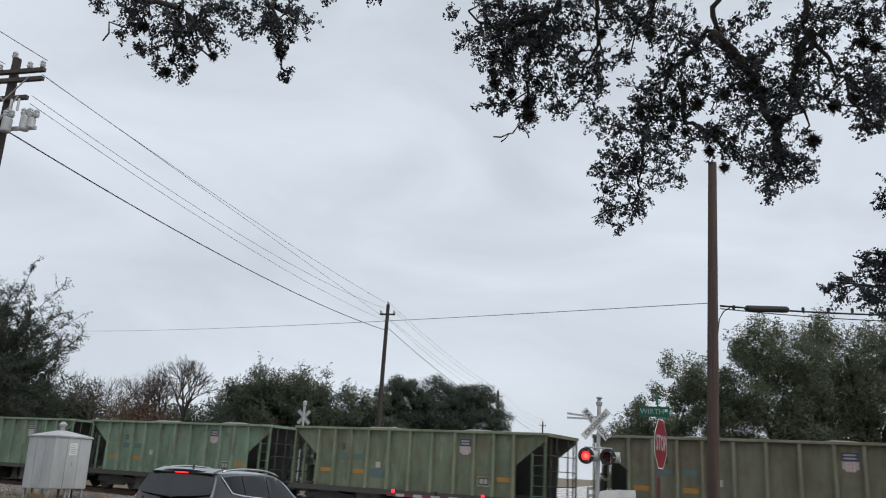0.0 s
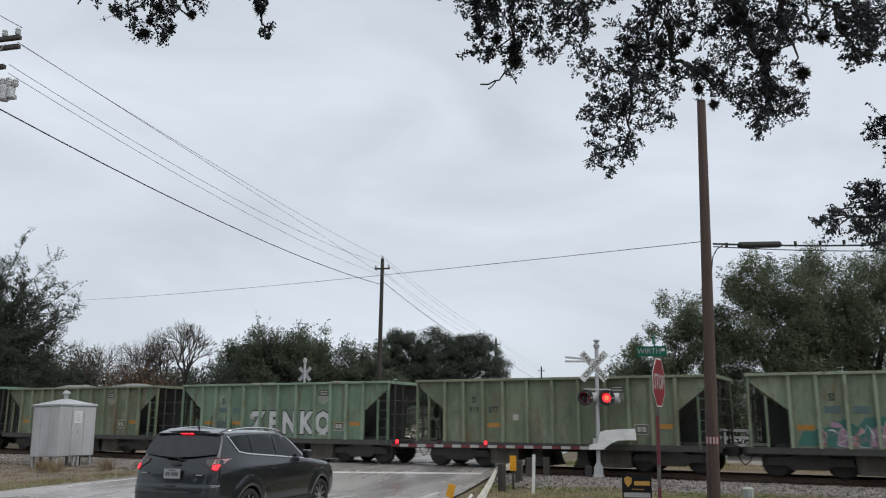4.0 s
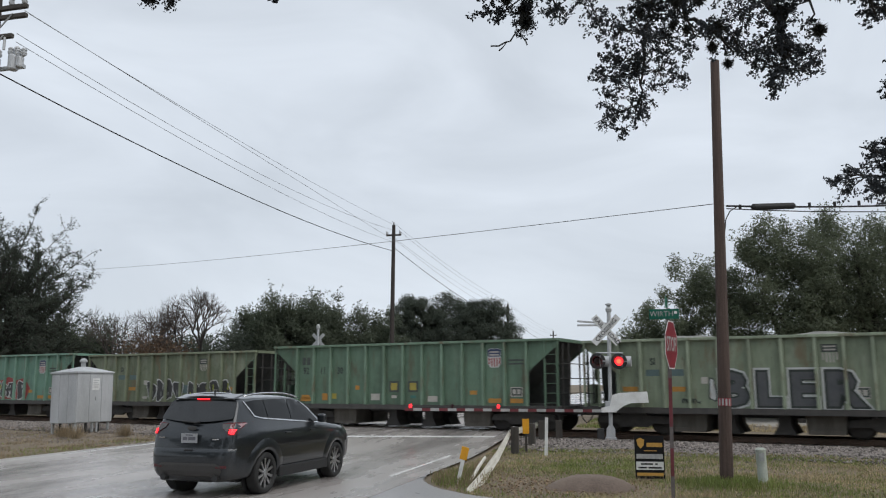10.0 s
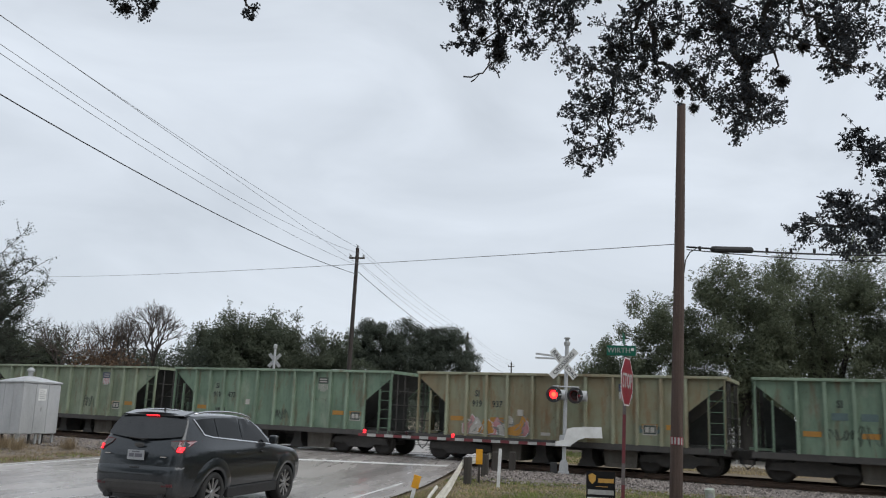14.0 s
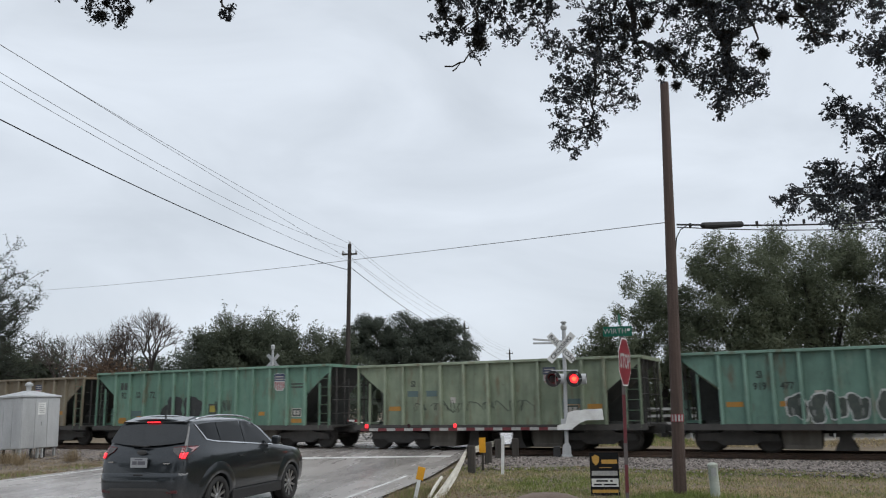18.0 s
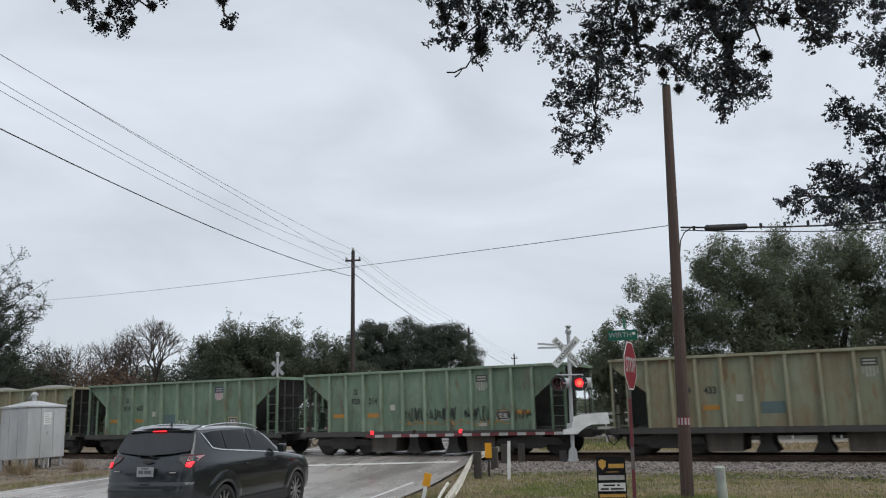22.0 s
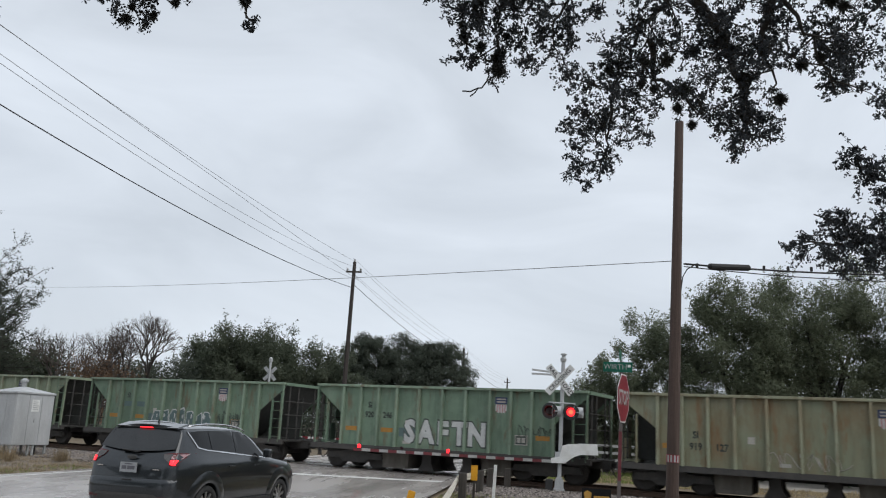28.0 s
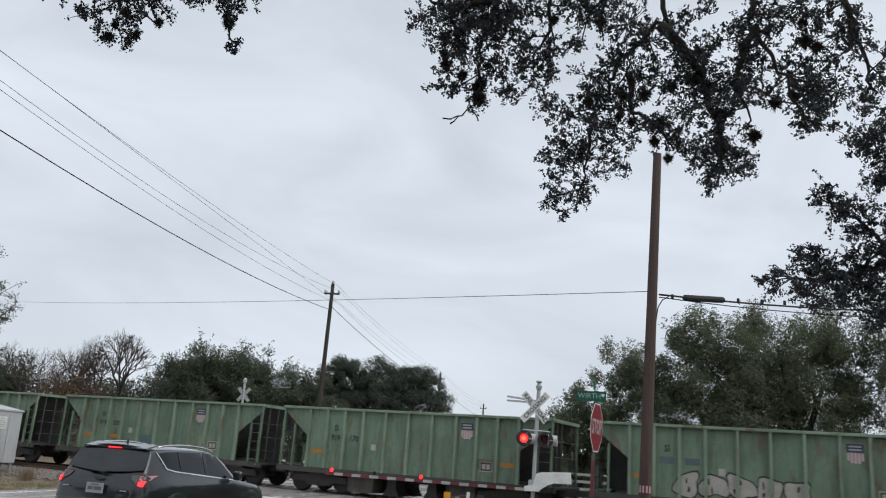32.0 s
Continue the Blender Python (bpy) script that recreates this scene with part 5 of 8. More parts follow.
for x0, z0 in ((1.05, 0.2), (-1.05, 0.2), (-0.4, 0.2)):
    wire("power_line", "thin sagging power line between wooden poles", (POLE_X + x0, -25, 12.3), (POLE_X + x0, 17.6, 12.75 - z0), 0.6, 0.011, M["wire"])

# the pole on the verge, its drop wire and the cable with a splice case
NEARER = 0.897


def drawn_in(x, y, z):
    """A place on the line of the verge pole."""
    return Vector((x * NEARER, y * NEARER, 1.85 + (z - 1.85) * NEARER))


verge = thing("telephone_pole", "brown wooden telephone pole standing in the grass", "utility pole", pose(1.10, 16.5, -0.1, 0, 1.6), group="poles along the road")
bm = bmesh.new()
tube(bm, [(0, 0, 0), (0, 0, 4.0), (0, 0, 8.39)], [0.124, 0.106, 0.084], 14)
part("pole", bm, M["wood"], verge)
bm = bmesh.new()
tube(bm, [(0.09, -0.02, 4.85), (0.12, -0.02, 5.12), (0.2, -0.02, 5.28), (0.32, -0.02, 5.36)], 0.011, 6)
part("cable_hook", bm, M["cable"], verge)
bm = bmesh.new()
lathe(bm, [(0.120, 0.0), (0.121, 0.145)], 16, pose(0, 0, 1.54, 0, -90), cap=False)
part("reflective_band", bm, M["red"], verge, "torn red and white band")
for k in range(4):
    bm = bmesh.new()
    box(bm, -0.018, 0.018, -0.1255, -0.1215, 1.55, 1.675)
    bmesh.ops.transform(bm, matrix=pose(0, 0, 0, 0, 0, -48 + 30 * k), verts=bm.verts)
    part("band_stripe", bm, M["dullwhite"], verge)
wire("drop_wire", "single thin cable crossing over the road", drawn_in(1.4, 18.4, 5.75), (-43.3, 51.0, 10.28), 0.22, 0.008, M["wire"])
wire("trunk_cable", "black cable strung beside the wooden pole", drawn_in(1.55, 18.4, 5.68), drawn_in(14, 27.5, 7.6), 0.22, 0.02, M["cable"])
wire("trunk_cable", "black cable strung beside the wooden pole", drawn_in(1.55, 18.4, 5.62), drawn_in(14, 27.0, 7.35), 0.28, 0.011, M["cable"])
case = thing("splice_case", "long black splice case hung on the cable", "cable splice")
bm = bmesh.new()
a, b = drawn_in(2.10, 18.8, 5.71), drawn_in(3.12, 19.5, 5.83)
tube(bm, [a, a.lerp(b, 0.03), a.lerp(b, 0.05), a.lerp(b, 0.95), a.lerp(b, 0.97), b], [0.02, 0.05, 0.066, 0.066, 0.05, 0.02], 10)
part("case", bm, M["cable"], case)
for k in range(7):
    bm = bmesh.new()
    c = drawn_in(1.85 + 0.62 * k + (1.0 if k > 0 else 0), 18.62 + 0.45 * k + (0.72 if k > 0 else 0), 5.70 + 0.085 * k + (0.12 if k > 0 else 0))
    box(bm, c.x - 0.026, c.x + 0.026, c.y - 0.026, c.y + 0.026, c.z - 0.06, c.z + 0.035, bevel=0.007)
    part("cable_clip", bm, M["cable"], case)

# ---- the waiting car ----
from mathutils.bvhtree import BVHTree

M["carpaint"] = mat("dark_grey_metallic", (0.034, 0.038, 0.042), (0.030, 0.034, 0.038), scale=2, rough=0.36, metal=0.8, bump=0.0, spec=0.12)
M["carpaint"].node_tree.nodes["Principled BSDF"].inputs["Coat Weight"].default_value = 1.0
M["carpaint"].node_tree.nodes["Principled BSDF"].inputs["Coat Roughness"].default_value = 0.06
M["cladding"] = mat("black_plastic_cladding", (0.014, 0.014, 0.015), (0.02, 0.02, 0.02), scale=8, rough=0.6, bump=0.05)
M["skid"] = mat("grey_skid_plate", (0.05, 0.048, 0.046), (0.035, 0.034, 0.033), scale=4, rough=0.5, bump=0.03)
M["glass"] = mat("tinted_glass", (0.008, 0.009, 0.010), (0.006, 0.007, 0.008), rough=0.05, bump=0, spec=0.22)
M["chrome"] = mat("chrome_trim", (0.75, 0.75, 0.76), (0.6, 0.6, 0.61), rough=0.15, metal=1.0, bump=0)
M["tyre"] = mat("tyre_rubber", (0.015, 0.015, 0.015), (0.021, 0.021, 0.02), scale=9, rough=0.85, bump=0.2)
M["alloy"] = mat("machined_alloy", (0.5, 0.5, 0.51), (0.36, 0.36, 0.37), rough=0.28, metal=0.85, bump=0)
M["taillamp"] = mat("red_lamp_plastic", (0.10, 0.010, 0.013), (0.075, 0.008, 0.010), rough=0.12, bump=0)
M["clearlamp"] = mat("smoked_lamp_plastic", (0.09, 0.085, 0.085), (0.05, 0.046, 0.046), rough=0.12, bump=0)
M["palelamp"] = mat("pinkish_clear_lamp_plastic", (0.42, 0.27, 0.28), (0.34, 0.2, 0.21), rough=0.12, bump=0)
M["darkred"] = mat("dark_red_reflector", (0.07, 0.008, 0.010), (0.05, 0.006, 0.008), rough=0.3, bump=0)
M["rearglass"] = mat("rear_glass", (0.022, 0.024, 0.026), (0.018, 0.020, 0.022), rough=0.06, bump=0, spec=0.5)
M["plate"] = mat("plate_white", (0.30, 0.31, 0.32), (0.25, 0.26, 0.27), rough=0.5, bump=0)
M["plateink"] = mat("plate_ink", (0.10, 0.10, 0.12), (0.09, 0.09, 0.1), rough=0.5, bump=0)

suv = thing("suv_car", "dark grey compact SUV waiting with its brake lights lit", "car")
XS = [0.62, 0.86, 0.915, 0.93, 0.915, 0.855, 0.675, 0.46, 0.0]
ZS = [0.24, 0.29, 0.46, 0.78, 1.02, 1.13, 1.585, 1.645, 1.665]
# y of the points low and high at each station, then a narrowing and a height over the belt
STATIONS = [
    ([0.22, 0.10, 0.02, 0.0, 0.04, 0.09, 0.40, 0.36, 0.34], 0.74, 1.0, 0.0),
    ([0.24, 0.16, 0.10, 0.09, 0.13, 0.18, 0.46, 0.45, 0.44], 0.84, 1.0, 0.0),
    ([0.30, 0.30, 0.28, 0.28, 0.30, 0.36, 0.62, 0.60, 0.60], 0.91, 1.0, 0.0),
    ([0.62] * 5 + [0.66, 0.84, 0.82, 0.82], 0.98, 1.02, 0.0),
    ([0.95] * 5 + [1.0, 1.15, 1.15, 1.15], 1.0, 1.035, 0.0),
    ([1.45] * 6 + [1.5, 1.5, 1.5], 1.0, 1.035, 0.0),
    ([1.95] * 6 + [1.95, 1.95, 1.95], 1.0, 1.02, 0.0),
    ([2.45] * 6 + [2.4, 2.4, 2.4], 1.0, 0.985, 0.0),
    ([2.88] * 6 + [2.74, 2.74, 2.74], 1.0, 0.6, 0.0),
    ([3.2] * 6 + [3.14, 3.1, 3.06], 1.0, 0.04, -0.04),
    ([3.62] * 9, 1.0, 0.02, -0.08),
    ([4.08] * 9, 0.985, 0.02, -0.14),
    ([4.38] * 9, 0.91, 0.02, -0.24),
    ([4.5] * 9, 0.76, 0.02, -0.38),
]
grid = []
for ys, nar, up, dz in STATIONS:
    row = []
    for j, (x, z) in enumerate(zip(XS, ZS)):
        if j > 5:
            z = ZS[5] + (z - ZS[5]) * up
            if up < 0.5:
                x = XS[5] * (0.93, 0.6, 0.0)[j - 6]
            elif up < 0.9:
                x = x + (XS[5] - x) * 0.35 if j < 8 else 0
        row.append(Vector((x * (1 - (1 - nar) * (1, 1, 1, 1, 0.85, 0.6, 0.3, 0.3, 0)[j]) if ys[0] < 2 else x * nar, ys[j], z + dz * (1 if j > 3 else 0.4 if j == 3 else 0))))
    grid.append(row)
bm = bmesh.new()
vr = [[bm.verts.new(p) for p in row] for row in grid]
vl = [[v if j == 8 else bm.verts.new((-v.co.x, v.co.y, v.co.z)) for j, v in enumerate(row)] for row in vr]
for side in (vr, vl):
    for a, b in zip(side, side[1:]):
        for j in range(8):
            bm.faces.new((a[j], b[j], b[j + 1], a[j + 1]))
for r, l, rev in ((vr[0], vl[0], False), (vr[-1], vl[-1], True)):
    for j in range(8):
        f = (r[j], r[j + 1], l[j + 1], l[j]) if j < 7 else (r[7], r[8], l[7])
        bm.faces.new(f)
for i in range(len(vr) - 1):
    bm.faces.new((vr[i][0], vl[i][0], vl[i + 1][0], vr[i + 1][0]))
bmesh.ops.recalc_face_normals(bm, faces=bm.faces)
crease = bm.edges.layers.float.new("crease_edge")
for e in bm.edges:
    js = [j for v in e.verts for j in range(9) if any(v is row[j] for row in vr) or any(v is row[j] for row in vl)]
    if js and js[0] == js[1] and js[0] in (5, 6):
        e[crease] = 0.45
    if js and {js[0], js[1]} <= {0, 1, 2, 3, 4, 5, 6} and all(any(v is w for w in vr[0] + vl[0]) for v in e.verts):
        e[crease] = 0.3
body = part("body", bm, M["carpaint"], suv, smooth=True)
sub = body.modifiers.new("rounded", "SUBSURF")
sub.levels = sub.render_levels = 2
bm = bmesh.new()
for y in (0.93, 3.62):
    for s in (0.66, -1.2):
        lathe(bm, [(0.385, s), (0.385, s + 0.54)], 36, pose(0, y, 0.36))
cutter = new("cutter", finish(bm, "cutter"))
cut = body.modifiers.new("wells", "BOOLEAN")
cut.object, cut.operation, cut.solver = cutter, "DIFFERENCE", "EXACT"
shaped = bpy.data.meshes.new_from_object(body.evaluated_get(bpy.context.evaluated_depsgraph_get()))
body.modifiers.clear()
body.data = shaped
bpy.data.objects.remove(cutter)


def side_x(z):
    return XS[5] + (XS[6] - XS[5]) * (z - ZS[5]) / (ZS[6] - ZS[5])


SKIN = BVHTree.FromPolygons([v.co.copy() for v in shaped.vertices], [tuple(p.vertices) for p in shaped.polygons])


def rear_y(x, z):
    """Where the body's rear lies at this width and height."""
    hit = SKIN.ray_cast(Vector((x, -2, z)), Vector((0, 1, 0)), 4.0)[0]
    return hit.y if hit else 0.5


def flank_x(y, z):
    hit = SKIN.ray_cast(Vector((2, y, z)), Vector((-1, 0, 0)), 2.0)[0]
    return hit.x if hit else 0.9


def side_pane(name, poly, s, off, thick, material, label=""):
    """A pane laid on the sloping side of the cabin, from (y, z) corners."""
    bm = bmesh.new()
    prism(bm, poly, 0.0, thick)
    bmesh.ops.triangulate(bm, faces=[f for f in bm.faces if len(f.verts) > 4])
    bmesh.ops.subdivide_edges(bm, edges=[e for e in bm.edges if e.calc_length() > 0.16], cuts=3)
    for v in bm.verts:
        y, z, deep = v.co.x, v.co.z, v.co.y
        v.co = (s * (max(flank_x(y, z), side_x(z) - 0.05) + off - deep), y, z)
    return part(name, bm, material, suv, label)


for s in (1, -1):
    side_pane("quarter_window", [(0.54, 1.545), (0.71, 1.315), (0.93, 1.278), (1.09, 1.264), (1.09, 1.580), (0.80, 1.572)], s, 0.008, 0.03, M["glass"], "dark tinted quarter window")
    side_pane("rear_door_window", [(1.115, 1.262), (1.87, 1.205), (1.90, 1.585), (1.115, 1.581)], s, 0.008, 0.03, M["glass"], "dark tinted side window")
    side_pane("front_door_window", [(1.905, 1.202), (2.92, 1.128), (2.88, 1.18), (2.55, 1.44), (2.34, 1.555), (1.93, 1.585)], s, 0.008, 0.03, M["glass"], "dark tinted side window")
    side_pane("window_trim", [(0.505, 1.56), (0.69, 1.298), (0.93, 1.258), (1.87, 1.185), (2.95, 1.108), (2.95, 1.126), (1.87, 1.204), (0.93, 1.277), (0.71, 1.314), (0.53, 1.56)], s, 0.014, 0.02, M["chrome"], "thin chrome window trim")
    # roof rail
    bm = bmesh.new()
    along = [(0.60 + 0.012 * math.sin(math.pi * k / 12), 0.62 + 1.92 * k / 12, 1.605 + 0.095 * math.sin(math.pi * min(1.0, 0.04 + k / 12)) ** 0.5 - 0.02 * k / 12) for k in range(13)]
    tube(bm, [(s * x, y, z) for x, y, z in along], [0.012] + [0.016] * 11 + [0.012], 8)
    part("roof_rail", bm, M["chrome"], suv, "bright metal roof rail", smooth=True)
    # mirror
    bm = bmesh.new()
    box(bm, 0.90, 1.07, 2.78, 2.88, 1.12, 1.28, bevel=0.04)
    bmesh.ops.transform(bm, matrix=Matrix.Diagonal((s, 1, 1, 1)), verts=bm.verts)
    part("door_mirror", bm, M["carpaint"], suv, smooth=True)
    # sill cladding
    bm = bmesh.new()
    box(bm, 0.86, 0.937, 1.36, 3.2, 0.24, 0.42, bevel=0.02)
    bmesh.ops.transform(bm, matrix=Matrix.Diagonal((s, 1, 1, 1)), verts=bm.verts)
    part("sill_cladding", bm, M["cladding"], suv, "black plastic sill")
    for y in (1.62, 2.55):
        bm = bmesh.new()
        box(bm, 0.925, 0.95, y - 0.1, y + 0.1, 0.98, 1.005, bevel=0.008)
        bmesh.ops.transform(bm, matrix=Matrix.Diagonal((s, 1, 1, 1)), verts=bm.verts)
        part("door_handle", bm, M["carpaint"], suv)
    # tail lamp: a housing round the corner, smoked and clear bands, the lit lower part and a spear along the flank
    lamp = None
    for name, poly, proud, material, label in (
            ("tail_lamp", [(0.53, 1.20), (0.56, 1.13), (0.66, 1.06), (0.69, 1.015), (0.775, 1.01), (0.79, 1.05), (0.805, 1.215), (0.72, 1.225)], 0.014, M["taillamp"], "red and smoked tail lamp, lit"),
            ("smoked_lens", [(0.535, 1.195), (0.565, 1.135), (0.675, 1.065), (0.685, 1.205)], 0.034, M["clearlamp"], ""),
            ("clear_lens", [(0.692, 1.125), (0.69, 1.19), (0.792, 1.205), (0.79, 1.13)], 0.036, M["palelamp"], ""),
            ("brake_light", [(0.694, 1.112), (0.697, 1.05), (0.715, 1.042), (0.720, 1.113)], 0.042, M["redglow"], "lit red brake light"),
            ("brake_light", [(0.727, 1.113), (0.723, 1.036), (0.742, 1.032), (0.751, 1.114)], 0.042, M["redglow"], "lit red brake light"),
            ("brake_light", [(0.758, 1.114), (0.750, 1.032), (0.764, 1.032), (0.774, 1.115)], 0.042, M["redglow"], "lit red brake light")):
        bm = bmesh.new()
        prism(bm, poly, 0.0, 0.03)
        bmesh.ops.triangulate(bm, faces=[f for f in bm.faces if len(f.verts) > 4])
        bmesh.ops.subdivide_edges(bm, edges=[e for e in bm.edges if e.calc_length() > 0.06], cuts=2)
        for v in bm.verts:
            v.co.y += rear_y(min(v.co.x, 0.845), v.co.z) - proud * 0.6
            v.co.x *= s
        ob = part(name, bm, material, lamp or suv, label)
        lamp = lamp or ob
    bm = bmesh.new()
    box(bm, 0.52, 0.70, -0.042, 0.0, 0.49, 0.54, bevel=0.01)
    for v in bm.verts:
        v.co.y += rear_y(v.co.x, 0.52)
    bmesh.ops.transform(bm, matrix=Matrix.Diagonal((s, 1, 1, 1)), verts=bm.verts)
    part("reflector", bm, M["darkred"], suv, "dark red bumper reflector")
    bm = bmesh.new()
    lathe(bm, [(0.05, 0.0), (0.055, 0.02), (0.055, 0.2), (0.04, 0.2)], 14, pose(s * 0.5, -0.0, 0.33, 0, 0, 90))
    part("exhaust_tip", bm, M["cladding"], suv)

# tailgate
bm = bmesh.new()


def gate(x, z, out=0.0):
    return (x, 0.09 + (z - 1.13) / 0.455 * 0.31 - 0.016 - out, z)


for k, (z, hw) in enumerate(((1.225, 0.63), (1.28, 0.695), (1.38, 0.69), (1.54, 0.65), (1.586, 0.615))):
    rowp = [bm.verts.new(gate(x * hw, z + (0.045 * x * x if k == 0 else 0), 0.03 * (1 - x * x))) for x in np.linspace(-1, 1, 9)]
    if k:
        for a in range(8):
            bm.faces.new((prev[a], prev[a + 1], rowp[a + 1], rowp[a]))
    prev = rowp
part("rear_window", bm, M["rearglass"], suv, "dark tinted rear window", smooth=True)
bm = bmesh.new()
prism(bm, [(-0.60, 1.592), (0.60, 1.592), (0.57, 1.612), (-0.57, 1.612)], 0.34, 0.66)
for v in bm.verts:
    v.co.z += (v.co.y - 0.34) * 0.22
part("roof_spoiler", bm, M["carpaint"], suv)
bm = bmesh.new()
box(bm, -0.125, 0.125, 0.325, 0.36, 1.592, 1.609, bevel=0.005)
part("high_brake_light", bm, M["redglow"], suv, "lit red high brake light")
bm = bmesh.new()
tube(bm, [(0.02, 0.075, 1.205), (0.12, 0.09, 1.225), (-0.02, 0.092, 1.22), (-0.24, 0.105, 1.235)], 0.014, 6)
part("rear_wiper", bm, M["cladding"], suv)
bm = bmesh.new()
box(bm, -0.155, 0.155, -0.022, -0.013, 0.89, 1.045)
plate = part("number_plate", bm, M["plate"], suv, "white number plate")
for x0, x1, z0, z1 in ((-0.12, -0.035, 0.935, 0.99), (-0.015, 0.12, 0.935, 0.99), (-0.07, 0.07, 1.01, 1.027)):
    bm = bmesh.new()
    box(bm, x0, x1, -0.026, -0.0225, z0, z1)
    part("plate_bar", bm, M["plateink"], plate)
bm = bmesh.new()
lathe(bm, [(0.02, 0.0), (0.055, 0.0), (0.06, 0.006), (0.02, 0.01)], 18, pose(0, 0.055, 1.125, 0, 0, -90) @ Matrix.Diagonal((1, 1.6, 0.62, 1)))
part("badge", bm, M["skid"], suv, "plain oval badge")
for x0, x1, z in ((0.44, 0.56, 0.945), (-0.60, -0.49, 0.965)):
    bm = bmesh.new()
    box(bm, x0, x1, -0.004, 0.02, z, z + 0.016)
    part("badge", bm, M["chrome"], suv)
bm = bmesh.new()


for k, (z, out) in enumerate(((0.30, -0.03), (0.34, 0.012), (0.42, 0.030), (0.54, 0.034), (0.66, 0.030), (0.75, 0.020), (0.80, 0.004), (0.815, -0.02))):
    rowp = [bm.verts.new((x, rear_y(x, z) - out, z)) for x in np.linspace(-0.80, 0.80, 33)]
    if k:
        for a in range(32):
            bm.faces.new((prev[a], prev[a + 1], rowp[a + 1], rowp[a]))
    prev = rowp
part("rear_bumper", bm, M["carpaint"], suv, "dark grey rear bumper", smooth=True)
bm = bmesh.new()
box(bm, -0.1, 0.07, rear_y(0, 0.77) - 0.028, 0.02, 0.765, 0.785, bevel=0.006)
part("tow_cover", bm, M["cladding"], suv)
bm = bmesh.new()
for k, (z, hw, out) in enumerate(((0.335, 0.52, 0.0), (0.36, 0.56, 0.034), (0.44, 0.62, 0.040), (0.53, 0.60, 0.042), (0.57, 0.52, 0.038))):
    rowp = [bm.verts.new((x * hw, rear_y(x * hw, z) - out, z)) for x in np.linspace(-1, 1, 21)]
    if k:
        for a in range(20):
            bm.faces.new((prev[a], prev[a + 1], rowp[a + 1], rowp[a]))
    prev = rowp
part("skid_plate", bm, M["skid"], suv, "lighter grey skid plate")
bm = bmesh.new()
box(bm, -0.6, 0.6, 0.55, 4.2, 0.22, 0.34)
part("underbody", bm, M["cladding"], suv)
bm = bmesh.new()
prism(bm, [(-0.02, 0), (0.02, 0), (0.006, 0.075), (-0.006, 0.06)], -0.012, 0.012, pose(0, 0.66, 1.66, 0, 0, 90))
part("antenna_fin", bm, M["cladding"], suv)

# wheels
bm = bmesh.new()
lathe(bm, [(0.25, 0.02), (0.262, 0.004), (0.325, 0.0), (0.345, 0.025), (0.348, 0.06), (0.348, 0.16), (0.345, 0.2), (0.30, 0.225), (0.25, 0.225)], 32, cap=False)
tyre_me = finish(bm, "tyre", [M["tyre"]], True)
bm = bmesh.new()
lathe(bm, [(0.258, 0.01), (0.26, 0.03), (0.24, 0.05), (0.24, 0.19), (0.05, 0.19), (0.02, 0.18)], 28, cap=False)
rim_me = finish(bm, "rim", [M["cladding"]])
bm = bmesh.new()
for k in range(10):
    a = 2 * math.pi * k / 10
    v = prism(bm, [(-0.016, 0.03), (0.016, 0.03), (0.024, 0.255), (-0.024, 0.255)], 0.028, 0.05)
    bmesh.ops.transform(bm, matrix=pose(0, 0, 0, 0, 0, -90) @ pose(0, 0, 0, 0, math.degrees(a)), verts=v)
lathe(bm, [(0.06, 0.035), (0.06, 0.02), (0.045, 0.015)], 16)
spoke_me = finish(bm, "spokes", [M["alloy"]])
for y in (0.93, 3.62):
    for s in (1, -1):
        turn = pose(s * 0.92, y, 0.348, 0, 0, 180) if s > 0 else pose(s * 0.92, y, 0.348)
        wheel = part("wheel", tyre_me, None, suv, "black tyre on a bright alloy wheel", m=turn)
        part("rim", rim_me, None, wheel)
        part("spokes", spoke_me, None, wheel, "ten bright alloy spokes")
        bm = bmesh.new()
        lathe(bm, [(0.05, 0.0), (0.415, 0.0), (0.415, 0.004), (0.05, 0.004)], 28)
        part("wheel_well", bm, M["black"], suv, m=pose(s * 0.67, y, 0.37))
        bm = bmesh.new()
        vs = []
        for k in range(21):
            a = math.radians(-4 + 188 * k / 20)
            col = []
            for r, proud in ((0.372, -0.04), (0.375, 0.006), (0.385, 0.020), (0.45, 0.024), (0.52, 0.014), (0.59, -0.004)):
                q = max(r, 0.43)
                fx = flank_x(y + q * math.cos(a), max(0.33, 0.36 + q * math.sin(a)))
                col.append(bm.verts.new((fx + proud, r * math.cos(a), r * math.sin(a))))
            vs.append(col)
        for p, q in zip(vs, vs[1:]):
            for k in range(5):
                bm.faces.new((p[k], p[k + 1], q[k + 1], q[k]))
        part("arch_flare", bm, M["carpaint"], suv, smooth=True, m=pose(0, y, 0.36) @ Matrix.Diagonal((s, 1, 1, 1)))
suv.matrix_basis = pose(-7.60, 12.32, 0.012, 0, 0, -3.9)

# ---- crossing signal with its gate ----
def board(bm, x0, x1, z0, z1, y0=-0.006, y1=0.006, m=None):
    return box(bm, x0, x1, y0, y1, z0, z1, m)


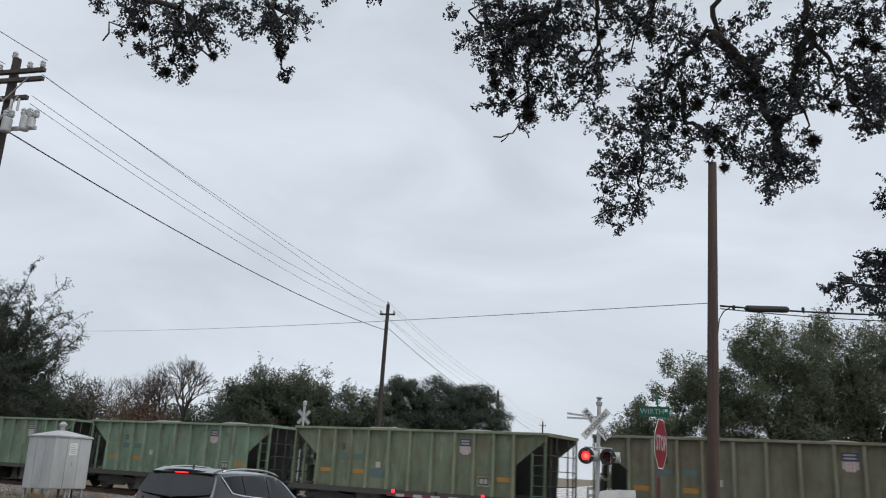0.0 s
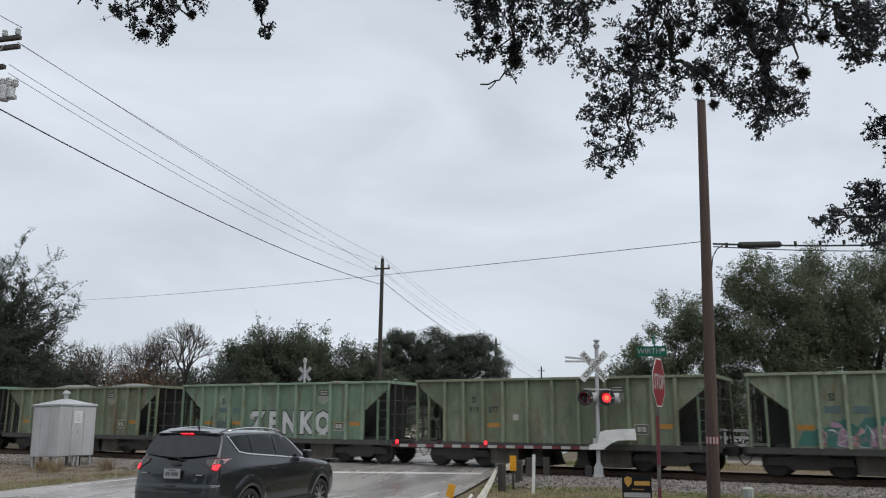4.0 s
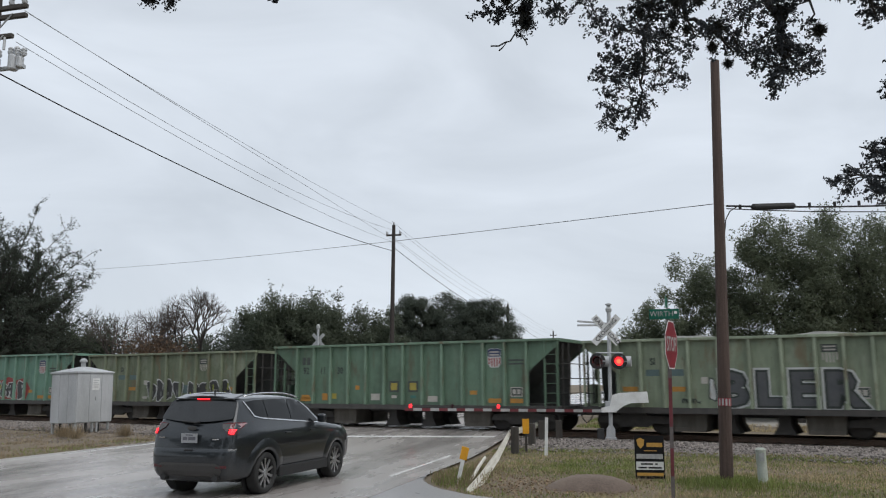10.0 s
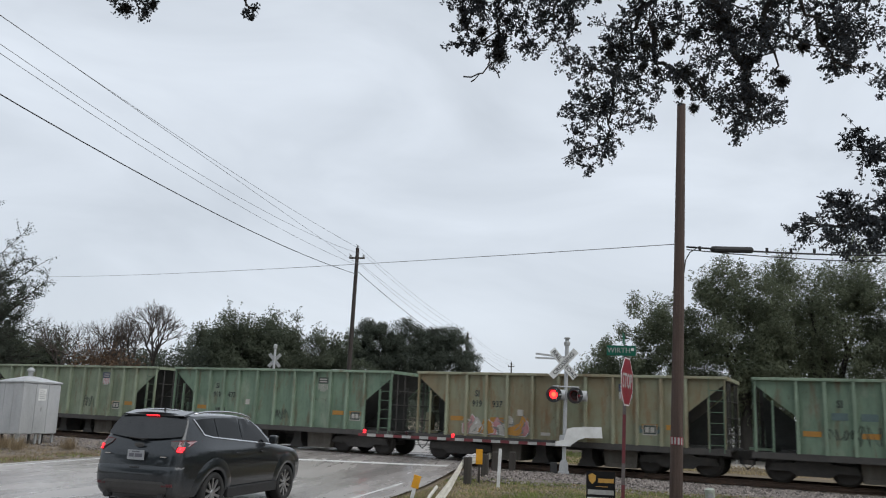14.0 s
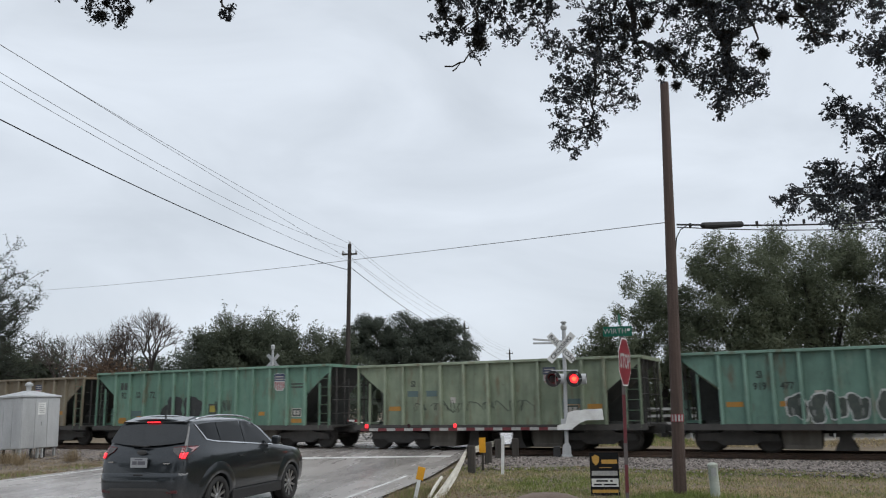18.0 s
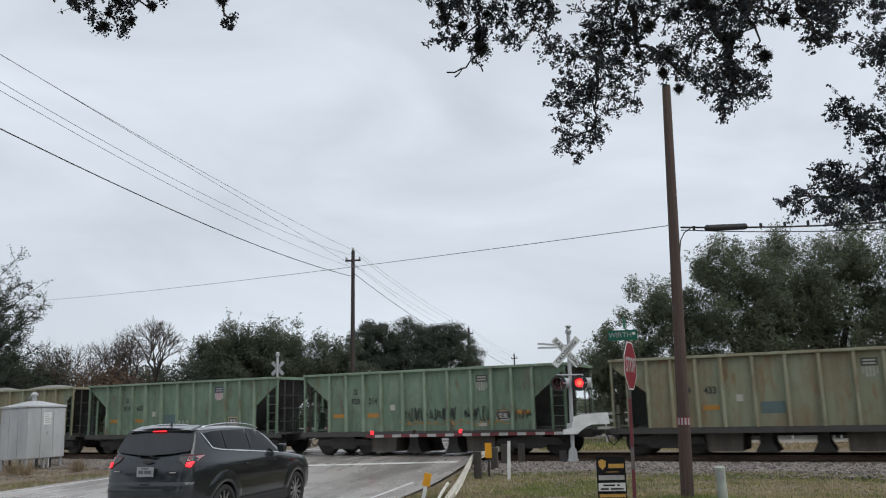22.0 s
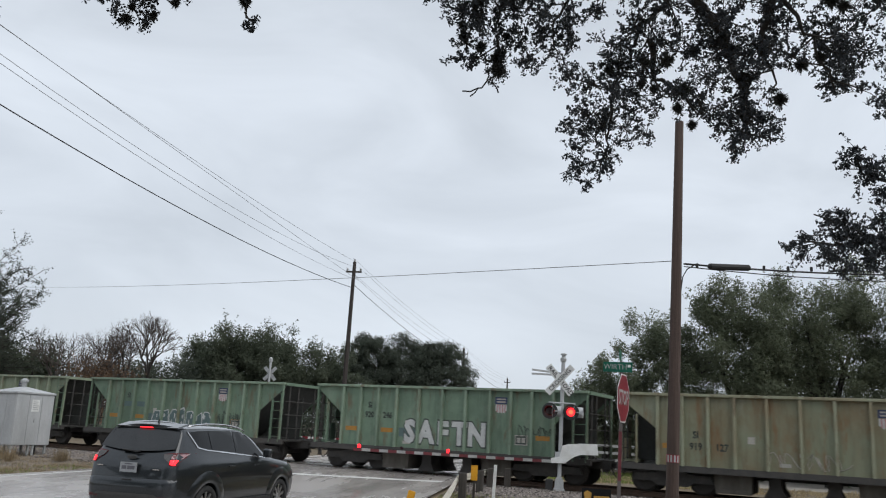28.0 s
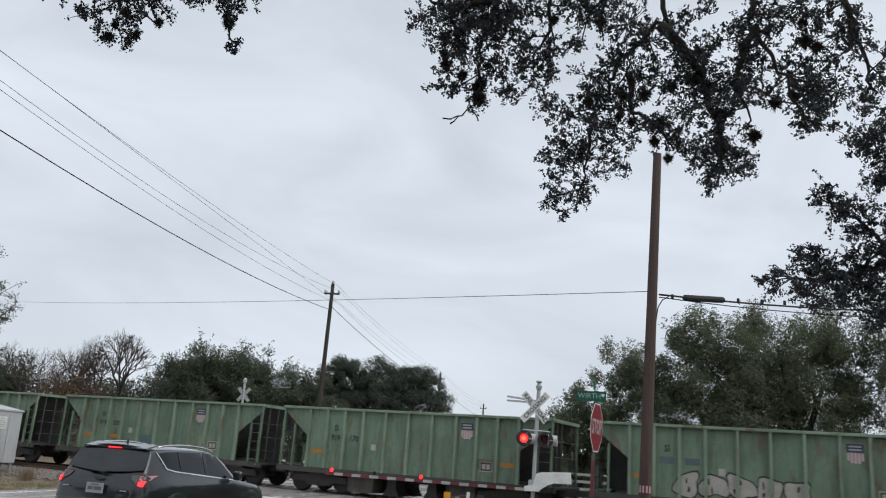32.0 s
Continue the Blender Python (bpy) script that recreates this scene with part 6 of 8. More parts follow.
def crossbuck(parent, m, words=True, scale=1.0, paint="white"):
    """Two crossed white blades with black words."""
    ln, wd = 0.575 * scale, 0.112 * scale
    for k, (turn, first, second) in enumerate(((48, "RAIL", "ROAD"), (-48, "CROSSING", ""))):
        bm = bmesh.new()
        board(bm, -ln, ln, -wd, wd, -0.004 - 0.006 * k, 0.002 - 0.006 * k)
        blade = part("blade", bm, M[paint], parent, "white blade" if words else "dull back of a blade", m=m @ pose(0, 0, 0, 0, turn))
        if words:
            if second:
                for text, x in ((first, -0.33), (second, 0.33)):
                    part("letters", lettering(text, 0.19, 0.003), None, blade, "black letters", m=pose(x * scale, -0.0065 - 0.006 * k, 0)).data.materials.append(M["black"])
            else:
                part("letters", lettering(first, 0.19, 0.003), None, blade, "black letters", m=pose(0, -0.0065 - 0.006 * k, 0)).data.materials.append(M["black"])


MAST = (-1.57, 26.4)
signal = thing("crossing_signal", "silver crossing signal with crossbuck, red flashers and lowered gate", "crossing signal", pose(MAST[0], MAST[1], 0.12, 0, 0.9, 4))
bm = bmesh.new()
tube(bm, [(0, 0, 0.3), (0, 0, 2.2), (0, 0, 4.0)], 0.062, 14)
part("mast", bm, M["silver"], signal)
bm = bmesh.new()
box(bm, -0.17, 0.17, -0.17, 0.17, 0.0, 0.1, bevel=0.01)
prism(bm, [(-0.14, 0.1), (0.14, 0.1), (0.13, 0.35), (0.07, 0.45), (-0.07, 0.45), (-0.13, 0.35)], -0.12, 0.12)
part("junction_base", bm, M["silver"], signal)
bm = bmesh.new()
box(bm, -0.5, 0.55, -0.45, 0.4, -0.3, 0.02, bevel=0.02)
part("footing", bm, M["ballast"], signal, "rough concrete footing")
bm = bmesh.new()
box(bm, -0.42, -0.2, -0.1, 0.2, 0.02, 0.36, bevel=0.02)
part("cable_box", bm, M["black"], signal)
bm = bmesh.new()
lathe(bm, [(0.05, 0.0), (0.09, 0.03), (0.1, 0.12), (0.06, 0.17), (0.06, 0.22), (0.1, 0.24), (0.1, 0.27), (0.03, 0.3)], 16, pose(0, 0, 3.98, 0, -90))
part("bell", bm, M["steel"], signal, "grey warning bell")
crossbuck(signal, pose(-0.09, -0.075, 3.42, 0, 0, -6))
# the second pair of blades faces the side street, seen on edge
for k, t in enumerate((4, -1)):
    bm = bmesh.new()
    board(bm, -0.95, 0.12, -0.03, 0.03, -0.02, 0.02)
    part("edge_blade", bm, M["silver"], signal, "sign blade seen on edge", m=pose(-0.05, 0.06, 3.63 - 0.05 * k, 0, t, 10))
bm = bmesh.new()
tube(bm, [(-0.42, -0.04, 2.70), (0.42, -0.04, 2.70)], 0.025, 8)
part("lamp_arm", bm, M["silver"], signal)


def flasher(x, turn):
    """A lamp head: round black backing, hood, and the lens disc that the flasher turns about."""
    head = part("lamp_head", (lambda b: (lathe(b, [(0.12, -0.24), (0.15, -0.22), (0.165, -0.02), (0.25, -0.012), (0.25, 0.0), (0.03, 0.004)], 28), b)[1])(bmesh.new()), M["black"], signal, "round black lamp head", m=pose(x, -0.14, 2.44, 0, 0, turn))
    bm = bmesh.new()
    for r0, r1 in ((0.155, 0.163),):
        rows = []
        for k in range(13):
            a = math.radians(-15 + 210 * k / 12)
            d = 0.30 * (0.35 + 0.65 * max(0.0, math.sin(a)))
            rows.append([bm.verts.new((xx, r * math.cos(a), r * math.sin(a))) for r in (r0, r1) for xx in (0.0, d)])
        for p, q in zip(rows, rows[1:]):
            for i0, i1 in ((0, 1), (1, 3), (3, 2), (2, 0)):
                bm.faces.new((p[i0], p[i1], q[i1], q[i0]))
    part("hood", bm, M["black"], head)
    # lens with a lit and an unlit side on an upright pivot
    bm = bmesh.new()
    lathe(bm, [(0.02, 0.012), (0.11, 0.010), (0.135, 0.003), (0.135, 0.0), (0.02, 0.0)], 28)
    lathe(bm, [(0.02, -0.012), (0.11, -0.010), (0.135, -0.003), (0.135, -0.0005), (0.02, -0.0005)], 28)
    lathe(bm, [(0.005, 0.016), (0.06, 0.0145), (0.068, 0.0125), (0.005, 0.0125)], 24)
    me = finish(bm, "lens", [M["redlamp"], M["lens"], M["lampcore"]])
    for f in me.polygons:
        f.material_index = 2 if f.center.x > 0.0123 else 0 if f.center.x > 0 else 1
    return part("lens", me, None, head, "red flasher lens", m=pose(0.03, 0, 0))


LENS_L = flasher(-0.37, -100)
LENS_R = flasher(0.29, -100)
for x in (-0.32, 0.35):
    bm = bmesh.new()
    lathe(bm, [(0.10, -0.14), (0.12, -0.13), (0.13, -0.02), (0.24, -0.012), (0.24, 0.0), (0.165, 0.01), (0.165, 0.26), (0.155, 0.26), (0.145, 0.0), (0.03, 0.0)], 24, pose(x + 0.06, 0.0, 2.44, 0, 0, -8))
    part("side_lamp_head", bm, M["silver"], signal, "pale lamp head turned to the side street")
# gate mechanism, weights and the lowered arm
bm = bmesh.new()
prism(bm, [(-0.28, 0.86), (-0.28, 1.0), (-0.02, 1.06), (0.06, 1.4), (0.25, 1.46), (1.12, 1.52), (1.16, 1.18), (0.62, 1.16), (0.42, 1.08), (0.15, 0.88)], -0.2, -0.12)
part("gate_bracket", bm, M["white"], signal, "white gate bracket")
bm = bmesh.new()
prism(bm, [(0.0, 1.0), (0.06, 1.34), (0.30, 1.42), (1.1, 1.46), (1.1, 1.22), (0.5, 1.2)], 0.1, 0.18)
part("gate_bracket", bm, M["white"], signal, "white gate bracket")
for x in (0.55, 0.72, 0.89):
    bm = bmesh.new()
    box(bm, x, x + 0.15, -0.12, 0.1, 1.2, 1.5, bevel=0.015)
    part("counterweight", bm, M["silver"], signal)
bm = bmesh.new()
box(bm, -0.16, 0.2, -0.11, 0.11, 0.86, 1.2, bevel=0.02)
part("gate_motor", bm, M["silver"], signal, "aluminium gate motor case")
arm = thing("gate_arm", "lowered striped crossing gate arm with small red lights", "gate arm", pose(MAST[0] - 0.24, MAST[1] - 0.14, 1.03, 0, 0.2, 2.5))
for k in range(22):
    bm = bmesh.new()
    box(bm, -0.01 - 0.288 * (k + 1), -0.01 - 0.288 * k - 0.001, -0.012, 0.012, -0.045, 0.045)
    part("stripe", bm, M["dullred"] if k % 2 else M["dullwhite"], arm)
for x in (-3.25, -4.75, -6.15):
    bm = bmesh.new()
    box(bm, x - 0.045, x + 0.045, -0.05, 0.03, 0.056, 0.075)
    lathe(bm, [(0.03, -0.05), (0.05, -0.045), (0.05, 0.03), (0.03, 0.035)], 14, pose(x, 0, 0.125, 0, 0, 90))
    part("arm_light", bm, M["redglow"] if x != -4.75 else M["lens"], arm, "small red light on the gate arm")
bm = bmesh.new()
tube(bm, [(-0.05, -0.02, 0.06), (-3.2, -0.02, 0.065), (-6.1, -0.02, 0.065)], 0.008, 5)
part("light_cable", bm, M["cable"], arm)

far_mast = thing("crossing_signal", "far crossing signal with a white crossbuck", "crossing signal", pose(-17.0, 39.2, 0.1, 0, 0, 8))
bm = bmesh.new()
tube(bm, [(0, 0, 0), (0, 0, 4.62)], 0.06, 12)
part("mast", bm, M["silver"], far_mast)
bm = bmesh.new()
lathe(bm, [(0.05, 0.0), (0.1, 0.04), (0.1, 0.2), (0.05, 0.26)], 12, pose(0, 0, 4.58, 0, -90))
part("bell", bm, M["steel"], far_mast)
crossbuck(far_mast, pose(0, 0.07, 4.02), words=False, scale=0.76, paint="steel")
for k in range(16):
    bm = bmesh.new()
    box(bm, 0.3 * k, 0.3 * k + 0.299, -0.012, 0.012, -0.055, 0.055)
    part("gate_stripe", bm, M["red"] if k % 2 else M["white"], far_mast, m=pose(0.07, -0.1, 0.95, 0, -0.5, -14))

# ---- signal house ----
hut = thing("signal_house", "silver metal railway signal house on short legs", "equipment cabinet", pose(-22.03, 27.9, 0.05, 0, -1.6, -9.6))
HW, HD = 0.67, 0.86
bm = bmesh.new()
box(bm, -HW, HW, -HD, HD, 0.36, 2.25, bevel=0.015)
part("cabin", bm, M["silver"], hut)
bm = bmesh.new()
a = [bm.verts.new((x * (HW + 0.06), y * (HD + 0.06), 2.25)) for x, y in ((-1, -1), (1, -1), (1, 1), (-1, 1))]
b = [bm.verts.new((x * (HW + 0.06), y * (HD + 0.06), 2.31)) for x, y in ((-1, -1), (1, -1), (1, 1), (-1, 1))]
c = [bm.verts.new((x * 0.12, y * 0.12, 2.52)) for x, y in ((-1, -1), (1, -1), (1, 1), (-1, 1))]
for p, q in ((a, b), (b, c)):
    for k in range(4):
        bm.faces.new((p[k], p[(k + 1) % 4], q[(k + 1) % 4], q[k]))
bm.faces.new(c)
bm.faces.new(a[::-1])
part("roof", bm, M["silver"], hut, "low pyramid roof")
bm = bmesh.new()
lathe(bm, [(0.09, 0.0), (0.09, 0.2), (0.15, 0.21), (0.15, 0.27), (0.05, 0.36)], 14, pose(0, 0, 2.5, 0, -90))
part("vent", bm, M["steel"], hut)
for y in (-0.58, 0.02, 0.6):
    bm = bmesh.new()
    box(bm, HW, HW + 0.025, y - 0.28, y + 0.28, 0.38, 2.22, bevel=0.012)
    part("door_leaf", bm, M["silver"], hut, "flush metal door leaf")
bm = bmesh.new()
box(bm, HW + 0.026, HW + 0.032, -0.15, 0.2, 1.6, 2.05)
notice = part("notice", bm, M["white"], hut, "white notice with unreadable lines")
for k in range(5):
    bm = bmesh.new()
    box(bm, HW + 0.0325, HW + 0.036, -0.1, 0.15 - 0.05 * (k % 2), 1.67 + 0.07 * k, 1.695 + 0.07 * k)
    part("text_bar", bm, M["steel"], notice)
bm = bmesh.new()
box(bm, HW + 0.019, HW + 0.05, 0.02, 0.05, 1.2, 1.34, bevel=0.006)
part("door_handle", bm, M["steel"], hut)
for x in (-0.45, 0.0, 0.45):
    bm = bmesh.new()
    box(bm, x - 0.215, x + 0.215, -HD - 0.02, -HD, 0.38, 2.22, bevel=0.01)
    part("side_panel", bm, M["silver"], hut)
for x in (-0.6, 0.6):
    for y in (-0.78, 0.0, 0.78):
        bm = bmesh.new()
        box(bm, x - 0.04, x + 0.04, y - 0.04, y + 0.04, -0.15, 0.36)
        part("leg", bm, M["steel"], hut)
for k, (x, y) in enumerate(((0.5, 0.4), (0.62, 0.2), (0.6, -0.3), (0.3, -0.6), (-0.3, -0.7))):
    bm = bmesh.new()
    tube(bm, [(x, y, -0.15), (x, y, 0.36)], 0.045, 8)
    part("conduit", bm, M["steel"] if k % 2 else M["cable"], hut)

# ---- signs on the verge ----
M["oldsteel"] = mat("rusting_zinc", (0.14, 0.125, 0.12), (0.09, 0.07, 0.065), scale=5, rough=0.7, bump=0.1)
stop = thing("stop_sign", "red stop sign and green street sign on a leaning post", "stop sign", pose(0.11, 14.37, 0.0, 0, 1.1))
bm = bmesh.new()
box(bm, -0.03, 0.03, -0.022, -0.014, 0, 3.12)
box(bm, -0.03, -0.022, -0.014, 0.02, 0, 3.12)
box(bm, 0.022, 0.03, -0.014, 0.02, 0, 3.12)
part("post", bm, M["oldsteel"], stop, "dull galvanised channel post")
for z0, z1 in ((0.35, 0.8), (1.15, 1.95)):
    bm = bmesh.new()
    box(bm, -0.026, 0.026, -0.028, -0.0225, z0, z1)
    part("reflector_strip", bm, M["dullred"], stop, "red reflective strip")
face = pose(0.035, -0.02, 2.5, 0, 0, 75.5) @ Matrix.Scale(0.96, 4)


def octagon(r):
    return [(r * math.cos(math.radians(22.5 + 45 * k)), r * math.sin(math.radians(22.5 + 45 * k))) for k in range(8)]


bm = bmesh.new()
prism(bm, octagon(0.455), -0.002, 0.002)
plate = part("sign_plate", bm, M["white"], stop, "white-edged octagon", m=face)
bm = bmesh.new()
prism(bm, octagon(0.43), -0.0045, -0.0025)
part("red_face", bm, M["red"], plate)
part("letters", lettering("STOP", 0.36, 0.006), None, plate, "white letters", m=Matrix.Translation((0, -0.0065, 0)) @ Matrix.Diagonal((0.8, 1, 1, 1))).data.materials.append(M["dullwhite"])
bm = bmesh.new()
board(bm, -0.25, 0.25, -0.085, 0.085, -0.003, 0.003)
blade = part("street_blade", bm, M["green"], stop, "green street name blade", m=pose(-0.07, -0.04, 3.02, 0, 0, -14))
part("letters", lettering("WIRTH", 0.125), None, blade, "white letters", m=pose(-0.04, -0.0055, -0.0)).data.materials.append(M["dullwhite"])
bm = bmesh.new()
board(bm, 0.17, 0.22, 0.0, 0.045, -0.0055, -0.0035)
part("text_bar", bm, M["white"], blade)
bm = bmesh.new()
board(bm, -0.29, 0.29, -0.09, 0.09, -0.003, 0.003)
part("street_blade", bm, M["green"], stop, "green street name blade", m=pose(-0.03, -0.02, 3.22, 0, 0, 86))

M["print"] = mat("matte_black_print", (0.012, 0.012, 0.013), (0.016, 0.016, 0.017), rough=0.85, bump=0, spec=0.15)
yard = thing("yard_sign", "black and gold advertising sign staked in the grass", "sign", pose(-0.28, 16.85, -0.01, 0, 0, 5))
bm = bmesh.new()
board(bm, -0.28, 0.28, 0.04, 0.86, -0.005, 0.005)
panel = part("panel", bm, M["print"], yard)
for x in (-0.2, 0.2):
    bm = bmesh.new()
    tube(bm, [(x, 0.012, -0.12), (x, 0.012, 0.7)], 0.006, 6)
    part("stake", bm, M["steel"], yard)
M["gold"] = mat("gold_ink", (0.52, 0.30, 0.06), (0.45, 0.25, 0.05), rough=0.5, bump=0)
bm = bmesh.new()
prism(bm, [(-0.24, 0.78), (-0.17, 0.82), (-0.09, 0.78), (-0.1, 0.68), (-0.165, 0.61), (-0.225, 0.68)], -0.009, -0.006)
part("emblem", bm, M["gold"], panel, "gold shield-like emblem")
for x0, x1, z0, z1, mt in ((-0.05, 0.25, 0.645, 0.725, "gold"), (-0.1, 0.14, 0.566, 0.578, "gold"), (-0.25, 0.25, 0.42, 0.51, "dullwhite"), (-0.26, 0.26, 0.21, 0.365, "white"), (-0.25, 0.25, 0.095, 0.155, "gold")):
    bm = bmesh.new()
    board(bm, x0, x1, z0, z1, -0.009, -0.006)
    part("print_bar", bm, M[mt], panel)
for z, x0, x1 in ((0.235, -0.22, -0.06), (0.235, -0.03, 0.22), (0.305, -0.17, 0.06), (0.305, 0.1, 0.15)):
    bm = bmesh.new()
    board(bm, x0, x1, z, z + 0.03, -0.011, -0.0092)
    part("print_bar", bm, M["print"], panel)

marker = thing("cable_marker", "pale grey-green plastic cable marker post", "marker post", pose(1.73, 16.36, -0.04, 0, -1.5))
M["pvc"] = mat("weathered_plastic", (0.40, 0.43, 0.38), (0.30, 0.33, 0.28), scale=4, rough=0.6)
bm = bmesh.new()
lathe(bm, [(0.085, 0.0), (0.09, 0.02), (0.088, 0.66), (0.095, 0.665), (0.095, 0.70), (0.05, 0.73)], 18, pose(0, 0, 0, 0, -90))
part("post", bm, M["pvc"], marker)
bm = bmesh.new()
box(bm, -0.045, 0.045, -0.096, -0.09, 0.5, 0.64)
part("decal", bm, M["steel"], marker)

delin = thing("delineator", "leaning white delineator post with an orange reflector", "delineator", pose(-3.82, 15.5, -0.05, -2, 13))
bm = bmesh.new()
box(bm, -0.035, 0.035, -0.008, 0.008, 0, 0.55)
part("post", bm, M["white"], delin)
bm = bmesh.new()
box(bm, -0.07, 0.07, -0.014, 0.014, 0.5, 0.74, bevel=0.006)
part("reflector", bm, M["amber"], delin, "orange plastic reflector")
pole2 = thing("delineator", "thin white delineator post beside the guardrail", "delineator", pose(-2.95, 21.6, 0.0, 0, 2))
bm = bmesh.new()
box(bm, -0.04, 0.04, -0.01, 0.01, -0.05, 1.0)
part("post", bm, M["white"], pole2)
hazard = thing("hazard_marker", "yellow hazard marker on a short post", "marker post", pose(-3.62, 22.6, 0.0))
bm = bmesh.new()
box(bm, -0.03, 0.03, -0.02, 0.02, -0.05, 0.9)
part("post", bm, M["greywood"], hazard)
bm = bmesh.new()
box(bm, -0.09, 0.09, -0.03, -0.02, 0.52, 0.92)
part("panel", bm, M["amber"], hazard, "yellow panel")
M["wbeam"] = mat("weathered_zinc", (0.62, 0.60, 0.53), (0.46, 0.44, 0.38), scale=3, rough=0.6)


def guardrail(label, posts, way, side=1):
    """Wooden posts and one corrugated beam that twists down to the ground at its end."""
    ob = thing("guardrail", label, "guardrail")
    for x, y in posts:
        bm = bmesh.new()
        box(bm, x - 0.1, x + 0.1, y - 0.09, y + 0.09, -0.1, 0.72, bevel=0.015)
        part("post", bm, M["greywood"], ob, "dark wooden post")
    bm = bmesh.new()
    rows = []
    for (x, y, z), tw in way:
        c, s = math.cos(math.radians(tw)), math.sin(math.radians(tw))
        rows.append([bm.verts.new((x + side * (q * c - p * s), y, z + p * c + q * s)) for p, q in ((-0.15, 0.0), (-0.11, -0.022), (-0.05, -0.022), (0.0, 0.014), (0.05, -0.022), (0.11, -0.022), (0.15, 0.0)) for p, q in ((p * BEAM, q),)])
    for a, b in zip(rows, rows[1:]):
        for k in range(6):
            bm.faces.new((a[k], a[k + 1], b[k + 1], b[k]))
    beam = part("beam", bm, M["wbeam"], ob, "twisted corrugated steel beam", smooth=True)
    beam.modifiers.new("gauge", "SOLIDIFY").thickness = 0.006
    return ob


BEAM = 0.6
rail = guardrail("short steel guardrail with a turned-down end on dark posts", ((-3.86, 22.2), (-3.72, 24.3), (-3.66, 26.0), (-3.2, 26.6)),
                 [((-3.32, 14.4, -0.02), 40), ((-3.42, 15.9, 0.06), 36), ((-3.6, 18.4, 0.27), 25), ((-3.82, 20.8, 0.5), 8), ((-4.0, 22.2, 0.56), 0), ((-3.84, 24.3, 0.58), 0), ((-3.78, 26.1, 0.6), 0)])
BEAM = 1.0
guardrail("steel guardrail with a turned-down end beyond the track", [(-16.95, 43.5 + 2.0 * k) for k in range(8)],
          [((-16.3, 39.8, 0.0), -40), ((-16.5, 41.2, 0.22), -26), ((-16.7, 42.8, 0.5), -8), ((-16.8, 44.0, 0.56), 0), ((-16.8, 50.0, 0.56), 0), ((-16.8, 58.0, 0.56), 0)], -1)
bm = bmesh.new()
tube(bm, [(-3.62, 15.8, 0.02), (-3.66, 16.7, 0.2), (-3.72, 17.6, 0.30)], 0.035, 6)
part("anchor_rod", bm, M["wbeam"], rail)
bm = bmesh.new()
rows = []
for i in range(13):
    r = i / 12
    rows.append([bm.verts.new((0.88 * r * math.cos(a), 0.62 * r * math.sin(a), 0.27 * (1 - r ** 2.6) + 0.012 * noise.noise((r * 4 + math.cos(a), math.sin(a) * 3, 0)))) for a in np.linspace(0, 2 * math.pi, 30, endpoint=False)])
for a, b in zip(rows, rows[1:]):
    for k in range(30):
        bm.faces.new((a[k], a[(k + 1) % 30], b[(k + 1) % 30], b[k]))
bmesh.ops.remove_doubles(bm, verts=bm.verts, dist=0.0005)
M["mound"] = mat("bare_clay", (0.19, 0.145, 0.115), (0.10, 0.074, 0.06), scale=0.9, rough=0.95, bump=0.5, fine=25)
mound = part("dirt_mound", bm, M["mound"], smooth=True, m=pose(-1.3, 15.5, -0.05))
tagged(mound, "low smooth mound of bare brown clay", "dirt mound")

# ---- lettering, emblems and graffiti on the cars ----
INK = dict(ink=mat("worn_black_stencil", (0.022, 0.028, 0.025), (0.04, 0.05, 0.043), scale=5, rough=0.7, bump=0),
    black=M["black"], white=mat("white_spray_paint", (0.55, 0.56, 0.55), (0.40, 0.41, 0.40), scale=3, rough=0.6, bump=0.05),
    dark=mat("faded_black_stencil", (0.045, 0.055, 0.05), (0.07, 0.085, 0.07), scale=6, rough=0.7, bump=0), grey=mat("grey_spray_paint", (0.20, 0.21, 0.20), (0.14, 0.15, 0.14), scale=3, rough=0.6),
    pink=mat("pink_spray_paint", (0.40, 0.25, 0.33), (0.30, 0.17, 0.24), scale=2, rough=0.6), rose=mat("rose_spray_paint", (0.40, 0.15, 0.16), (0.45, 0.28, 0.28), scale=2, rough=0.6),
    yellow=mat("yellow_spray_paint", (0.34, 0.28, 0.05), (0.27, 0.22, 0.05), scale=2, rough=0.6), red=mat("red_spray_paint", (0.28, 0.05, 0.045), (0.22, 0.04, 0.04), scale=2, rough=0.6),
    orange=mat("orange_reflector", (0.42, 0.20, 0.03), (0.34, 0.17, 0.04), scale=4, rough=0.6), lime=mat("lime_spray_paint", (0.30, 0.34, 0.05), (0.25, 0.28, 0.05), scale=2, rough=0.6),
    blue=mat("emblem_blue", (0.03, 0.045, 0.11), (0.05, 0.06, 0.11), scale=5, rough=0.6), card=mat("stencil_card", (0.42, 0.40, 0.36), (0.33, 0.31, 0.28), scale=5, rough=0.7),
    slategrey=mat("dark_grey_spray_paint", (0.06, 0.064, 0.07), (0.085, 0.088, 0.092), scale=4, rough=0.6, bump=0.05),
    slate=mat("slate_patch", (0.10, 0.15, 0.15), (0.08, 0.12, 0.12), scale=3, rough=0.7), tealp=mat("teal_spray_paint", (0.05, 0.17, 0.14), (0.04, 0.13, 0.11), scale=2, rough=0.6),
)
FACE = 0.096


def decal(name, poly, ink, car, layer=0, label=""):
    bm = bmesh.new()
    y = FACE - 0.003 * layer
    prism(bm, poly, y - 0.002, y)
    return part(name, bm, INK[ink], car, label)


def rect(x0, x1, z0, z1):
    return [(x0, z0), (x1, z0), (x1, z1), (x0, z1)]


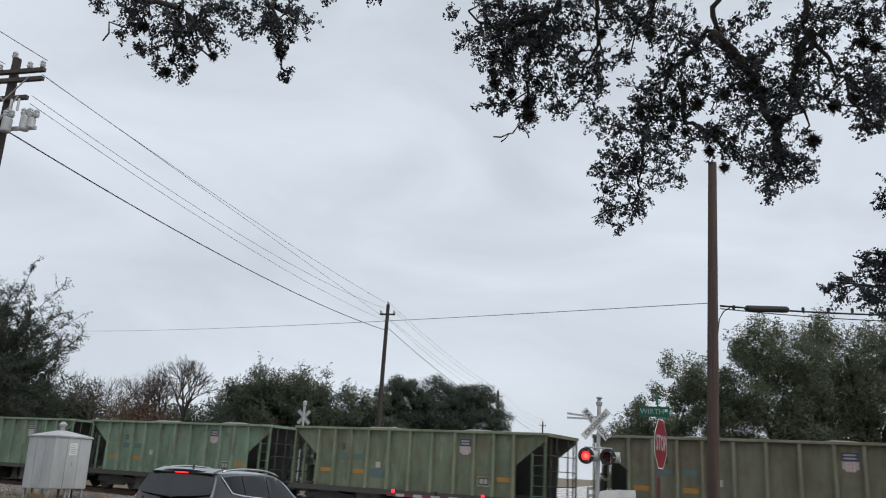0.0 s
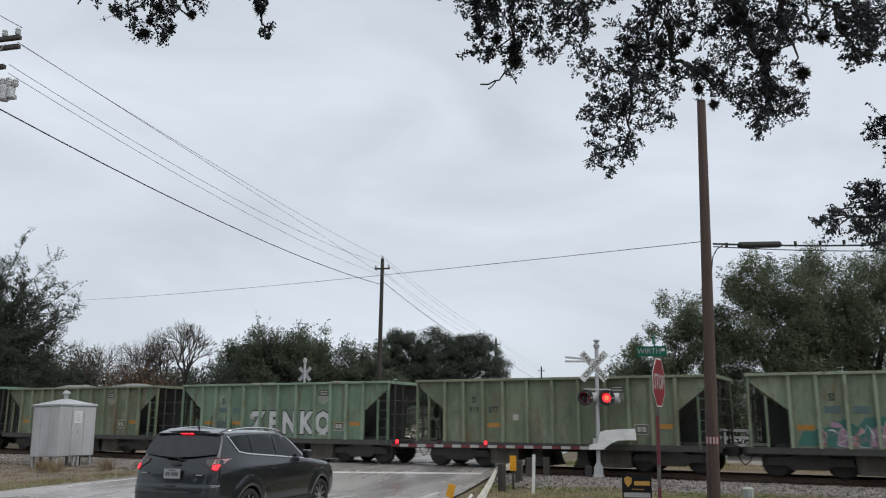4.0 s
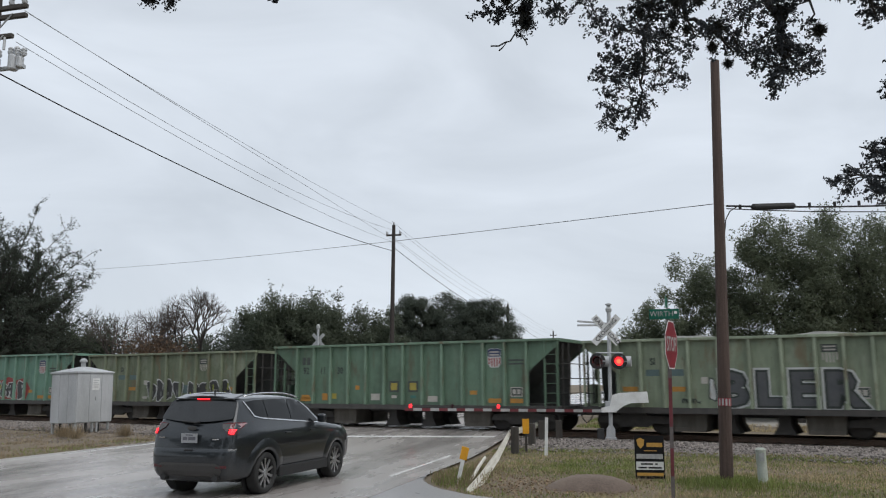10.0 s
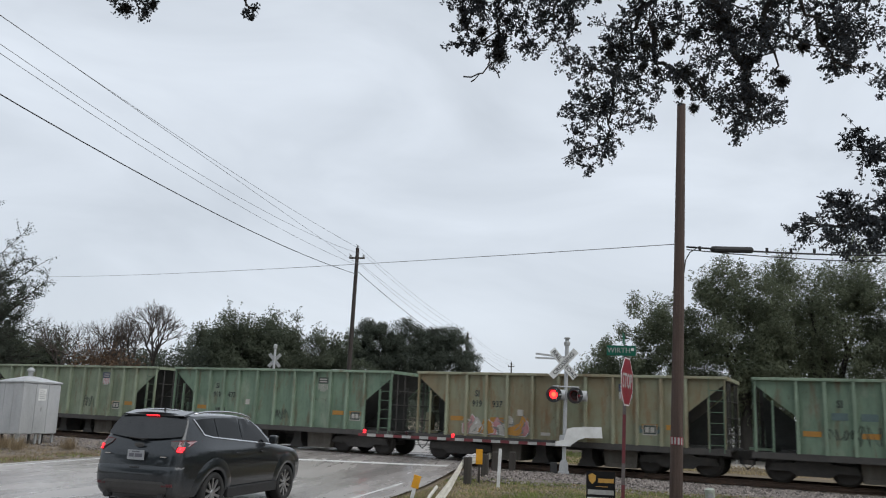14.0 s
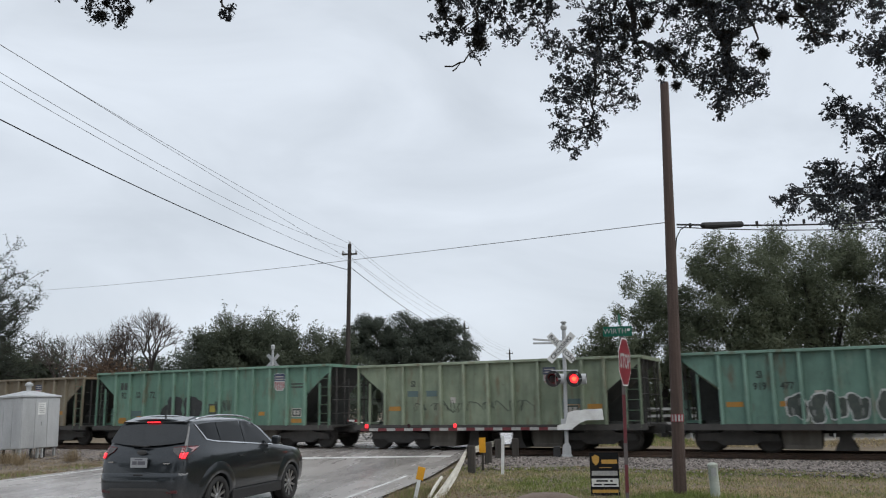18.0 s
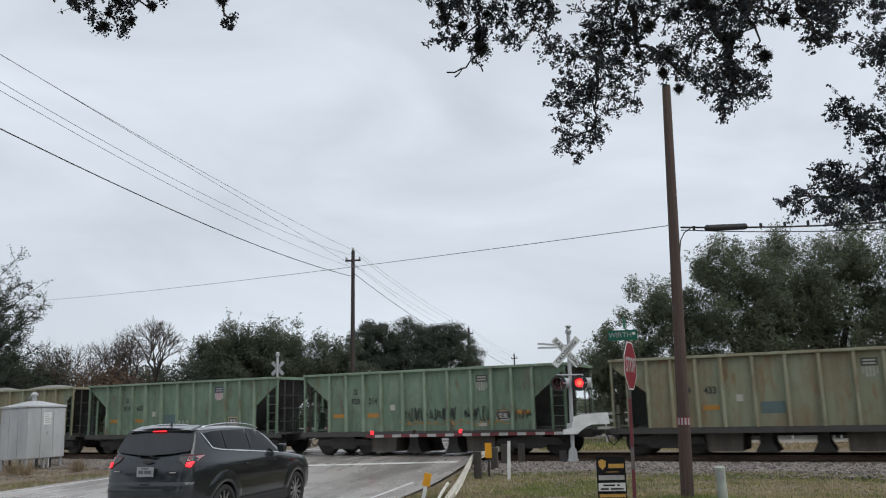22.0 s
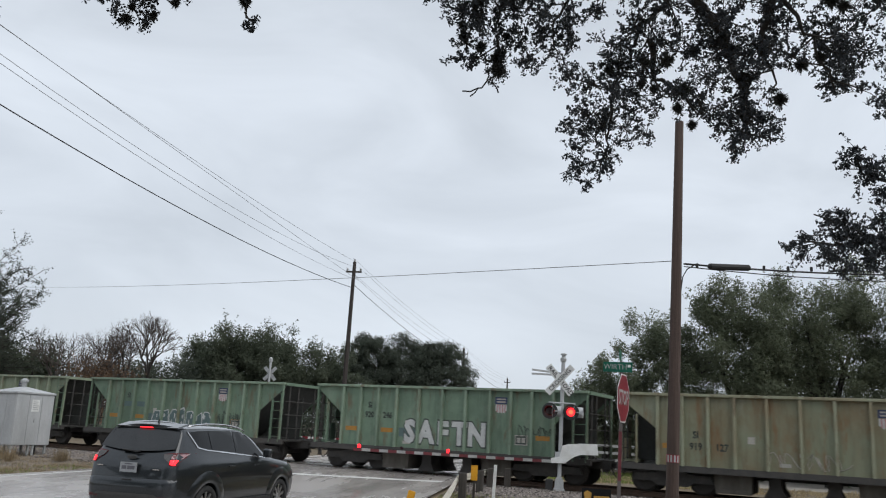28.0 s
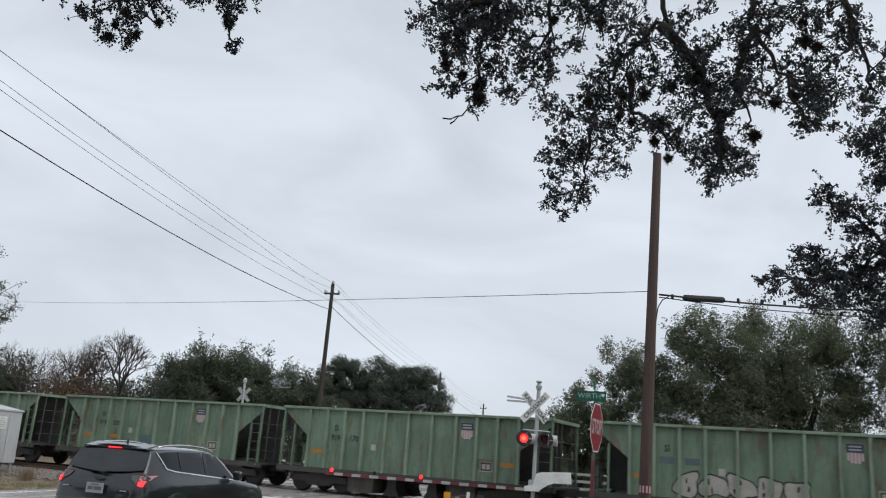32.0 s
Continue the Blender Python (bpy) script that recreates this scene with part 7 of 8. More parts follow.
def words(car, text, x, z, size, ink, squeeze=0.85, layer=1, offset=0.0, name="stencil"):
    me = lettering(text, size, offset, 0.001)
    me.materials.append(INK[ink])
    return part(name, me, None, car, m=Matrix.Translation((x, FACE - 0.003 * layer, z)) @ Matrix.Diagonal((squeeze, 1, 1, 1)))


def emblem(car, x, z, s, wear):
    """A plain shield: dark top band with pale bars, upright stripes below; on older cars the ground colour has gone."""
    outline = [(x - 0.5 * s, z + 0.62 * s), (x - 0.22 * s, z + 0.72 * s), (x, z + 0.66 * s), (x + 0.22 * s, z + 0.72 * s), (x + 0.5 * s, z + 0.62 * s), (x + 0.5 * s, z - 0.35 * s), (x + 0.3 * s, z - 0.62 * s), (x - 0.3 * s, z - 0.62 * s), (x - 0.5 * s, z - 0.35 * s)]
    first = "plain shield emblem with a dark band over stripes"
    if wear == "shield":
        decal("emblem", outline, "white", car, 1, first)
        decal("emblem_band", [(x - 0.46 * s, z + 0.13 * s), (x + 0.46 * s, z + 0.13 * s)] + [(p, q - 0.03 * s) for p, q in outline[4::-1]], "blue", car, 2)
    else:
        decal("emblem_band", rect(x - 0.48 * s, x + 0.48 * s, z + 0.1 * s, z + 0.6 * s), "blue" if wear == "striped" else "dark", car, 1, first)
    for k in range(2):
        decal("emblem_bar", rect(x - 0.36 * s, x + 0.36 * s, z + (0.2 + 0.2 * k) * s, z + (0.3 + 0.2 * k) * s), "card", car, 3)
    for k in range(5):
        decal("emblem_stripe", rect(x + (-0.44 + 0.2 * k) * s, x + (-0.34 + 0.2 * k) * s, z - (0.4 if k in (0, 4) else 0.56) * s, z + 0.06 * s), "red" if wear == "shield" else "white" if wear == "striped" else "card", car, 2)
    if wear == "striped":
        for k in range(4):
            decal("emblem_stripe", rect(x + (-0.335 + 0.2 * k) * s, x + (-0.245 + 0.2 * k) * s, z - 0.5 * s, z + 0.06 * s), "rose", car, 2)


def blob(rng, cx, cz, w, h, n=18, rough=0.16):
    ph = rng.uniform(0, 6.28, 3)
    out = []
    for k in range(n):
        a = 2 * math.pi * k / n
        r = 1 + rough * math.sin(2 * a + ph[0]) + rough * math.sin(3 * a + ph[1]) + 0.5 * rough * math.sin(5 * a + ph[2])
        c, s = math.cos(a), math.sin(a)
        out.append((cx + w * r * math.copysign(abs(c) ** 0.7, c), cz + h * r * math.copysign(abs(s) ** 0.7, s)))
    return out


def bubbles(car, seed, n, x0, x1, z0, z1, fill, line, accent=None):
    """A row of swollen letter-like shapes with a thick outline and small holes."""
    rng = np.random.default_rng(seed)
    w = (x1 - x0) / n
    for k in range(n):
        cx, cz, hw, hh = x0 + (k + 0.5) * w + rng.uniform(-0.05, 0.05) * w, (z0 + z1) / 2 + rng.uniform(-0.05, 0.05), w * 0.52, (z1 - z0) * 0.5
        seed2 = int(rng.integers(1 << 30))
        decal("graffiti", blob(np.random.default_rng(seed2), cx, cz, hw, hh), line, car, 1 + k % 2, "" if k else "swollen graffiti letters in spray paint")
        decal("graffiti_fill", blob(np.random.default_rng(seed2), cx, cz, hw - 0.04, hh - 0.045), fill, car, 3 + k % 2)
        for j in range(2):
            decal("graffiti_hole", blob(rng, cx + rng.uniform(-0.3, 0.3) * w, cz + (0.45 * j - 0.22) * (z1 - z0) * 0.8, 0.022 + 0.02 * rng.uniform(), (0.10 + 0.06 * rng.uniform()) * (z1 - z0), 10), accent or line, car, 5)


def wildstyle(car, seed, x0, x1, z0, z1, inks, line, n=16):
    """A band of leaning pointed letters that run into one another, with dark slivers, pale cuts and coloured flecks."""
    rng = np.random.default_rng(seed)
    h, w = z1 - z0, (x1 - x0) / n
    for k in range(n):
        cx, lean, tall = x0 + (k + 0.5) * w, rng.uniform(-0.5, 0.9) * w, rng.uniform(0.55, 1.0) * h
        body = [(cx - 0.8 * w, z0 + rng.uniform(0, 0.1) * h), (cx + 0.1 * w, z0), (cx + 0.9 * w, z0 + rng.uniform(0, 0.25) * h), (cx + 0.75 * w, z0 + rng.uniform(0.3, 0.6) * tall),
                (cx + lean + 0.35 * w, z0 + 0.8 * tall), (cx + lean, z0 + tall), (cx + lean - 0.3 * w, z0 + rng.uniform(0.55, 0.75) * tall), (cx - 0.7 * w, z0 + rng.uniform(0.3, 0.6) * tall)]
        body = [(min(x1, max(x0, p)), q) for p, q in body]
        c = np.mean(body, axis=0)
        decal("graffiti", [tuple(c + (np.array(p) - c) * 1.09) for p in body], line if k % 2 else "white", car, 1 + 2 * (k % 3), "" if k else "sharp interlocking graffiti letters in spray paint")
        decal("graffiti_fill", body, inks[k % len(inks)], car, 2 + 2 * (k % 3))
        for _ in range(3):
            a, r, t = rng.uniform(0, 3.14), rng.uniform(0.14, 0.34) * h, rng.uniform(0.025, 0.06)
            px, pz = cx + rng.uniform(-0.5, 0.5) * w, z0 + rng.uniform(0.15, 0.7) * tall
            ux, uz = math.cos(a), math.sin(a)
            sliver = [(px - ux * r, pz - uz * r), (px + uz * t + 0.2 * r * uz, pz - ux * t - 0.2 * r * ux), (px + ux * r, pz + uz * r), (px - 0.2 * t * uz + 0.2 * r * uz, pz + 0.2 * t * ux - 0.2 * r * ux)]
            decal("graffiti_line", sliver, line if rng.uniform() < 0.7 else "white", car, 8)
        if rng.uniform() < 0.55:
            decal("graffiti_fleck", blob(rng, cx + rng.uniform(-0.5, 0.5) * w, z0 + tall * rng.uniform(0.7, 1.05), 0.08 + 0.1 * rng.uniform(), 0.05 + 0.08 * rng.uniform(), 9), inks[-1], car, 7 if k % 2 else 0)


def scribble(car, seed, x0, x1, z0, z1, ink, n=5, r=0.011):
    """Quick thin tags: looping strokes."""
    rng = np.random.default_rng(seed)
    for k in range(n):
        cx = x0 + (x1 - x0) * (k + 0.5) / n
        pts = []
        ph, f, tall = rng.uniform(0, 6.28), rng.uniform(0.7, 2.6), rng.uniform(0.45, 1.0)
        for j in range(14):
            u = j / 13
            pts.append((cx + (x1 - x0) / n * (0.9 * (u - 0.5) + 0.22 * math.sin(f * 6.28 * u + ph)), FACE - 0.004, (z0 + z1) / 2 + 0.5 * tall * (z1 - z0) * math.sin(f * 6.28 * u * rng.uniform(1.2, 1.4) + 1.7 * ph)))
        bm = bmesh.new()
        tube(bm, pts, r, 4)
        part("tag_stroke", bm, INK[ink], car)


def dress(i, car, kind, paint):
    """The markings that nearly every car has."""
    g = hopper_meshes(kind)
    rng = np.random.default_rng(500 + i)
    bays = g["ribs"]
    mid = [(a + b) / 2 for a, b in zip(bays, bays[1:])]
    d = mid[1] - mid[0]
    number = NUMBERS.get(i)
    if kind == "long":
        for k in range(2):
            decal("stencil_bar", rect(mid[0] - 0.2 + 0.22 * k, mid[0] - 0.03 + 0.22 * k, 2.62, 2.92), "dark", car, 1)
        if number:
            for k, t in enumerate(number.split()):
                words(car, t, mid[k], 2.38, 0.36, "ink", 0.8, offset=0.008)
        emblem(car, mid[-2], 2.74, 0.50, "shield")
        decal("stencil_bar", rect(mid[-1] - 0.28, mid[-1] + 0.28, 2.52, 2.58), "dark", car, 1)
        decal("stencil_bar", rect(mid[-1] - 0.28, mid[-1] + 0.28, 2.64, 2.70), "dark", car, 1)
        label = mid[-1]
        for k, dx, w2, z, h2, c in ((0, 0.0, 0.20, 1.3, 0.16, "orange"), (1, 0.12, 0.13, 1.26, 0.26, "orange"), (2, -0.3, 0.14, 1.32, 0.2, "yellow"), (3, 0.0, 0.1, 1.66, 0.16, "orange"), (4, 0.0, 0.2, 1.28, 0.24, "card"), (7, 0.0, 0.2, 1.24, 0.2, "card"), (9, 0.0, 0.14, 1.5, 0.14, "orange")):
            decal("placard", rect(mid[k] + dx - w2, mid[k] + dx + w2, z, z + h2), c, car, 1)
        for k in (5, 6):
            decal("hazard_frame", rect(mid[k] - 0.21, mid[k] + 0.21, 1.58, 1.98), "dark", car, 1)
            decal("hazard_label", rect(mid[k] - 0.14, mid[k] + 0.14, 1.65, 1.91), "yellow", car, 2)
            decal("placard", rect(mid[k] - 0.12, mid[k] + 0.12, 1.36, 1.46), "tealp" if k == 6 else "card", car, 1)
    else:
        b, low = 1, 0.5 if i == 34 else 0.0
        words(car, "SI", mid[b], 2.54 - low, 0.29, "ink", offset=0.008)
        if number:
            for k, t in enumerate(number.split()):
                words(car, t, mid[b + k], 2.20 - low, 0.29, "ink", 0.85, offset=0.008)
        else:
            for k in range(2):
                decal("stencil_bar", rect(mid[1 + k] - 0.22, mid[1 + k] + 0.2, 2.10, 2.30), "slate", car, 1)
        emblem(car, mid[7], 2.70, 0.45, "worn" if i in (6, 7, 8, 13, 15, 16, 18, 24, 25, 27, 28, 35) else "striped")
        decal("route_card", rect(mid[3] - 0.1, mid[3] + 0.1, 1.86, 2.06), "card", car, 1, "pale routing card")
        label = mid[9 if i == 18 else 8]
    decal("label_frame", rect(label - 0.22, label + 0.22, 1.44, 1.76), "card", car, 1, "black data label with a white frame")
    decal("label_panel", rect(label - 0.19, label + 0.19, 1.47, 1.73), "dark", car, 2)
    for k in range(2):
        decal("label_bar", rect(label - 0.14 + 0.16 * k, label - 0.02 + 0.16 * k, 1.52, 1.68), "card", car, 3)
    for k in (0, 2, len(mid) - 2, len(mid) - 1):
        if rng.uniform() < 0.75:
            z = 1.22 if kind == "long" else 1.62
            decal("reflector", rect(mid[k] - 0.24, mid[k] + 0.24, z + 0.0, z + 0.15), "orange", car, 1, "faded orange reflective strip")
    if rng.uniform() < 0.6:
        k = int(rng.integers(3, len(mid) - 2))
        decal("stencil_card", rect(mid[k] - 0.16, mid[k] + 0.16, 1.26, 1.36), "card", car, 1)
    if rng.uniform() < 0.6:
        k = int(rng.integers(1, len(mid) - 1))
        decal("paint_patch", rect(mid[k] - 0.33, mid[k] + 0.33, 1.5, 1.5 + rng.uniform(0.2, 0.5)), "slate" if paint != "tan" else "card", car, 0)


NUMBERS = {5: "92 11 17", 8: "919 077", 10: "920 207", 11: "92 10 12", 12: "92 10 74", 14: "92 11 30", 17: "920 260", 18: "919 473", 19: "919 937", 22: "92 10 72", 24: "919 477", 25: "720 257",
           26: "919 683", 27: "920 214", 28: "919 433", 30: "920 027", 31: "920 157", 33: "920 246", 34: "919 127", 35: "919 310", 36: "919 000", 37: "919 170"}
for i, ((car, at), (_, kind, paint)) in enumerate(zip(cars, CONSIST)):
    dress(i, car, kind, paint)


def car_at(i):
    return cars[i][0]


scribble(car_at(6), 1, 3.6, 5.6, 1.4, 2.0, "dark", 5)
scribble(car_at(7), 2, 1.6, 3.0, 1.35, 2.0, "dark", 4)
for k, c in enumerate("ZENKO"):
    x = 4.171 + 0.806 * k
    words(car_at(7), c, x, 1.68, 1.12, "black", 0.84, 1, 0.10, "graffiti")
    words(car_at(7), c, x, 1.68, 1.10, "white", 0.84, 3, 0.055, "graffiti_fill")
decal("graffiti", [(1.3, 1.2), (1.5, 1.62), (2.1, 1.7), (2.6, 1.95), (2.9, 1.72), (3.1, 1.98), (4.4, 2.06), (5.2, 1.9), (6.4, 2.1), (7.6, 1.95), (8.9, 2.05), (9.3, 1.6), (9.2, 1.16)], "tealp", car_at(9), 0, "broad rose and teal graffiti over the car side")
wildstyle(car_at(9), 3, 1.9, 4.6, 1.18, 2.0, ["rose", "tealp", "pink"], "grey", 10)
bubbles(car_at(9), 4, 4, 4.8, 9.3, 1.2, 2.15, "rose", "tealp", "pink")
bubbles(car_at(10), 41, 3, 7.0, 9.0, 1.2, 1.75, "grey", "dark")
bubbles(car_at(11), 5, 6, 3.6, 7.6, 1.18, 1.98, "yellow", "ink", "ink")
scribble(car_at(11), 6, 8.6, 10.4, 1.5, 2.2, "dark", 5)
wildstyle(car_at(11), 61, 7.9, 9.8, 1.2, 1.9, ["rose", "grey"], "grey", 6)
decal("graffiti", [(2.9, 1.7), (3.4, 2.2), (4.0, 2.1), (4.5, 2.28), (5.3, 2.16), (6.0, 2.24), (6.6, 2.1), (7.2, 2.28), (7.9, 2.12), (8.5, 2.22), (9.0, 1.7), (8.7, 1.18), (3.1, 1.18)], "red", car_at(12), 0, "red and white graffiti over the car side")
bubbles(car_at(12), 7, 8, 3.3, 8.6, 1.24, 2.06, "black", "white", "white")
scribble(car_at(12), 8, 2.6, 3.3, 1.35, 1.9, "white", 3, 0.02)
bubbles(car_at(13), 9, 4, 4.0, 6.2, 1.22, 2.05, "black", "white", "grey")
bubbles(car_at(13), 10, 4, 6.5, 9.0, 1.22, 2.05, "black", "white", "lime")
for k, (c, x, wd) in enumerate((("B", 4.70, 1.08), ("L", 5.70, 1.08), ("E", 6.62, 1.04), ("R", 7.66, 1.16))):
    words(car_at(15), c, x, 1.65, 1.36, "white", wd, 1 + 4 * (k % 2), 0.15, "graffiti")
    words(car_at(15), c, x, 1.65, 1.32, "ink", wd, 2 + 4 * (k % 2), 0.105, "graffiti_edge")
    words(car_at(15), c, x, 1.65, 1.28, "slategrey", wd, 3 + 4 * (k % 2), 0.05, "graffiti_fill")
scribble(car_at(15), 11, 3.15, 3.7, 1.25, 1.42, "dark", 3, 0.02)
bubbles(car_at(15), 112, 1, 4.0, 4.22, 1.25, 2.0, "white", "dark", "card")
decal("graffiti", [(1.7, 1.16), (9.1, 1.16), (9.3, 1.5), (8.7, 1.85), (7.9, 1.7), (7.2, 2.0), (6.3, 1.75), (5.6, 2.0), (4.6, 1.75), (3.8, 1.95), (2.9, 1.6), (2.1, 1.65), (1.6, 1.35)], "pink", car_at(16), 0, "broad pink and black graffiti over the car side")
wildstyle(car_at(16), 12, 1.7, 9.2, 1.16, 2.0, ["pink", "pink", "rose", "pink", "pink"], "black", 15)
scribble(car_at(17), 13, 6.0, 6.9, 1.4, 2.0, "dark", 3)
scribble(car_at(18), 131, 2.3, 2.8, 1.45, 1.75, "dark", 4)
scribble(car_at(18), 14, 5.1, 5.9, 1.3, 1.8, "dark", 4)
wildstyle(car_at(19), 15, 1.8, 4.2, 1.2, 1.9, ["rose", "card", "orange"], "grey", 7)
wildstyle(car_at(21), 16, 3.2, 8.6, 1.2, 1.75, ["orange", "card", "grey"], "dark", 9)
scribble(car_at(21), 17, 3.0, 4.0, 1.8, 2.3, "dark", 4)
bubbles(car_at(22), 18, 2, 3.9, 6.1, 1.35, 2.2, "black", "black", "dark")
scribble(car_at(22), 19, 6.7, 7.5, 1.6, 2.2, "dark", 4)
scribble(car_at(23), 20, 2.3, 6.8, 1.5, 2.0, "dark", 7)
bubbles(car_at(24), 21, 4, 3.0, 5.1, 1.2, 2.0, "dark", "white", "grey")
bubbles(car_at(24), 22, 4, 5.3, 7.6, 1.2, 2.0, "dark", "white", "grey")
decal("graffiti", [(8.0, 1.2), (9.05, 1.2), (9.1, 2.2), (7.95, 2.2)], "orange", car_at(25), 1, "orange and black sprayed arch")
bubbles(car_at(25), 23, 1, 8.15, 8.9, 1.2, 2.1, "tan" if "tan" in INK else "card", "dark", "orange")
scribble(car_at(25), 24, 4.2, 6.2, 1.6, 1.95, "dark", 3)
scribble(car_at(26), 25, 5.1, 5.9, 1.35, 1.75, "white", 3)
scribble(car_at(27), 26, 4.4, 6.4, 1.45, 1.95, "ink", 11, 0.014)
scribble(car_at(27), 126, 6.7, 7.6, 1.4, 1.95, "ink", 5, 0.015)
scribble(car_at(27), 226, 7.9, 9.2, 1.45, 1.8, "ink", 7, 0.012)
scribble(car_at(27), 27, 4.2, 8.6, 1.3, 1.5, "orange", 8, 0.012)
bubbles(car_at(29), 28, 6, 2.4, 6.3, 1.15, 2.1, "tealp", "white", "white")
scribble(car_at(29), 281, 2.6, 6.2, 1.25, 2.0, "white", 9, 0.018)
wildstyle(car_at(29), 29, 6.4, 11.0, 1.15, 2.15, ["white", "white", "card"], "black", 13)
bubbles(car_at(30), 30, 5, 4.2, 9.0, 1.25, 1.9, "card", "white", "grey")
scribble(car_at(30), 31, 5.8, 7.2, 2.15, 2.35, "dark", 5)
wildstyle(car_at(31), 32, 4.9, 8.8, 1.25, 2.05, ["card", "card", "grey"], "dark", 9)
bubbles(car_at(32), 33, 7, 3.8, 6.9, 1.25, 2.0, "slate", "white", "white")
scribble(car_at(32), 34, 7.2, 8.4, 1.4, 2.1, "dark", 5)
for k, c in enumerate("SAFTN"):
    words(car_at(33), c, 3.98 + 0.64 * k, 1.66, 1.06, "dark", 0.86, 1 + 3 * (k % 2), 0.085, "graffiti")
    words(car_at(33), c, 3.98 + 0.64 * k, 1.66, 1.02, "white", 0.86, 2 + 3 * (k % 2), 0.05, "graffiti_fill")
scribble(car_at(33), 35, 8.0, 9.4, 1.7, 2.1, "dark", 4)
scribble(car_at(34), 36, 4.2, 6.4, 1.2, 1.7, "card", 4, 0.012)
bubbles(car_at(35), 37, 4, 3.6, 7.2, 1.2, 2.0, "grey", "card", "card")
bubbles(car_at(38), 38, 5, 2.5, 6.3, 1.2, 1.9, "card", "ink", "ink")
scribble(car_at(20), 39, 2.0, 3.4, 1.4, 2.0, "dark", 4)

# ---- loose cover: grass, straw and stones ----
M["grass"] = leaf_mat("verge_grass", (0.21, 0.25, 0.075), (0.13, 0.17, 0.05), 0.4, 0.3)
M["straw"] = leaf_mat("dry_grass", (0.44, 0.36, 0.215), (0.29, 0.23, 0.135), 0.4, 0.3)
M["deadgrass"] = leaf_mat("dead_grass", (0.30, 0.235, 0.15), (0.20, 0.155, 0.10), 0.4, 0.3)
M["litter"] = leaf_mat("leaf_litter", (0.24, 0.165, 0.10), (0.15, 0.10, 0.065), 0.5)


def blades(name, label, rng, pts, height, material, wide=0.006, lean=0.35):
    n = len(pts)
    h = height * rng.uniform(0.45, 1.35, (n, 1))
    up = np.concatenate([rng.normal(size=(n, 2)) * lean, np.ones((n, 1))], 1)
    up /= np.linalg.norm(up, axis=1)[:, None]
    a = rng.uniform(0, 6.28, n)
    side = np.stack([np.cos(a), np.sin(a), 0 * a], 1) * wide
    me = quads_mesh(name, pts + up * h * 0.5, up * h * 0.52, side, material)
    ob = new(name, me)
    return tagged(ob, label, "grass", kind="stuff")


def scatter(rng, n, x0, x1, y0, y1, keep, dens=None):
    out = []
    while len(out) < n:
        x, y = rng.uniform(x0, x1), rng.uniform(y0, y1)
        if keep(x, y) and (dens is None or rng.uniform() < dens(x, y)):
            out.append((x, y, ground_z(x, y)))
    return np.array(out)


def on_verge(x, y):
    return y > 13.15 and x > ROAD_R + 0.15 and off_track(x, y) < -4.9 + 0.5 * noise.noise((x * 0.8, y * 0.8, 2.0)) and not (x < -1.2 and (x + 0.9) ** 2 + (y - 17.0) ** 2 > 3.72 ** 2 and y < 17.3)


def patchy(s, lo=0.15):
    return lambda x, y: lo + (1 - lo) * ease(-0.15, 0.3, noise.noise((x * 0.55 + s, y * 0.55, s)))


def near(x, y, cx, cy, rx, ry):
    return math.exp(-((x - cx) / rx) ** 2 - ((y - cy) / ry) ** 2)


def bare(x, y):
    """Where the soil lies open: behind the guardrail's end, round the mound, along the stones."""
    return min(1.0, 1.1 * near(x, y, -2.6, 15.6, 0.9, 1.6) + 1.2 * near(x, y, -1.3, 15.5, 1.1, 0.75) + 0.6 * near(x, y, 4.2, 15.5, 1.2, 0.5) + 0.75 * near(off_track(x, y), 0, -5.2, 0, 0.5, 1))


def lush(x, y):
    return min(1.0, near(x, y, 1.15, 16.4, 1.2, 1.0) + near(x, y, 2.4, 15.6, 1.5, 1.0) + near(x, y, -1.4, 19.2, 1.3, 2.0) + near(x, y, -4.0, 15.8, 0.5, 1.2) + 0.8 * near(off_track(x, y), 0, -5.6, 0, 0.8, 1) + 0.4 * ease(0.0, 0.5, noise.noise((x * 0.45, y * 0.5, 3.3))))


rng = np.random.default_rng(71)
blades("grass_verge", "short green grass in uneven tufts", rng, scatter(rng, 42000, -4.8, 15, 13, 24, on_verge, lambda x, y: (0.16 + 0.84 * lush(x, y)) * (1 - 0.9 * bare(x, y)) * (0.35 + 0.65 * patchy(3)(x * 3, y * 3))), 0.075, M["grass"])
blades("dry_grass_verge", "pale dry winter grass lying over the verge", rng, scatter(rng, 62000, -4.8, 15, 13, 24, on_verge, lambda x, y: (1 - 0.75 * lush(x, y)) * (1 - 0.9 * bare(x, y)) * (0.25 + 0.75 * patchy(9)(x * 2, y * 2))), 0.075, M["straw"], 0.006, 1.0)
blades("dry_grass_tuft", "upright pale seed stalks in the verge", rng, scatter(rng, 2600, -1.0, 13, 13.3, 18, on_verge, patchy(41, 0.02)), 0.2, M["straw"], 0.003, 0.25)
blades("grass_tuft", "taller green tufts round the pole foot", rng, np.array([(1.15 + rng.normal() * 0.42, 16.3 + rng.normal() * 0.35, 0.0) for _ in range(2600)]), 0.16, M["grass"], 0.006)
blades("grass_tuft", "tall weeds at the corner of the verge", rng, np.array([q for q in ((-3.95 + rng.normal() * 0.25, 16.3 + rng.normal() * 0.75, 0.0) for _ in range(1500)) if on_verge(q[0], q[1])]), 0.14, M["grass"], 0.006)
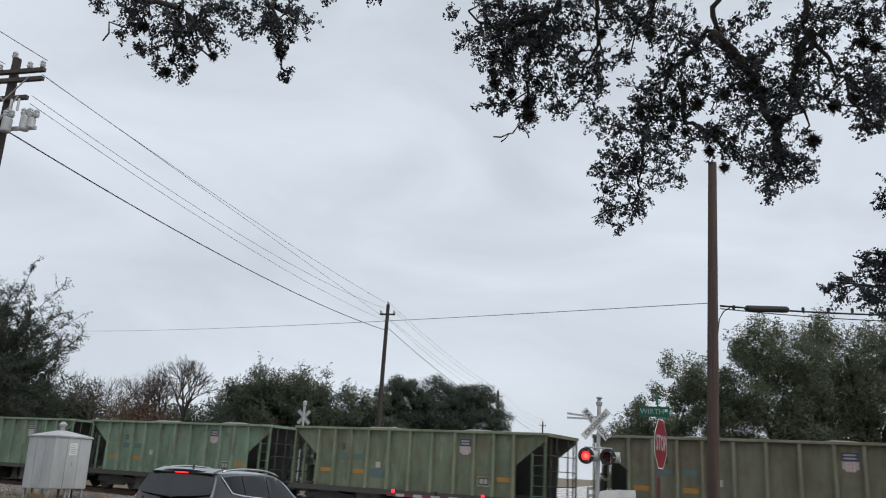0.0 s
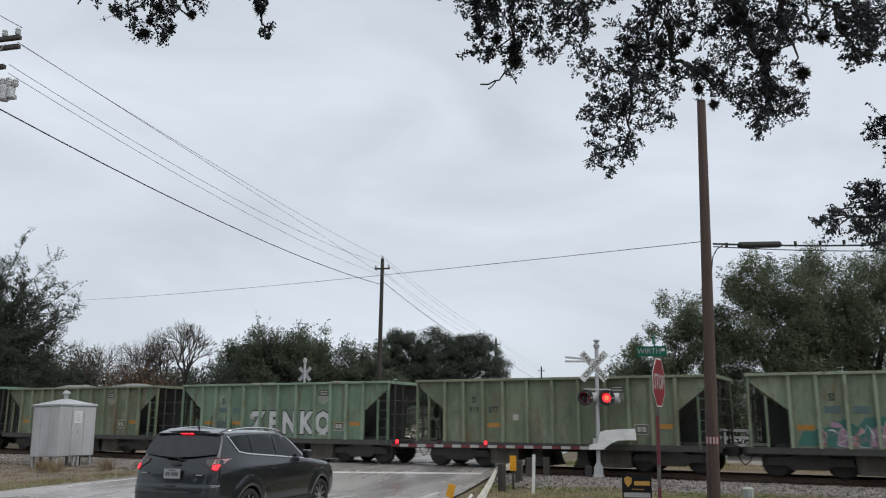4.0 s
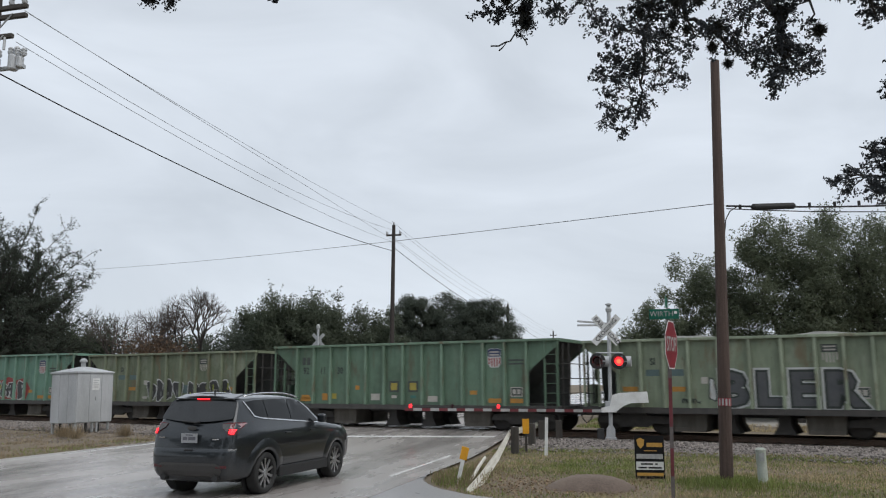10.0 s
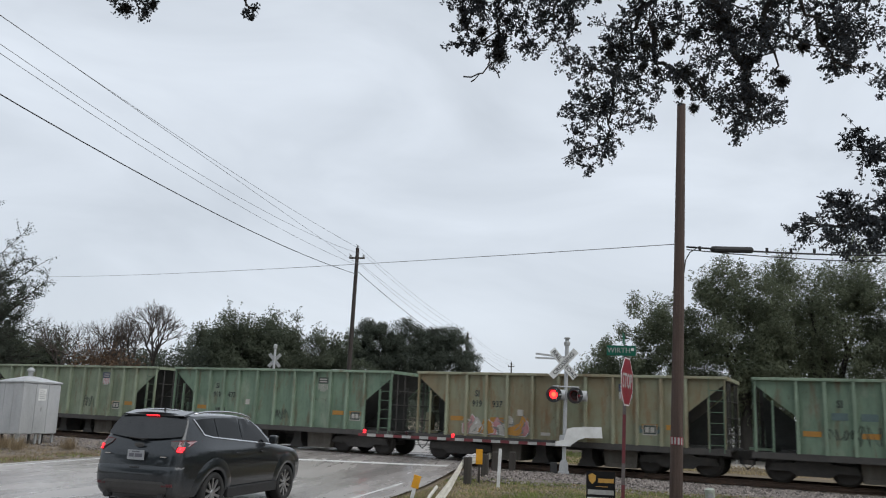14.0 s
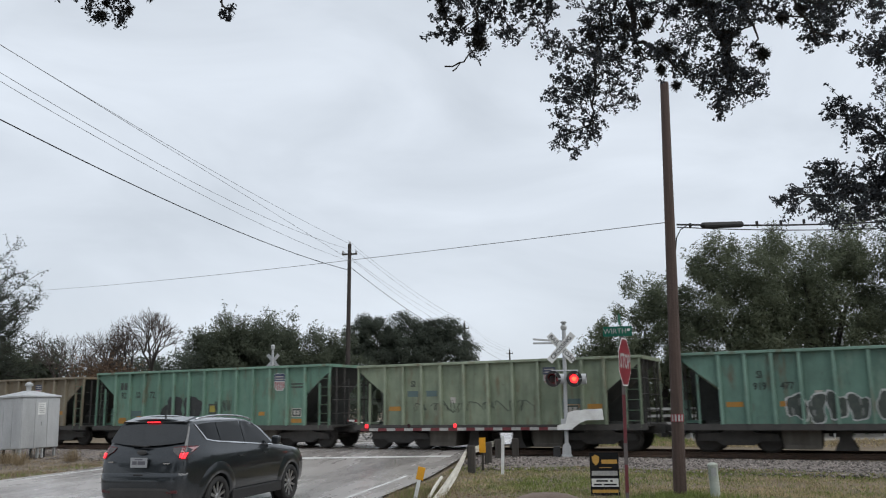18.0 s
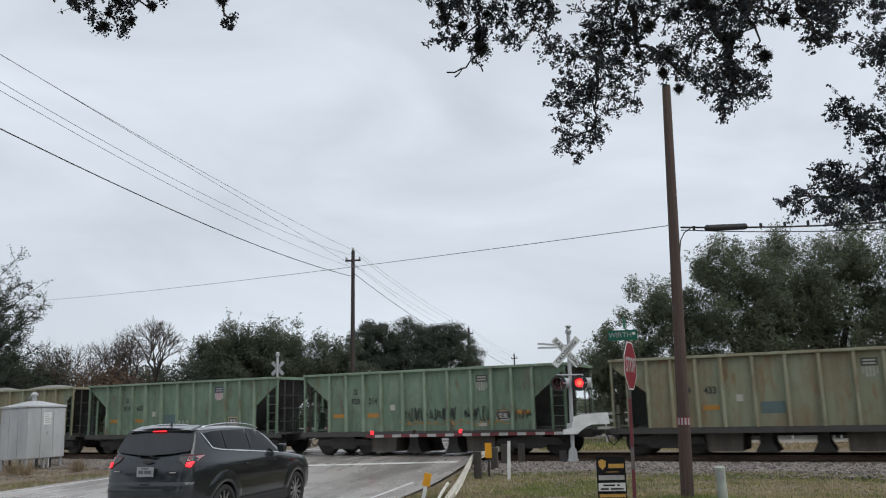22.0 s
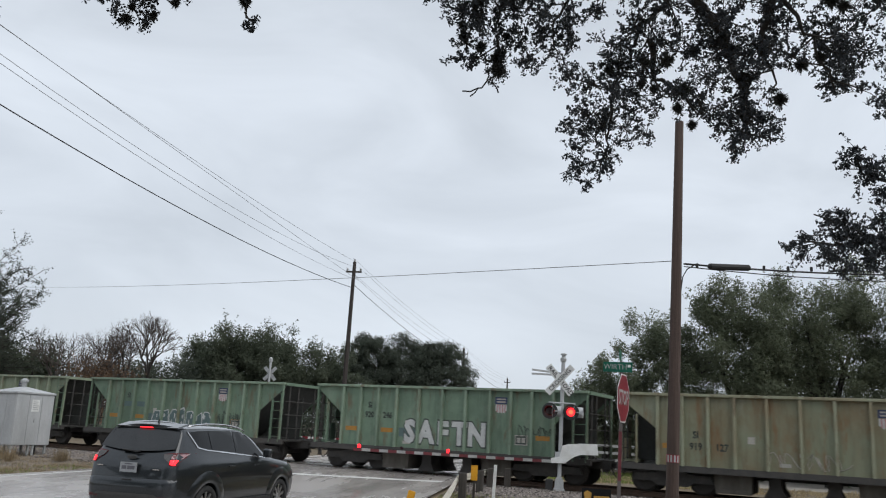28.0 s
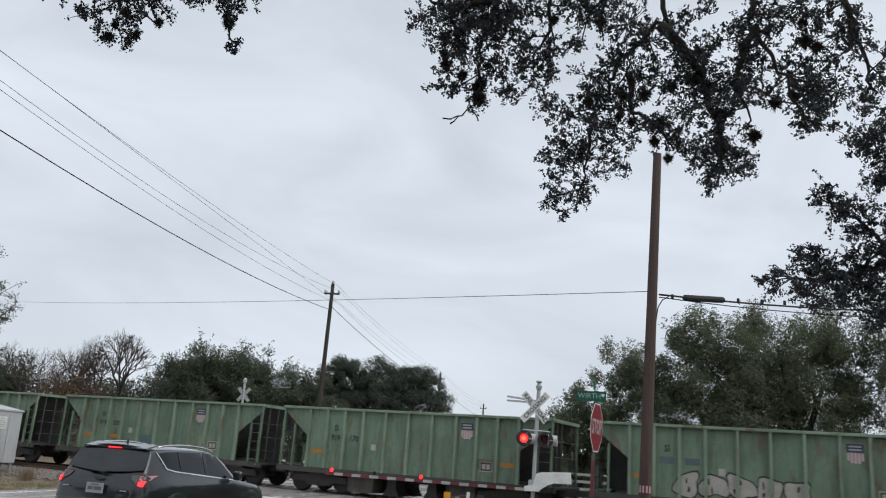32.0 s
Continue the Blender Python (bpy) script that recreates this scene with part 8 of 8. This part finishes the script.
blades("dry_grass_tuft", "dry weeds at the corner of the verge", rng, np.array([q for q in ((-3.9 + rng.normal() * 0.3, 16.4 + rng.normal() * 0.8, 0.0) for _ in range(2200)) if on_verge(q[0], q[1])]), 0.15, M["deadgrass"], 0.006)
for x, y in ((-19.6, 24.6), (-20.6, 25.2), (-18.9, 26.3), (-24.2, 25.0)):
    blades("grass_tuft", "brown tussock of dead grass beside the road", rng, np.array([(x + rng.normal() * 0.12, y + rng.normal() * 0.12, 0.02) for _ in range(300)]), 0.42, M["deadgrass"], 0.006, 0.3)


def on_left(x, y):
    return x < ROAD_L - 0.1 and off_track(x, y) < -2.8


blades("dry_grass_verge", "tall pale dry grass beside the road", rng, scatter(rng, 26000, -34, -16.3, 12, 33, on_left, lambda x, y: patchy(15, 0.05)(x * 2, y * 2) * (0.4 + 0.6 * near(x, 0, ROAD_L - 0.3, 0, 1.2, 1))), 0.10, M["deadgrass"], 0.008, 0.8)
blades("grass_verge", "thin green grass beside the road", rng, scatter(rng, 1800, -30, -16.3, 12, 32, on_left, lambda x, y: patchy(25, 0.05)(x, y) * (0.1 + 0.9 * near(x, 0, ROAD_L - 0.6, 0, 1.0, 1))), 0.08, M["grass"], 0.01)
lit = scatter(rng, 6000, -4.6, 12, 13.2, 24, on_verge, lambda x, y: 0.03 + 0.97 * bare(x, y)) + np.array([0, 0, 0.03])
tagged(new("leaf_litter", leaves_at("leaf_litter", rng, lit, 0.03, M["litter"], 0.8)), "brown fallen oak leaves in the grass", "leaf litter", kind="stuff")


def stones(name, label, rng, pts, size, m=None):
    """Small crushed stones, six-cornered."""
    n = len(pts)
    base = np.array([(1, 0, 0), (-1, 0, 0), (0, 1, 0), (0, -1, 0), (0, 0, 1), (0, 0, -1)], float)
    v = base[None] * rng.uniform(0.55, 1.25, (n, 6, 1)) + rng.normal(size=(n, 6, 3)) * 0.15
    a = rng.uniform(0, 6.28, n)
    c, s = np.cos(a)[:, None], np.sin(a)[:, None]
    v = np.stack([v[..., 0] * c - v[..., 1] * s, v[..., 0] * s + v[..., 1] * c, v[..., 2] * 0.75], -1)
    v = v * (size * rng.uniform(0.55, 1.3, (n, 1, 1))) + pts[:, None]
    tri = np.array([(0, 2, 4), (2, 1, 4), (1, 3, 4), (3, 0, 4), (2, 0, 5), (1, 2, 5), (3, 1, 5), (0, 3, 5)])
    f = (tri[None] + 6 * np.arange(n)[:, None, None]).reshape(-1, 3)
    me = bpy.data.meshes.new(name)
    me.vertices.add(6 * n)
    me.vertices.foreach_set("co", v.reshape(-1).astype(np.float32))
    me.loops.add(24 * n)
    me.loops.foreach_set("vertex_index", f.reshape(-1).astype(np.int32))
    me.polygons.add(8 * n)
    me.polygons.foreach_set("loop_start", np.arange(0, 24 * n, 3, dtype=np.int32))
    me.update(calc_edges=True)
    me.materials.append(M["stone"])
    ob = new(name, me)
    if m is not None:
        ob.matrix_basis = m
    return tagged(ob, label, "stones", kind="stuff")


bp = np.array([p for p in zip(rng.uniform(-30, 18, 34000), rng.uniform(-6.2, -0.8, 34000)) if not cut_road(p[0], p[1])])
bz = np.interp(bp[:, 1], [q[0] for q in prof], [q[1] for q in prof], left=0.02)
keepers = (bp[:, 1] > -5.0) | (rng.uniform(size=len(bp)) < 0.35)
bz = np.where(bp[:, 1] > -5.4, bz, 0.075)
stones("ballast_stones", "grey crushed stone of the track bed", rng, np.concatenate([bp, bz[:, None]], 1)[keepers], 0.046, TRACK)
lp = scatter(rng, 6500, -32, -16.5, 14, 32, lambda x, y: x < ROAD_L - 0.4 and -9.5 < off_track(x, y) < -3.6)
stones("gravel_verge", "thin brown gravel beside the signal house", rng, lp, 0.03)
gp = scatter(rng, 2500, -4.7, 2, 13.2, 24, lambda x, y: on_verge(x, y) and off_track(x, y) > -9)
stones("scattered_stones", "stray pale stones in the grass", rng, gp, 0.025)

# ---- beyond the track: a white house and a fence ----
M["siding"] = mat("white_siding", (0.62, 0.63, 0.62), (0.5, 0.51, 0.5), scale=2, rough=0.6)
M["roofing"] = mat("grey_shingles", (0.12, 0.12, 0.125), (0.08, 0.08, 0.085), scale=6, rough=0.9)
house = thing("house", "small white house with grey roof behind the trees", "house", pose(8.0, 62, 0, 0, 0, -4))
bm = bmesh.new()
box(bm, -4, 4, 0, 6, 0, 2.8)
part("wall", bm, M["siding"], house)
for k in range(9):
    bm = bmesh.new()
    prism(bm, [(-4.0, 0.05 + 0.3 * k), (4.0, 0.05 + 0.3 * k), (4.0, 0.32 + 0.3 * k), (-4.0, 0.32 + 0.3 * k)], -0.02, -0.002)
    part("siding_board", bm, M["siding"], house)
bm = bmesh.new()
prism(bm, [(-0.4, 2.75), (6.4, 2.75), (3.0, 4.6)], -4.3, 4.3, pose(0, 0, 0, 0, 0, 90))
part("roof", bm, M["roofing"], house)
for x in (-2.4, 2.0):
    bm = bmesh.new()
    box(bm, x - 0.45, x + 0.45, -0.04, 0.0, 1.0, 2.2)
    win = part("window", bm, M["siding"], house)
    bm = bmesh.new()
    box(bm, x - 0.38, x + 0.38, -0.05, -0.042, 1.07, 2.13)
    part("pane", bm, M["glass"], win)

# white rail fence and rough grass beyond the track
fence = thing("rail_fence", "low white board fence beyond the track", "fence")
for k in range(9):
    bm = bmesh.new()
    box(bm, -3.0 + 2.2 * k - 0.05, -3.0 + 2.2 * k + 0.05, 42.95, 43.05, -0.1, 1.5, bevel=0.008)
    part("post", bm, M["dullwhite"], fence)
for z in (0.3, 0.66, 1.02, 1.36):
    bm = bmesh.new()
    box(bm, -3.0, 14.7, 42.92, 42.945, z, z + 0.13)
    part("board", bm, M["dullwhite"], fence)
M["lot"] = mat("pale_gravel_lot", (0.42, 0.39, 0.345), (0.30, 0.275, 0.24), scale=0.6, rough=0.95, bump=0.5, fine=24, stretch=(0.5, 1.4, 1))
tagged(sheet("gravel_lot", np.arange(2.5, 46, 0.75), np.arange(38.0, 60, 0.75), lambda x, y: ground_z(x, y) + 0.03, M["lot"], lambda x, y: x > 3.2 + 0.8 * noise.noise((y * 0.3, 0, 7)) and y > 39.3 + 0.7 * noise.noise((x * 0.3, 4, 0))), "pale worn gravel lot beyond the track", "gravel lot", kind="structure")
blades("rough_grass", "rough pale grass beyond the track", rng, scatter(rng, 7000, -3.5, 16, 34, 41, lambda x, y: off_track(x, y) > 4.3 and (x < 3.4 or y < 39.6), patchy(55, 0.2)), 0.16, M["straw"], 0.014, 0.6)
blades("rough_grass", "thin green grass beyond the track", rng, scatter(rng, 6000, -3.5, 4, 35, 46, lambda x, y: off_track(x, y) > 4.3 and x < 3.2, patchy(65, 0.1)), 0.15, M["grass"], 0.014, 0.5)

def flash_rows(lit_first):
    """The lens turns half about its pivot at each change of the flasher."""
    rows, period, start = [(0.0, pose(0.03, 0, 0, 0, 0, 0 if lit_first else 180))], 1.193, 0.68
    turn, k = (0 if lit_first else 180), 0
    t = start - period / 2
    while t + 0.06 < 32.0:
        if t > 0.03:
            rows += [(t + d, pose(0.03, 0, 0, 0, 0, turn + a)) for d, a in ((-0.05, 0), (-0.006, 0), (0.008, 60), (0.02, 120), (0.032, 180), (0.07, 180))]
            turn += 180
        t += period / 2
    rows.append((32.0, pose(0.03, 0, 0, 0, 0, turn)))
    return [r for k, r in enumerate(rows) if k == 0 or r[0] > 0.0]


def motions():
    for car, at in cars:
        walk(car, train_rows(at))
    walk(LENS_L, flash_rows(True))
    walk(LENS_R, flash_rows(False))


motions()
